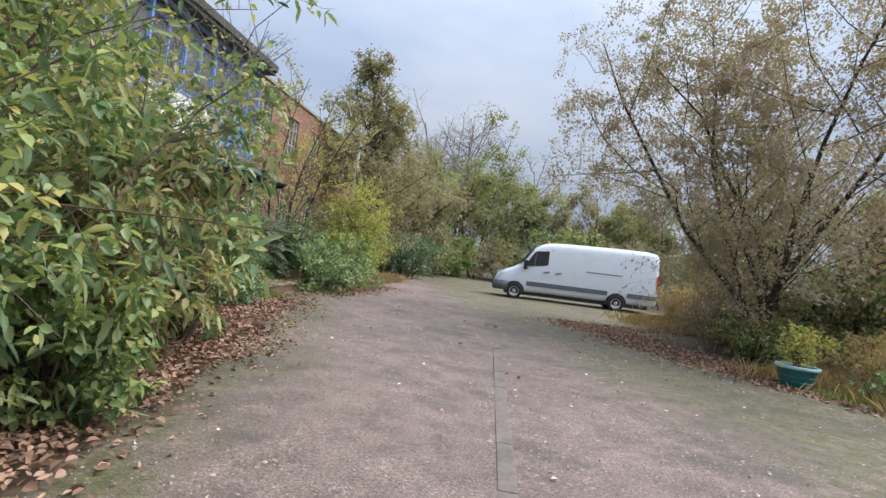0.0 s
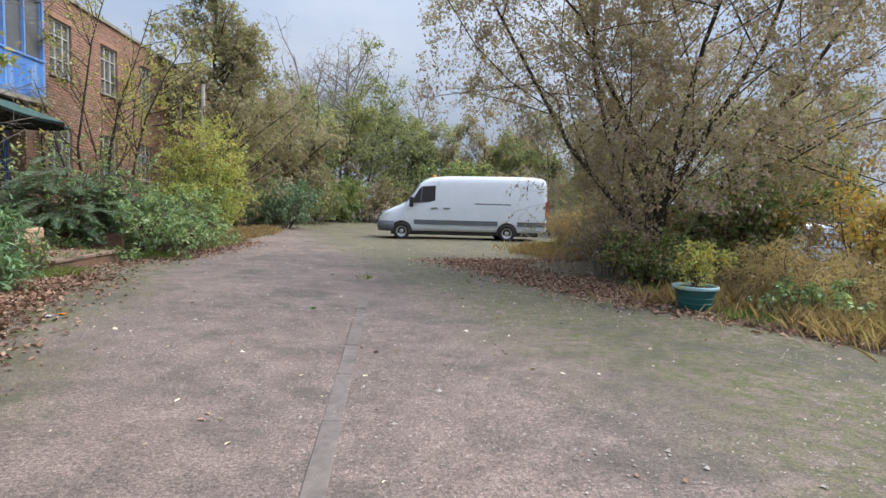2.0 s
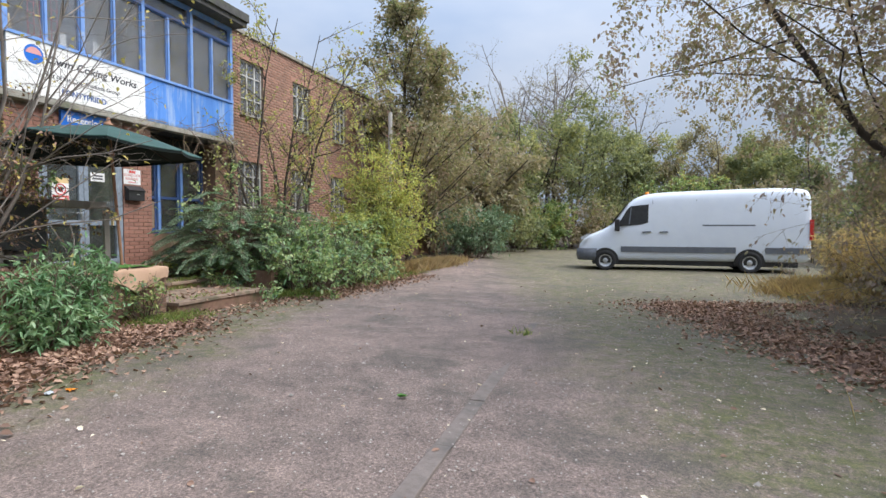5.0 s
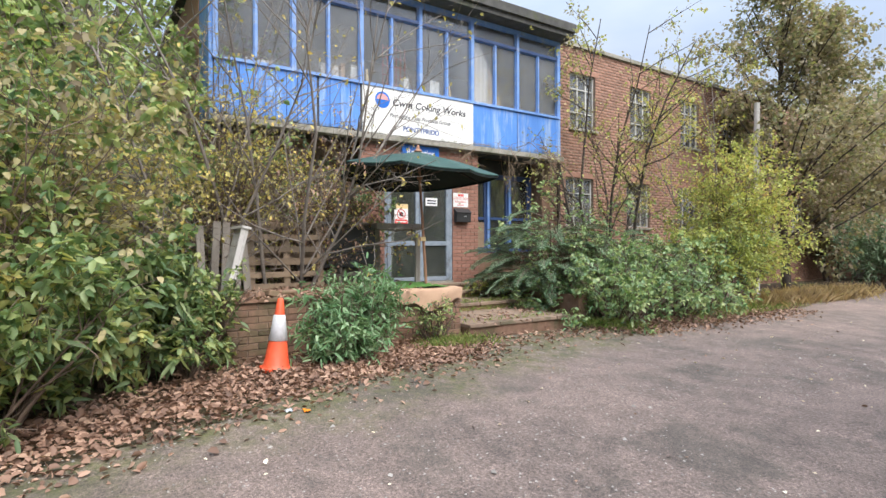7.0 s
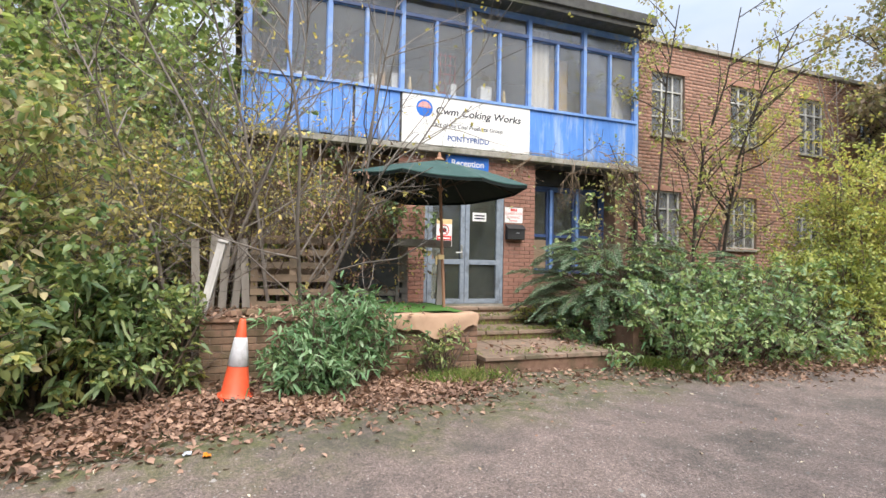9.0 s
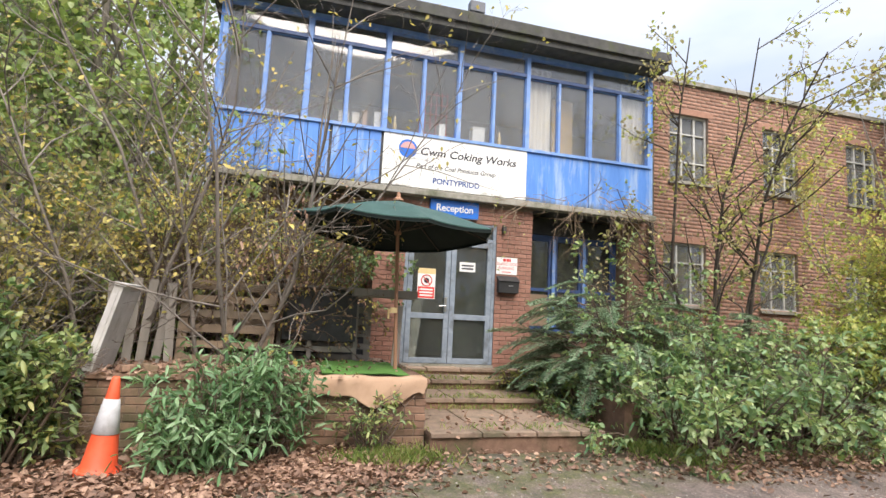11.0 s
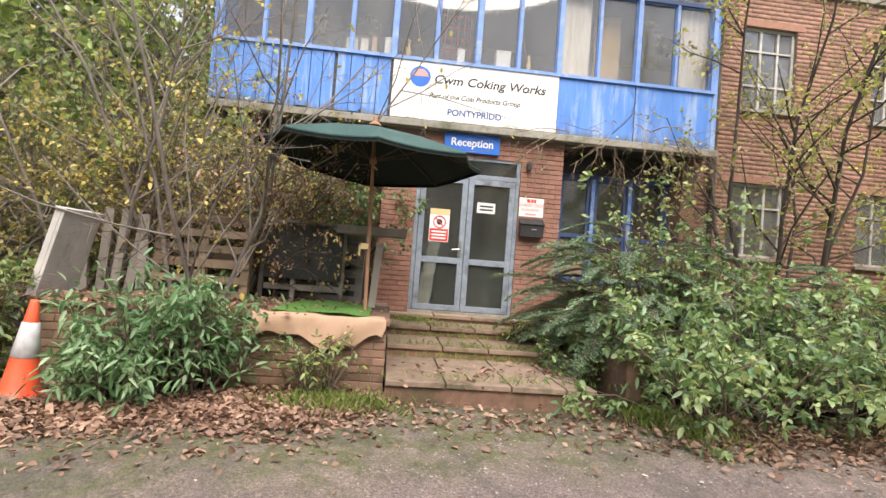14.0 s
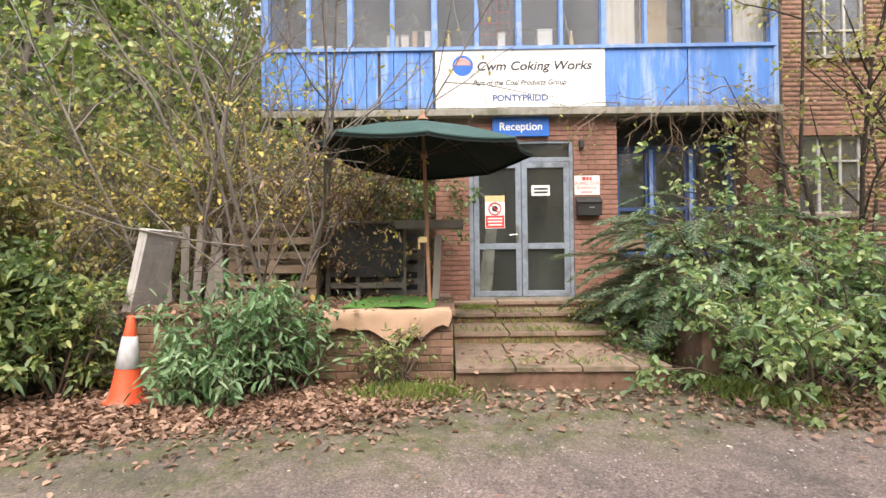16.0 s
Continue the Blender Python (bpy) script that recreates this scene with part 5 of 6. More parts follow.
# ---- van ----
def build_van(at, name, label, length=6.95, height=2.42, group=""):
    """A long high-roofed panel van; nose towards -x, near side at the lower y."""
    ox, oy, oz = at
    t = thing(name, at, label, "van", group)
    k = length / 6.95
    h = height / 2.42
    stations = [(0.0, 0.42, 0.62, 0.70), (0.05, 0.30, 0.80, 0.86), (0.22, 0.27, 1.02, 0.94), (0.6, 0.27, 1.16, 0.97), (1.05, 0.27, 1.32, 0.99), (1.3, 0.27, 1.62, 1.0),
                (1.55, 0.27, 1.95, 1.0), (1.8, 0.27, 2.18, 1.0), (2.15, 0.27, 2.31, 1.0), (2.7, 0.27, 2.36, 1.0), (4.0, 0.27, 2.39, 1.0), (5.5, 0.27, 2.42, 1.0), (6.6, 0.27, 2.42, 1.0), (6.88, 0.30, 2.36, 0.985), (6.95, 0.36, 2.20, 0.97)]
    sec = [(0.93, 0.0), (0.985, 0.05), (1.0, 0.22), (1.0, 0.45), (0.975, 0.60), (0.94, 0.75), (0.90, 0.88), (0.84, 0.955), (0.70, 0.99), (0.35, 1.0)]
    vs, fs, m = [], [], 2 * len(sec)
    for x, b, top, wd in stations:
        hw = 0.99 * wd
        ring = [(x * k, hw * w, b + (top - b) * z) for w, z in sec] + [(x * k, -hw * w, b + (top - b) * z) for w, z in reversed(sec)]
        vs += [(ox + p[0], oy + 1.0 + p[1], oz + p[2] * h) for p in ring]
    for i in range(len(stations) - 1):
        for j in range(m):
            fs.append((i * m + j, (i + 1) * m + j, (i + 1) * m + (j + 1) % m, i * m + (j + 1) % m))
    fs += [tuple(range(m)), tuple(range((len(stations) - 1) * m, len(stations) * m))]
    body = part("body", Geo().add(vs, fs), M_VAN, t, smooth=True)
    mod = body.modifiers.new("round", "SUBSURF")
    mod.levels = mod.render_levels = 1

    def side(x, z):
        """How far out the flank is at a height."""
        return 0.99 * np.interp(z / 2.4, [0.1, 0.3, 0.5, 0.62, 0.76, 0.88, 0.95], [0.985, 1.0, 1.0, 0.975, 0.94, 0.90, 0.84])

    def flank(name, poly, mat, out=0.012, thick=0.03, par=None, sides=(-1, 1), lab=""):
        for s in sides:
            g = Geo()
            a = [(ox + x * k, oy + 1 + s * (side(x, z) + out), oz + z * h) for x, z in poly]
            b = [(ox + x * k, oy + 1 + s * (side(x, z) + out - thick), oz + z * h) for x, z in poly]
            n = len(poly)
            g.add(a + b, [tuple(range(n)), tuple(range(2 * n - 1, n - 1, -1))] + [(i, n + i, n + (i + 1) % n, (i + 1) % n) for i in range(n)])
            part(name, g, mat, par or t, lab)
    flank("side_window", [(1.28, 1.32), (1.62, 1.84), (1.72, 1.93), (2.28, 1.98), (2.27, 1.44), (2.05, 1.38)], M_BLACK, 0.006)
    flank("window_pillar", [(1.66, 1.40), (1.70, 1.40), (1.76, 1.92), (1.72, 1.92)], M_TRIM, 0.010)
    flank("trim_strip", [(1.42, 0.56), (4.86, 0.56), (4.86, 0.73), (1.42, 0.73)], M_TRIM, 0.022)
    flank("trim_strip", [(5.68, 0.56), (6.9, 0.56), (6.9, 0.73), (5.68, 0.73)], M_TRIM, 0.03)
    flank("slide_rail", [(3.9, 1.335), (5.4, 1.335), (5.4, 1.375), (3.9, 1.375)], M_TRIM, 0.006, sides=(-1,))
    flank("door_seam", [(2.42, 0.64), (2.432, 0.64), (2.41, 2.1), (2.398, 2.1)], M_TRIM, 0.003)
    flank("door_seam", [(3.72, 0.64), (3.732, 0.64), (3.732, 2.1), (3.72, 2.1)], M_TRIM, 0.003)
    for x in (2.1, 2.62):
        flank("door_handle", [(x, 1.14), (x + .26, 1.15), (x + .26, 1.185), (x, 1.175)], M_TRIM, 0.028)
    flank("lamp_front", [(0.13, 0.92), (0.42, 1.06), (0.34, 1.10), (0.12, 1.0)], M_LAMP_CLEAR, 0.0, 0.12)
    flank("lamp_rear", [(6.86, 0.95), (6.965, 0.95), (6.965, 1.5), (6.86, 1.5)], M_LAMP_RED, 0.012, 0.10)
    # windscreen, bumper, beacon, mirrors
    w = [(1.08, 1.36), (1.62, 2.03)]
    g = Geo().add([(ox + x * k - 0.02 * (q < 2), oy + 1 + s * hw, oz + z * h + 0.02) for q, (x, z, s, hw) in enumerate([(1.08, 1.36, -1, .86), (1.08, 1.36, 1, .86), (1.62, 2.03, 1, .80), (1.62, 2.03, -1, .80)])], [(0, 1, 2, 3)])
    part("windscreen", g, M_BLACK, t)
    g = Geo()
    pts = [(0.62, -0.02), (0.35, -0.03), (0.05, 0.12), (-0.06, 0.4), (-0.06, 1.6), (0.05, 1.88), (0.35, 2.03), (0.62, 2.02)]
    n = len(pts)
    v = [(ox + x * k, oy + y, oz + z * h) for z in (0.30, 0.46, 0.66) for x, y in pts]
    v = [(p[0] + (0.05 if i // n == 0 else 0.0) + (0.03 if i // n == 2 else 0), p[1], p[2]) for i, p in enumerate(v)]
    f = [(r * n + i, r * n + i + 1, (r + 1) * n + i + 1, (r + 1) * n + i) for r in range(2) for i in range(n - 1)]
    f += [tuple(range(2 * n, 3 * n)), tuple(range(n))]
    part("bumper", Geo().add(v, f), M_TRIM, t, smooth=True)
    part("beacon", Geo().lathe([(.07, 0), (.07, .03), (.05, .08), (0, .09)], (ox + 2.25 * k, oy + .7, oz + 2.31 * h), 12), M_LAMP_AMBER, t)
    for s in (-1, 1):
        part("mirror", Geo().box((ox + 1.22 * k, oy + 1 + s * 1.02, oz + 1.32), (ox + 1.38 * k, oy + 1 + s * 1.22, oz + 1.72)), M_BLACK, t, bevel=0.03)
    # wheels in dark arches
    for x in (0.93, 0.93 + 4.325):
        for s in (-1, 1):
            cx, cz = ox + x * k, oz + 0.335
            y = oy + 1 + s * 0.97
            def ring(prof, n=28):
                g = Geo()
                vs = [(cx + r * math.cos(2 * math.pi * q / n), y + s * d, cz + r * math.sin(2 * math.pi * q / n)) for q in range(n) for r, d in prof]
                m2 = len(prof)
                return g.add(vs, [(q * m2 + i, ((q + 1) % n) * m2 + i, ((q + 1) % n) * m2 + i + 1, q * m2 + i + 1) for q in range(n) for i in range(m2 - 1)])
            arch = Geo()
            pts = [(cx + .43 * math.cos(math.pi * q / 16 * 1.12 - .19), cz + .43 * math.sin(math.pi * q / 16 * 1.12 - .19)) for q in range(17)]
            arch.slab(pts, min(y - s * .3, y + s * .034), max(y - s * .3, y + s * .034), "y")
            part("wheel_arch", arch, M_BLACK, t)
            wheel = part("wheel", ring([(.20, .035), (.21, .06), (.30, .07), (.333, .055), (.338, .03), (.338, -.15), (.2, -.17)]), M_TYRE, t, smooth=True)
            part("rim", ring([(0, .045), (.05, .05), (.07, .042), (.10, .02), (.17, .03), (.20, .055), (.215, .058)]), M_RIM, wheel, "silver steel rim", smooth=True)
    part("underside", Geo().box((ox + .5, oy + .15, oz + .2), (ox + 6.6 * k, oy + 1.85, oz + .4)), M_BLACK, t)
    return t


build_van((-0.22, 23.45, 0.0), "panel_van", "white high-roofed panel van with grey side trim", 6.95, 2.7)


build_van((11.6, 18.2, -0.65), "parked_van", "small white van parked in the lower yard", 4.6, 1.85)
build_van((13.0, 14.6, -0.65), "parked_van", "white low van parked in the lower yard", 5.2, 1.6)


# ---- potted shrub ----
def build_pot():
    at = (4.78, 8.95, 0.0)
    t = thing("plant_pot", at, "teal plastic pot with a pale rim, holding a yellow shrub", "plant pot")
    part("pot", Geo().lathe([(0, .03), (.17, .03), (.19, .0), (.205, .02), (.235, .14), (.265, .28), (.275, .32)], at, 32), M_POT, t, smooth=True)
    part("rim", Geo().lathe([(.272, .315), (.305, .318), (.312, .335), (.31, .365), (.29, .372), (.272, .36), (.262, .315)], at, 32), M_POT_RIM, t, "pale teal rolled rim", smooth=True)
    part("soil", Geo().lathe([(0, .335), (.266, .33), (.266, .30)], at, 24), M_SOIL, t)
    for z in (.12, .2):
        part("groove", Geo().lathe([(.2345 + (z - .12) * .2 - .004, z), (.2345 + (z - .12) * .2 + .006, z + .006), (.2345 + (z - .12) * .2 - .002, z + .014)], at, 32), M_POT, t)


build_pot()


# ---- litter of people ----
def wrapper(x, y, mat, label, seed):
    rng = np.random.default_rng(seed)
    n = 5
    g = Geo()
    v = [(x + .018 * i + .006 * rng.normal(), y + .014 * j + .005 * rng.normal(), float(rise(x)) + .03 + .01 * rng.uniform(-1, 1)) for i in range(n) for j in range(n)]
    f = [(i * n + j, i * n + j + 1, (i + 1) * n + j + 1, (i + 1) * n + j) for i in range(n - 1) for j in range(n - 1)]
    w = v + [(a, b, c - .004) for a, b, c in v]
    g.add(w, f + [tuple(q + n * n for q in reversed(c)) for c in f])
    tagged(part("wrapper", g, mat, None), label, "wrapper")


wrapper(-3.05, 7.49, M_LAMP_CLEAR, "crumpled pale plastic wrapper on the tarmac", 1)
wrapper(-2.98, 7.62, M_LAMP_AMBER, "crumpled orange wrapper on the tarmac", 2)
wrapper(-0.52, 8.55, M_TURF, "crumpled green plastic scrap on the tarmac", 3)


# ---- plants ----
def soil_at(x):
    return float(rise(x)) - 0.02


def shrub(name, at, label, category, seed, stems, height, spread, leaf_mat, n_leaves, length, width, kids=(6, 5), oval=True, lean=(0, 0), bark=None, ratio=(0.35, 0.55),
          rise_up=(0.10, 0.02, -0.02), hang=0.1, thick=0.018, bend=0.16, bare=0.12, group="", second=None, keep=None, foot=0.3, pitch=1.0, clump=0.0):
    """A many-stemmed bush: stems from one root, side shoots, leaves on the last shoots."""
    at = (at[0], at[1], at[2] if len(at) > 2 else soil_at(at[0]))
    t = thing(name, at, label, category, group)
    pl = Plant(seed)
    rng = pl.rng
    spec = dict(bend=bend, rise=rise_up, kids=kids, angle=(25, 70), ratio=ratio, bare=bare, thin=0.5)
    for _ in range(stems):
        a = rng.uniform(0, 2 * math.pi)
        s = spread * math.sqrt(rng.uniform(0, 1))
        d = np.array([math.cos(a) * s / height + lean[0], math.sin(a) * s / height + lean[1], pitch])
        pl.grow((at[0] + math.cos(a) * s * foot, at[1] + math.sin(a) * s * foot, at[2]), d, height * rng.uniform(0.6, 1.0), thick * rng.uniform(.6, 1.1), 0, spec)
    mass("stem_tangle", *pl.wood(0, 0, 5), bark or M_TWIG, t)["kind"] = "stuff"
    mass("twig_tangle", *pl.wood(1, len(kids), 3), bark or M_TWIG, t)["kind"] = "stuff"
    mass("foliage", *pl.leaves(n_leaves, length, width, oval, hang=hang, keep=keep, jitter=max(.02, length[1] * .35), clump=clump, three=leaf_mat in (L_BRAMBLE, L_BRIGHT)), leaf_mat, t)["kind"] = "stuff"
    if second:
        mat2, n2, l2, w2 = second
        mass("late_foliage", *pl.leaves(n2, l2, w2, oval, hang=hang, keep=keep, three=mat2 in (L_BRAMBLE, L_BRIGHT)), mat2, t)["kind"] = "stuff"
    return t


def tree(name, at, label, seed, stems, height, leaf_mat, n_leaves, length, width, kids=(9, 6, 4), lean=0.15, trunk=0.12, angle=(30, 65), ratio=(0.32, 0.5), bark=None, rises=(0.05, 0.03, 0.0, -0.02),
         oval=False, hang=0.25, bare=0.25, bend=0.12, group="", second=None, sides=6, thin=0.42, dirs=None, cone=False, clear=None, clump=0.0):
    """A tree: tapered trunks, limbs, twigs and a crown of single leaves."""
    at = (at[0], at[1], soil_at(at[0]))
    t = thing(name, at, label, "tree", group)
    pl = Plant(seed)
    rng = pl.rng
    spec = dict(bend=bend, rise=rises, kids=kids, angle=angle, ratio=ratio, bare=bare, thin=thin, cone=cone)
    for k in range(stems):
        a = 2 * math.pi * (k + rng.uniform(-.2, .2)) / stems
        s = lean if stems > 1 else lean * 0.3
        d = (math.cos(a) * s, math.sin(a) * s, 1.0) if dirs is None else dirs[k]
        off = 0.16 * (stems > 1)
        pl.grow((at[0] + off * math.cos(a), at[1] + off * math.sin(a), at[2] - 0.05), d, height * rng.uniform(.8, 1.0), trunk * rng.uniform(.75, 1.0), 0, spec)
    if clear:
        pl.limbs = [b for b in pl.limbs if b[2] == 0 or not clear(b[0])]
        pl.twigs = [b for b in pl.twigs if not clear(b)]
    for k in range(stems):
        mass("trunk", *pl.wood(0, 0, 8, k), bark or M_BARK, t, smooth=True)
    mass("limb_tangle", *pl.wood(1, 1, 5), bark or M_BARK, t)["kind"] = "stuff"
    mass("twig_tangle", *pl.wood(2, len(kids), 3), bark or M_TWIG, t)["kind"] = "stuff"
    if n_leaves:
        mass("crown", *pl.leaves(n_leaves, length, width, oval, hang=hang, jitter=max(.05, length[1] * .8), clump=clump), leaf_mat, t)
    if second:
        mat2, n2, l2, w2 = second
        mass("late_foliage", *pl.leaves(n2, l2, w2, oval, hang=hang, clump=clump), mat2, t)["kind"] = "stuff"
    return t


def clear_of_road(margin):
    def keep(p):
        return p[:, 0] < road_edge(p[:, 1], -1) + margin + 0.25 * np.maximum(p[:, 2] - 0.3, 0)
    return keep


def behind_pallet(p):
    """Keeps the front of the pallet and the panel in view."""
    return (p[:, 0] < -6.15) | (p[:, 2] > 1.75) | (p[:, 1] < 7.0) | (np.sin(p[:, 1] * 9.0) * np.sin(p[:, 2] * 7.0) > 0.75)


# the overgrown bank beside the drive
shrub("buddleia_bush", (-3.0, 1.6), "tall overgrown buddleia bush with drooping leaves", "bush", 11, 30, 3.6, 1.5, L_BUDD, 16000, (.065, .125), (.025, .042), kids=(8, 4), lean=(0.05, .05), hang=.3, clump=.7, second=(L_BRAMBLE, 3500, (.05, .10), (.035, .06)))
shrub("buddleia_bush", (-3.6, 3.9), "overgrown buddleia and bramble bush, green and brown leaves", "bush", 12, 28, 2.7, 1.3, L_DULL, 9000, (.06, .11), (.035, .06), kids=(7, 5), hang=.35, clump=.6, keep=clear_of_road(0.15), second=(L_BUDD, 5000, (.10, .18), (.035, .055)))
shrub("hedge_bush", (-4.5, 5.3), "dense mixed hedge bush, green and brown leaves", "bush", 13, 30, 3.1, 1.2, L_DULL, 9000, (.055, .10), (.035, .06), kids=(8, 4), hang=.25, clump=.55, keep=clear_of_road(0.0), second=(L_BRAMBLE, 3500, (.07, .12), (.05, .08)))
shrub("hedge_bush", (-5.9, 6.1), "mixed hedge bush, brown twigs and yellowing leaves", "bush", 14, 34, 2.9, 1.0, L_DULL, 8000, (.045, .08), (.03, .05), kids=(8, 5), hang=.2, clump=.5, bark=M_BARK_GREY, keep=lambda p: clear_of_road(-.1)(p) & behind_pallet(p), second=(L_YELLOW, 2600, (.04, .075), (.03, .05)))
shrub("low_bush", (-3.5, 5.5), "low leafy undergrowth at the drive edge", "bush", 15, 24, 1.35, .9, L_BRAMBLE, 2100, (.08, .14), (.05, .08), kids=(6, 4), hang=.4, clump=.45, keep=clear_of_road(0.0), second=(L_BUDD, 1500, (.10, .17), (.03, .045)))
shrub("low_bush", (-2.9, 3.2), "low leafy undergrowth at the drive edge", "bush", 16, 24, 1.2, .8, L_BRAMBLE, 2250, (.08, .13), (.05, .08), kids=(6, 4), hang=.4, clump=.45, keep=clear_of_road(0.1), second=(L_BUDD, 1300, (.10, .17), (.03, .045)))
shrub("low_bush", (-2.4, .6), "low leafy undergrowth at the drive edge", "bush", 17, 22, 1.2, .8, L_BRAMBLE, 2250, (.08, .13), (.045, .075), kids=(6, 4), hang=.4, clump=.45, second=(L_YELLOW, 500, (.06, .1), (.04, .06)))
shrub("low_bush", (-4.7, 6.3), "low leafy undergrowth at the drive edge", "bush", 18, 20, 1.4, .6, L_BRAMBLE, 2100, (.07, .12), (.045, .075), kids=(6, 4), hang=.3, clump=.4, keep=clear_of_road(-.2), second=(L_BUDD, 1500, (.12, .2), (.04, .055)))
shrub("low_bush", (-4.75, 7.0), "leafy bramble growing over the wall end", "bush", 47, 22, 1.25, .45, L_BRAMBLE, 1700, (.06, .11), (.04, .065), kids=(6, 4), hang=.3, clump=.4, keep=lambda p: p[:, 1] < 7.5, second=(L_BUDD, 700, (.09, .15), (.028, .042)))
shrub("bramble_bush", (-6.8, 7.8, .84), "tangled bramble with yellowing leaves over the pallet", "bush", 19, 46, 2.6, 1.2, L_DULL, 4200, (.035, .065), (.025, .045), kids=(8, 5), hang=.3, rise_up=(.0, -.06, -.08), second=(L_YELLOW, 4200, (.035, .06), (.028, .045)), bend=.22, clump=.5, keep=behind_pallet)
shrub("bramble_bush", (-6.9, 9.0, .84), "tangled dry bramble hanging beside the shelter", "bush", 20, 30, 2.3, .5, L_LITTER, 4200, (.035, .06), (.022, .04), kids=(7, 5), hang=.3, rise_up=(-.03, -.12, -.12), second=(L_YELLOW, 2000, (.03, .055), (.022, .04)), bend=.22)
tree("sapling", (-6.5, 8.5), "cluster of thin grey saplings with few yellow leaves", 21, 9, 5.6, L_YELLOW, 380, (.05, .085), (.035, .05), kids=(10, 5, 3), lean=.42, trunk=.034, bark=M_BARK_GREY, oval=True, ratio=(.26, .42), bare=.2)
tree("sapling", (-6.7, 7.3), "cluster of thin grey saplings with few yellow leaves", 27, 8, 5.2, L_YELLOW, 260, (.05, .085), (.035, .05), kids=(11, 6, 3), lean=.4, trunk=.03, bark=M_BARK_GREY, oval=True, ratio=(.26, .42), bare=.2)
shrub("ivy_bush", (-8.35, 9.3, .84), "dark ivy climbing the recessed wall", "ivy", 22, 20, 2.2, .8, L_EVERGREEN_IVY, 5000, (.06, .09), (.045, .07), kids=(6, 4), hang=.4, lean=(0, 0))
shrub("dry_vine", (-7.72, 13.9, 3.5), "dry leafless creeper hanging from the ledge", "creeper", 23, 34, 1.5, 1.2, L_LIME, 60, (.05, .07), (.03, .045), kids=(4, 3), rise_up=(-.12, -.2, -.2), pitch=-.2, lean=(.12, 0), foot=.9, bark=M_WOOD, thick=.009, bend=.25)
for k, (x, y, h) in enumerate(((-8.3, 6.3, 4.6), (-9.0, 4.6, 5.5), (-7.9, 7.3, 3.2), (-7.6, 3.0, 5.0))):
    shrub("ivy_bank", (x, y), "dense bank of ivy and bare twigs", "ivy", 24 + k, 34, h, 1.5, L_IVY, 8500, (.07, .12), (.06, .10), kids=(9, 5), hang=.3, clump=.55, bark=M_BARK_GREY, group="ivy banks", second=(L_DULL, 3000, (.05, .08), (.035, .05)))
# ivy-clad trees behind
for k, (x, y, h) in enumerate(((-9.5, 5.6, 10.5), (-8.2, 3.4, 9.5), (-7.2, 1.0, 8.5), (-10.2, 7.0, 9.5), (-6.0, -1.6, 8), (-13, 3.5, 12))):
    tree("ivy_tree", (x, y), "tall tree trunk smothered in dark ivy", 30 + k, 3, h, L_IVY, 15000, (.09, .16), (.08, .13), kids=(16, 6, 3), lean=.18, trunk=.13, ratio=(.22, .40), bare=.03, thin=.3, oval=True, clump=.6, group="ivy trees", bark=M_BARK_GREY, second=(L_DULL, 3000, (.06, .1), (.04, .06)))

# terrace front
shrub("buddleia_shrub", (-4.55, 8.65), "low silvery green buddleia growing against the wall", "shrub", 41, 22, .95, .6, L_SILVER, 2600, (.07, .14), (.022, .038), kids=(7, 4), hang=.2, clump=.5)
shrub("buddleia_shrub", (-4.4, 8.45), "low silvery green buddleia growing against the wall", "shrub", 42, 14, .55, .45, L_SILVER, 1000, (.07, .14), (.022, .038), kids=(5, 4), hang=.35)
shrub("buddleia_shrub", (-4.7, 9.0), "low silvery green buddleia growing against the wall", "shrub", 43, 16, .95, .5, L_SILVER, 1400, (.07, .14), (.022, .038), kids=(5, 4), hang=.3)
shrub("weed_clump", (-4.85, 10.05), "small green weeds growing out of the wall foot", "weeds", 44, 16, .6, .4, L_BRAMBLE, 210, (.06, .11), (.025, .04), kids=(4, 3), hang=.3)


shrub("weed_clump", (-5.75, 12.85), "green weeds spreading over the step ends", "weeds", 45, 20, .6, .5, L_BRAMBLE, 350, (.05, .09), (.03, .05), kids=(4, 3), hang=.3, foot=.7)
shrub("weed_clump", (-6.9, 12.6, .5), "green weeds spreading over the step ends", "weeds", 46, 14, .35, .4, L_LIME, 420, (.04, .07), (.025, .04), kids=(4, 3), hang=.3, foot=.7)


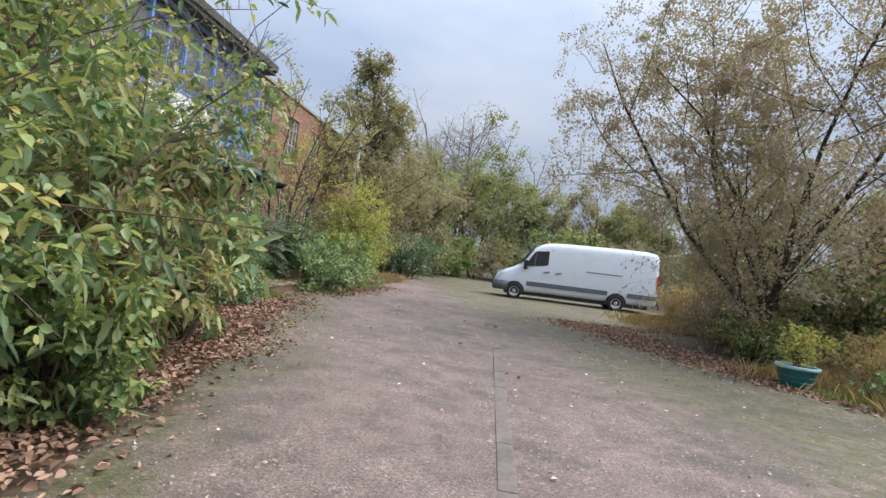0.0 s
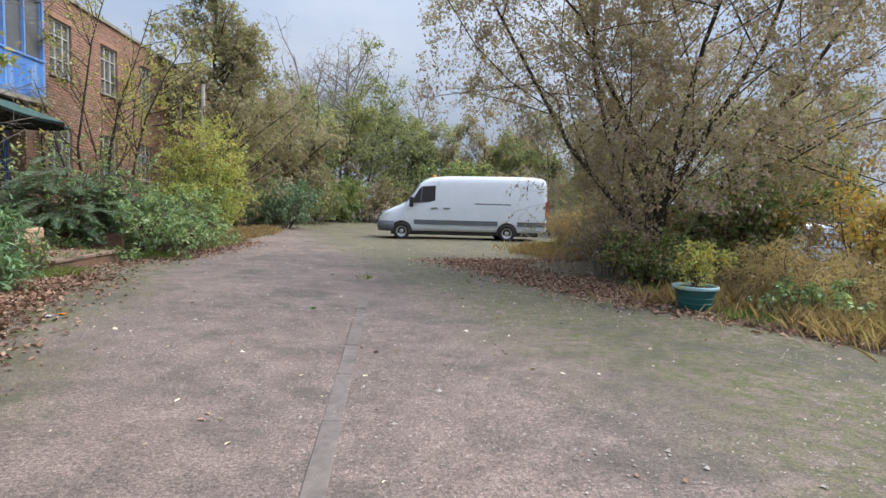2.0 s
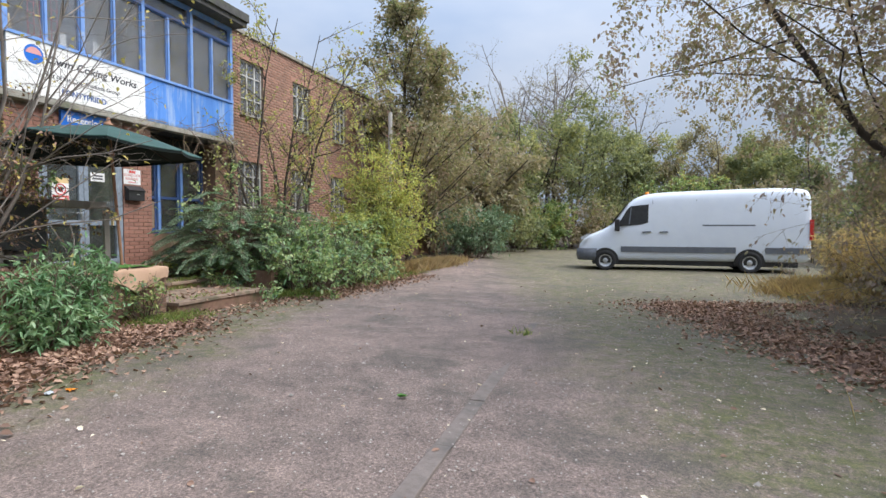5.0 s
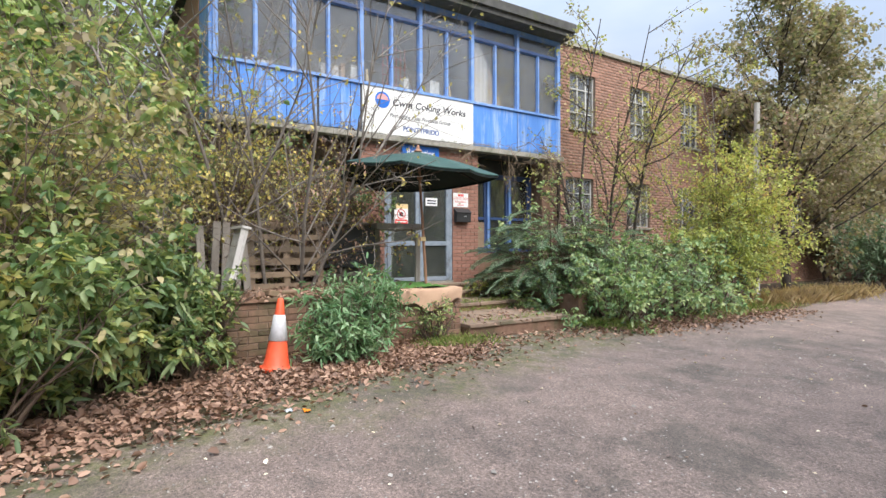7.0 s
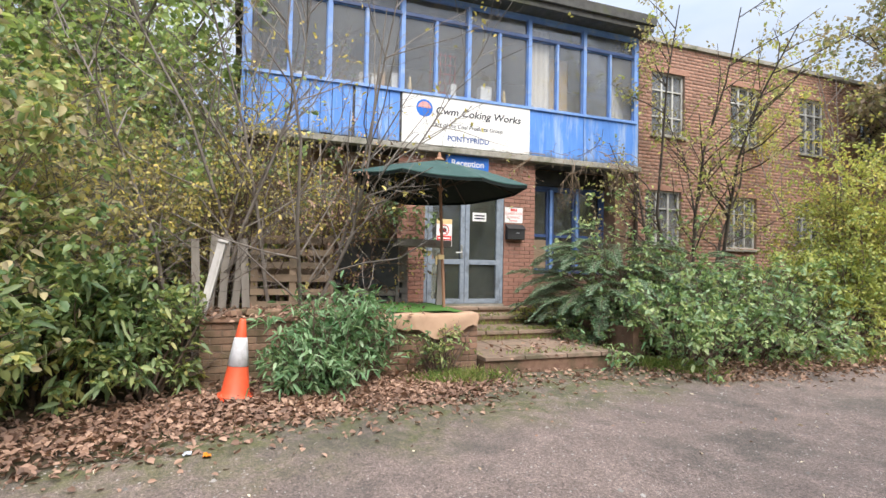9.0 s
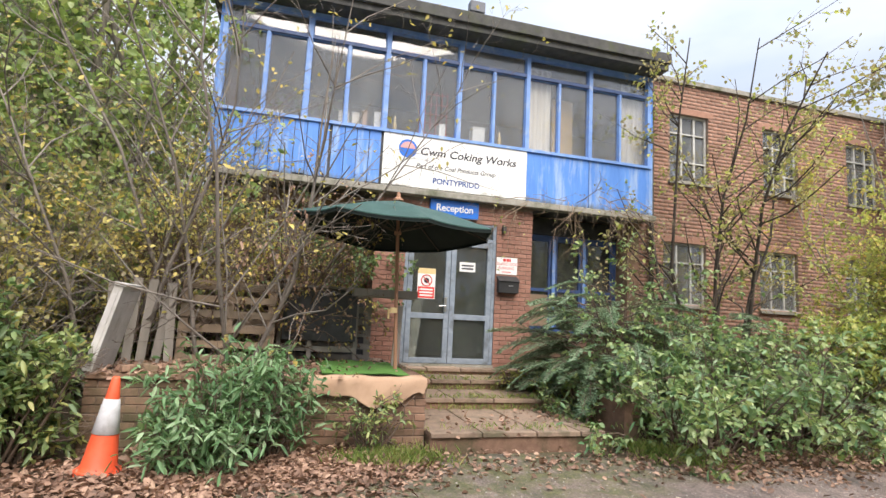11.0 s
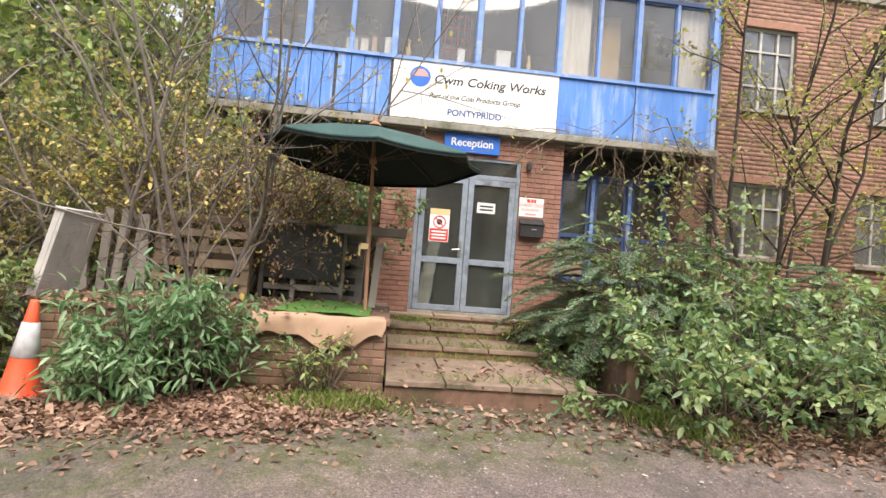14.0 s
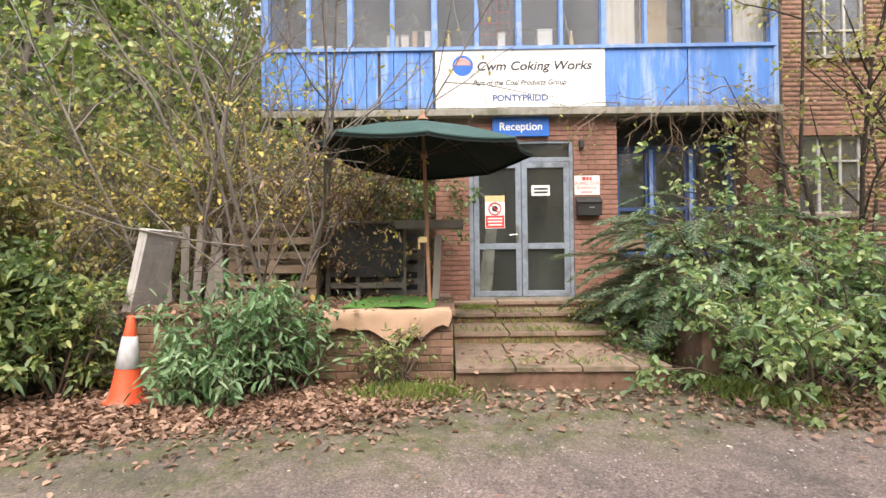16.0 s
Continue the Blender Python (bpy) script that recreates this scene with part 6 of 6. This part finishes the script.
# evergreens and brambles before the main wall
def frond_bush(at, label, seed, fronds, height, spread, reach, leaf_mat):
    """A spreading evergreen: arching flat fronds set with short side sprays of small narrow leaves."""
    at = (at[0], at[1], soil_at(at[0]))
    t = thing("evergreen_bush", at, label, "bush")
    pl = Plant(seed)
    rng = pl.rng
    base, way = [], []
    for _ in range(fronds):
        a = rng.uniform(0, 2 * math.pi)
        s = math.sqrt(rng.uniform(0, 1))
        p = np.array([at[0] + math.cos(a) * s * spread * .55, at[1] + math.sin(a) * s * spread * .55, at[2] + height * rng.uniform(.1, .92) * (1 - .5 * s)])
        d = unit(np.array([math.cos(a), math.sin(a), rng.uniform(.15, .8)]))
        n, L = 12, reach * rng.uniform(.6, 1.15)
        pts = [p]
        for k in range(n):
            d = unit(d + np.array([0, 0, -.085]) + rng.normal(size=3) * .03)
            pts.append(pts[-1] + d * L / n)
        pts = np.array(pts)
        pl.limbs.append((pts, np.linspace(.009, .002, n + 1), 0))
        side = unit(np.cross(d, np.array([0, 0, 1.0]) + rng.normal(size=3) * .2))
        for k in range(2, n):
            along = unit(pts[k + 1] - pts[k]) if k < n else d
            for sg in (-1, 1):
                for h in (0, .5):
                    q = pts[k] + (pts[k + 1] - pts[k]) * h
                    e = unit(along * .8 + side * sg + rng.normal(size=3) * .08 + np.array([0, 0, .08]))
                    l = L * .24 * (1.12 - k / n) * rng.uniform(.7, 1.2)
                    pl.limbs.append((np.array([q, q + e * l * .5, q + e * l + np.array([0, 0, -.1 * l])]), np.array([.003, .0025, .0015]), 1))
                    m = 7
                    u = np.linspace(.1, 1, m)[:, None]
                    across = unit(np.cross(e, np.cross(side, along)))
                    for s2 in (-1, 1):
                        base.append(q + e * l * u)
                        way.append(np.repeat((e * .9 + across * s2)[None], m, 0) + rng.normal(size=(m, 3)) * .12)
    base, way = np.concatenate(base), np.concatenate(way)
    mass("stem_tangle", *pl.wood(0, 0, 4), M_TWIG, t)["kind"] = "stuff"
    mass("twig_tangle", *pl.wood(1, 1, 3), M_TWIG, t)["kind"] = "stuff"
    m = len(base)
    mass("foliage", *leaf_arrays(rng, base, way, rng.uniform(.028, .05, m), rng.uniform(.009, .015, m)), leaf_mat, t)["kind"] = "stuff"


frond_bush((-6.4, 13.6), "wide dark evergreen bush with feathery arching sprays", 51, 230, 2.25, 1.3, 1.05, L_EVER)
frond_bush((-6.0, 15.1), "wide dark evergreen bush with feathery arching sprays", 52, 160, 1.8, 1.5, 1.0, L_EVER)
frond_bush((-5.6, 16.2), "low dark evergreen bush with feathery arching sprays", 59, 110, 1.45, 1.3, .9, L_EVER)
shrub("bramble_bush", (-4.9, 13.9), "sprawling bramble with broad green leaves", "bush", 53, 44, 1.35, 1.3, L_BRIGHT, 2600, (.07, .12), (.045, .075), kids=(6, 4), hang=.3, rise_up=(-.06, -.06, -.05), foot=.5, clump=.4, second=(L_SILVER, 700, (.08, .14), (.03, .045)))
shrub("bramble_bush", (-5.0, 15.2), "sprawling bramble with broad green leaves", "bush", 60, 36, 1.5, 1.2, L_BRIGHT, 2100, (.07, .12), (.045, .075), kids=(6, 4), hang=.3, rise_up=(-.06, -.06, -.05), foot=.5, clump=.45, second=(L_SILVER, 500, (.08, .13), (.03, .045)))
shrub("bramble_bush", (-6.2, 14.2), "bramble climbing through the evergreen", "bush", 54, 30, 2.3, .8, L_BRIGHT, 1600, (.06, .10), (.045, .07), kids=(6, 4), hang=.25, rise_up=(-.02, -.06, -.05), foot=.5, clump=.5)
shrub("lime_bush", (-4.95, 18.2), "bright yellow-green birch bush at the drive edge", "bush", 55, 18, 3.3, .8, L_LIME, 14000, (.05, .085), (.035, .055), kids=(11, 6), bend=.1, hang=.2, clump=.3, second=(L_YELLOW, 2500, (.05, .07), (.03, .045)))
shrub("lime_bush", (-5.0, 16.9), "low yellow-green bush at the drive edge", "bush", 56, 24, 2.0, 1.0, L_LIME, 9000, (.05, .085), (.035, .055), kids=(8, 5), hang=.2, clump=.3, second=(L_BRIGHT, 1250, (.05, .08), (.03, .05)))
tree("alder_sapling", (-6.9, 16.0), "dark many-stemmed young alder before the brick wall", 57, 6, 6.4, L_DULL, 2600, (.05, .08), (.04, .055), kids=(13, 6), lean=.24, trunk=.045, oval=True, ratio=(.2, .34), rises=(.06, .06, 0), bend=.16, second=(L_LIME, 1000, (.06, .1), (.05, .07)))
tree("birch_tree", (-6.5, 19.6), "slender sparse yellow birch before the brick wall", 58, 2, 5.6, L_YELLOW, 1700, (.05, .08), (.035, .05), kids=(12, 5), lean=.2, trunk=.04, bark=M_BARK_GREY, oval=True, clump=.4, second=(L_LIME, 1800, (.05, .08), (.035, .05)))

# the alder beside the pot, with undergrowth
def hangs_over_drive(pts):
    """Twigs that would hang low over the drive."""
    return bool(np.any((pts[:, 0] < 4.2) & (pts[:, 2] < 2.4) | (pts[:, 0] < 2.7) & (pts[:, 2] < 3.3) | (pts[:, 0] < 0.9)))


ALDER_STEMS = [(-.28, -.10, 1), (-.20, .14, 1), (-.08, -.2, 1), (.02, .05, 1), (.12, -.16, 1), (.24, .12, 1), (.36, -.1, 1)]
tree("alder_tree", (6.2, 13.0), "large many-stemmed alder with sparse brown-green leaves", 61, 7, 9.2, L_ALDER, 135000, (.05, .09), (.038, .062), kids=(17, 8, 4), trunk=.085, angle=(40, 85), ratio=(.36, .56), bare=.13, rises=(.05, -.01, -.07, -.09), thin=.26, bend=.2, clear=hangs_over_drive, dirs=ALDER_STEMS, clump=.62, second=(L_FAR_GREEN, 10000, (.05, .085), (.04, .06)))
shrub("dry_bush", (5.0, 12.9), "dry twiggy grey-brown branches hanging low", "bush", 62, 26, 3.2, .7, L_ALDER, 5000, (.05, .08), (.03, .045), kids=(8, 6), hang=.5, rise_up=(.0, -.14, -.18), bend=.2, thick=.012, clump=.5, bark=M_BARK_GREY)
shrub("undergrowth_bush", (7.7, 14.3), "green and brown undergrowth round the alder foot", "bush", 63, 30, 2.8, 1.6, L_DULL, 8000, (.06, .10), (.045, .07), kids=(8, 4), hang=.2, clump=.5, second=(L_BRAMBLE, 2000, (.07, .11), (.05, .07)))
shrub("undergrowth_bush", (7.6, 12.0), "green leafy undergrowth beside the alder", "bush", 64, 26, 2.3, 1.1, L_BRIGHT, 2600, (.08, .13), (.055, .085), kids=(8, 4), hang=.25, clump=.45, second=(L_DULL, 2500, (.06, .1), (.04, .06)))
shrub("yellow_bush", (8.9, 10.2), "yellow and orange autumn bush", "bush", 65, 24, 2.5, 1.4, L_YELLOW, 4200, (.08, .13), (.055, .085), kids=(7, 4), hang=.4, clump=.5, second=(L_RUSSET, 1400, (.07, .11), (.05, .075)))
shrub("undergrowth_bush", (7.0, 16.6), "green and brown undergrowth round the alder foot", "bush", 66, 30, 2.6, 1.4, L_DULL, 8000, (.07, .11), (.05, .07), kids=(8, 4), hang=.2, clump=.5)
shrub("foot_bramble", (5.4, 12.1), "dark low bramble and ivy at the alder foot", "bush", 131, 30, 1.0, .9, L_BRAMBLE, 2100, (.06, .10), (.045, .07), kids=(7, 4), foot=.5, clump=.4, second=(L_DULL, 1600, (.05, .08), (.04, .055)))
shrub("foot_bramble", (6.0, 10.9), "dark low bramble and ivy at the alder foot", "bush", 132, 26, .85, .9, L_BRAMBLE, 1700, (.06, .10), (.045, .07), kids=(7, 4), foot=.5, clump=.4, second=(L_DULL, 1300, (.05, .08), (.04, .055)))
shrub("foot_bramble", (6.0, 8.4), "low green weeds beside the pot", "weeds", 135, 16, .55, .6, L_BRIGHT, 450, (.06, .10), (.035, .055), kids=(4, 3), foot=.6, hang=.3)
shrub("dry_shrub", (6.4, 18.2), "mound of pale dry grass and stalks beside the van", "bush", 133, 60, 1.4, .8, L_DRY, 16000, (.08, .16), (.008, .016), kids=(6, 4), oval=False, foot=.6, second=(L_YELLOW, 2500, (.04, .07), (.02, .035)))
shrub("dry_shrub", (6.6, 15.4), "mound of pale dry grass and stalks beside the alder", "bush", 134, 50, 1.5, 1.0, L_DRY, 12000, (.08, .16), (.008, .016), kids=(6, 4), oval=False, foot=.6, second=(L_DULL, 3500, (.04, .07), (.02, .035)))
shrub("dry_shrub", (7.0, 9.3), "mound of brown dry grass and fern behind the pot", "bush", 136, 50, .95, 1.0, L_DRY, 11000, (.07, .14), (.008, .016), kids=(6, 4), oval=False, foot=.8)
shrub("potted_shrub", (4.78, 8.95, .33), "small yellow-green shrub growing in the pot", "shrub", 67, 14, .72, .26, L_LIME, 420, (.06, .095), (.025, .04), kids=(4, 3), hang=.1, foot=.25, thick=.008, second=(L_YELLOW, 260, (.05, .08), (.02, .035)))

# woods at the far end of the drive
tree("tall_alder", (-6.6, 23.8), "tall cone-shaped alder at the end of the building", 69, 1, 10.4, L_FAR, 26000, (.09, .15), (.07, .11), kids=(50, 9, 3), lean=.1, trunk=.14, bare=.1, ratio=(.32, .44), thin=.25, cone=True, rises=(.05, .05, 0, 0), bend=.06, clump=.45, second=(L_FAR_GREEN, 9000, (.09, .15), (.07, .11)))
far = [(-7.4, 29, 6.5, 0), (-6.0, 31.5, 7.0, 0), (-10.5, 38, 9.0, 0), (-5.2, 38, 9.0, 1), (-2.2, 43, 13.0, 1), (1.0, 46, 8.5, 1), (4.0, 48, 8.5, 1), (8.0, 46, 8.5, 0),
       (12.0, 42, 8.5, 1), (15, 34, 8.0, 0), (18, 27, 8.0, 0), (11.5, 29, 6.0, 1), (20, 18, 8.0, 0), (-13, 46, 12, 1), (-4.6, 43, 8.5, 0), (-0.4, 49, 10.5, 1), (6.5, 50, 8.5, 0), (10.5, 48, 9, 0), (14.5, 45, 9, 1), (22, 30, 9, 0), (16.5, 22.5, 7, 1), (-8.5, 45, 9.5, 0)]
for k, (x, y, h, c) in enumerate(far):
    tree("woodland_tree", (x, y), "autumn tree, brown and olive leaves, in the far wood" if not c else "green-leaved tree in the far wood", 70 + k, 2 + k % 2, h, (L_FAR, L_FAR_GREEN)[c], 11000, (.15, .25), (.11, .18),
         kids=(15, 6, 3), lean=.16, trunk=.11, bare=.08, ratio=(.26, .42), thin=.3, bend=.14, clump=.5, group="woodland trees")
for k, (x, y, h) in enumerate(((-6.6, 48, 14.5), (-4.6, 50, 14), (-3.0, 54, 14), (-8, 56, 16), (1.5, 56, 12))):
    tree("bare_tree", (x, y), "tall grey leafless tree in the far wood", 90 + k, 2, h, L_FAR, 900, (.12, .2), (.08, .12), kids=(12, 7, 5), lean=.15, trunk=.2, bark=M_BARK_GREY, group="bare trees")
shrub("willow_bush", (-4.9, 27.0), "grey-green rounded willow bush at the drive edge", "bush", 109, 34, 2.3, 1.8, L_EVER, 8000, (.12, .2), (.035, .055), kids=(7, 5), clump=.4)
thickets = [(-5.0, 33, 2.8), (-4.5, 38, 3.0), (-1.5, 41, 3.0), (2.0, 42, 3.6), (5.5, 40, 4.4), (9.5, 37, 4.2), (12, 33, 2.6), (-7.5, 36, 3.2), (17, 25, 2.6), (19, 21, 2.6), (20.0, 14.5, 2.6), (10.5, 27, 2.2)]
for k, (x, y, h) in enumerate(thickets):
    shrub("thicket", (x, y), "dense bramble thicket at the wood edge", "thicket", 110 + k, 30, h, 2.2, (L_FAR_GREEN, L_BRAMBLE, L_FAR)[k % 3], 6500, (.12, .2), (.09, .15), kids=(7, 5), group="thickets", foot=.6, clump=.4)
# a bare wooden post beside the wall
post = thing("wooden_post", (-6.4, 21.6, soil_at(-6.4)), "pale bare wooden post standing among the birches", "post")
part("pole", Geo().tube([(-6.4, 21.6, soil_at(-6.4) - .2), (-6.4, 21.6, 3.0), (-6.38, 21.6, 5.4)], [.085, .08, .072], 10), M_PANEL, post)


# ---- grass, fallen leaves, stones ----
def grass(name, boxes, n, height, mat, label, seed, level=None):
    rng = np.random.default_rng(seed)
    P = []
    for (x, y, rx, ry), c in boxes:
        m = int(n * c)
        q = rng.normal(size=(m, 2)) * np.array([rx, ry]) * 0.5 + np.array([x, y])
        P.append(q)
    P = np.concatenate(P)
    base = np.stack([P[:, 0], P[:, 1], rise(P[:, 0]) - 0.02 if level is None else level(P[:, 0], P[:, 1]) - 0.005], 1)
    way = rng.normal(size=(len(base), 3)) * np.array([.35, .35, 0]) + np.array([0, 0, 1.0])
    v, f = leaf_arrays(rng, base, way, rng.uniform(*height, len(base)), rng.uniform(.003, .008, len(base)), fold=.1, droop=.25)
    tagged(mass(name, v, f, mat), label, "grass", "", "stuff")


# weeds in the joints of the steps
grass("step_weeds", [((-6.15, 11.8, .12, 1.6), .5), ((-7.0, 11.7, .12, 1.5), .4), ((-4.95, 11.8, .1, 1.6), .12), ((-7.6, 11.0, .2, .3), .25)], 1500, (.05, .16), L_GRASS, "small weeds growing in the step joints", 203, lambda x, y: np.where(x > -6.15, .34, np.where(x > -7.0, .47, .60)))
grass("dry_grass", [((5.4, 17.6, 1.0, 1.2), .3), ((6.4, 19.0, 1.4, 1.0), .25), ((6.6, 9.6, 1.6, .7), .3), ((7.8, 8.6, 1.8, .8), .3), ((6.6, 7.6, 1.0, .8), .2), ((-4.6, 21, .5, 2.5), .15)], 26000, (.2, .55), L_DRY, "long dry straw-coloured grass", 201)
grass("verge_grass", [((-4.4, 17, .4, 2.0), .2), ((5.6, 10.6, .8, .5), .15), ((-4.55, 10.2, .25, .5), .15), ((-6.0, 12.4, .6, .4), .2), ((-6.9, 11.0, .4, .3), .12), ((-4.4, 13.3, .4, .4), .12), ((5.2, 8.4, .4, .4), .1), ((0.0, 11.5, .14, .12), .008), ((-5.9, 12.6, .3, .3), .06), ((-6.8, 10.75, .4, .15), .05), ((-4.7, 13.0, .3, .2), .05)], 8000, (.08, .25), L_GRASS, "short green weeds and grass along the verges", 202)


def litter(name, spots, n, mat, label, seed, size=(.03, .08), lift=0.011, flat=.25, level=None):
    rng = np.random.default_rng(seed)
    B = []
    tot = sum(s[-1] for s in spots)
    for x0, y0, x1, y1, w, share in spots:
        m = int(n * share / tot)
        u = rng.uniform(0, 1, m)
        B.append(np.stack([x0 + (x1 - x0) * u + rng.normal(size=m) * w * .5, y0 + (y1 - y0) * u + rng.normal(size=m) * w * .35], 1))
    B = np.concatenate(B)
    ground = (lambda x: rise(x)) if level is None else (lambda x: 0 * x + level)
    z = ground(B[:, 0]) + 0.016 + np.abs(rng.normal(size=len(B))) * lift
    way = np.concatenate([rng.normal(size=(len(B), 2)), rng.normal(size=(len(B), 1)) * flat], 1)
    L = rng.uniform(*size, len(B))
    v, f = leaf_arrays(rng, np.column_stack([B, z]), way, L, L * rng.uniform(.35, .85, len(B)), True, fold=.3, droop=-.1)
    v[:, 2] = np.maximum(v[:, 2], ground(v[:, 0]) + 0.008)
    tagged(mass(name, v, f, mat), label, "fallen leaves", "", "stuff")


litter("leaf_drift", [(-2.15, 1.2, -3.0, 5.0, .5, 1.6), (-3.0, 5.0, -4.1, 8.0, .8, 3.0), (-4.1, 8.0, -4.5, 10.3, .8, 4.0), (-4.2, 13.0, -4.1, 18.0, .7, 2.0), (-4.4, 10.9, -4.3, 12.8, .6, .25)], 19000, L_LITTER, "drift of damp brown fallen leaves along the verge", 211)
litter("leaf_drift", [(2.3, 15.2, 3.6, 11.4, 1.1, 4), (3.6, 11.4, 4.6, 9.2, .9, 3), (4.7, 9.0, 6.2, 7.0, .7, 2), (2.0, 14.8, 4.5, 15.6, .8, 1.5)], 16000, L_LITTER, "drift of russet fallen leaves below the alder", 212)
litter("terrace_litter", [(-5.3, 7.8, -5.6, 9.5, .7, 2), (-6.2, 7.8, -6.6, 10.2, .9, 1)], 2200, L_LITTER, "brown leaves lying over the terrace", 213, level=0.84)
litter("step_litter", [(-4.9, 10.8, -5.9, 12.8, .6, 1)], 160, L_LITTER, "brown leaves lying on the steps", 214, level=0.345)


def scatter(name, n, mat, label, seed, size):
    rng = np.random.default_rng(seed)
    y = rng.uniform(-1, 22, n)
    u = rng.uniform(0.02, .98, n)
    x = road_edge(y, -1) * (1 - u) + road_edge(y, 1) * u
    way = np.concatenate([rng.normal(size=(n, 2)), rng.normal(size=(n, 1)) * .15], 1)
    L = rng.uniform(*size, n)
    v, f = leaf_arrays(rng, np.column_stack([x, y, rise(x) + .022]), way, L, L * rng.uniform(.4, .75, n), True, fold=.25, droop=-.08)
    v[:, 2] = np.maximum(v[:, 2], rise(v[:, 0]) + 0.016)
    tagged(mass(name, v, f, mat), label, "fallen leaves", "", "stuff")


scatter("scattered_leaves", 520, L_PALE, "pale single leaves scattered over the tarmac", 221, (.02, .055))
scatter("scattered_leaves", 300, L_LITTER, "brown single leaves scattered over the tarmac", 222, (.02, .06))


def pebbles(n, seed):
    rng = np.random.default_rng(seed)
    y = rng.uniform(1.0, 15, n)
    x = rng.uniform(-4.2, 5.0, n)
    ok = (x > road_edge(y, -1)) & (x < road_edge(y, 1))
    x, y = x[ok], y[ok]
    n = len(x)
    s = rng.uniform(.004, .011, n) * (1 + (rng.uniform(size=n) > .985) * 1.2)
    o = np.array([[1, 0, 0], [0, 1, 0], [-1, 0, 0], [0, -1, 0], [0, 0, .7]])
    v = o[None] * s[:, None, None] * rng.uniform(.6, 1.3, (n, 5, 1)) + np.column_stack([x, y, rise(x) + .014])[:, None]
    k = np.arange(n)[:, None] * 5
    f = np.concatenate([k + np.array([[a, b, 4]]) for a, b in ((0, 1), (1, 2), (2, 3), (3, 0))])
    tagged(mass("pebbles", v.reshape(-1, 3), f, M_PEBBLE), "loose grit and pebbles on the tarmac", "pebbles", "", "stuff")


pebbles(16000, 231)


# ---- single bricks of the nearest walls ----
def brick_mesh(w, h, d, material):
    g = Geo()
    c = .004
    vs = [(-d, 0, 0), (-d, w, 0), (-d, w, h), (-d, 0, h), (-c, 0, 0), (-c, w, 0), (-c, w, h), (-c, 0, h), (0, c, c), (0, w - c, c), (0, w - c, h - c), (0, c, h - c)]
    fs = [(8, 9, 10, 11), (4, 5, 9, 8), (5, 6, 10, 9), (6, 7, 11, 10), (7, 4, 8, 11), (0, 1, 5, 4), (1, 2, 6, 5), (2, 3, 7, 6), (3, 0, 4, 7)]
    me = bpy.data.meshes.new("brick")
    me.from_pydata(vs, [], fs)
    me.materials.append(material)
    return me


def lay_bricks(x, runs, material, parent, seed):
    full = brick_mesh(0.215, 0.065, 0.05, material)
    rng = random.Random(seed)
    for s, e, a, b in runs:
        ob = new("brick", full)
        ob.parent = parent
        ob.location = (x + rng.uniform(-.004, .003), s, a)
        ob.scale = (1, (e - s) / 0.215, 1)


lay_bricks(-5.0, courses(7.45, 10.6, 0.05, 0.80, []), M_BRICK_OLD, WALL_TERRACE, 1)
lay_bricks(XP, courses(10.38, 13.13, 0.55, 3.45, [(10.89, 12.47, 0.0, 3.12)]), M_PORCH, bpy.data.objects["wall_porch"], 2)
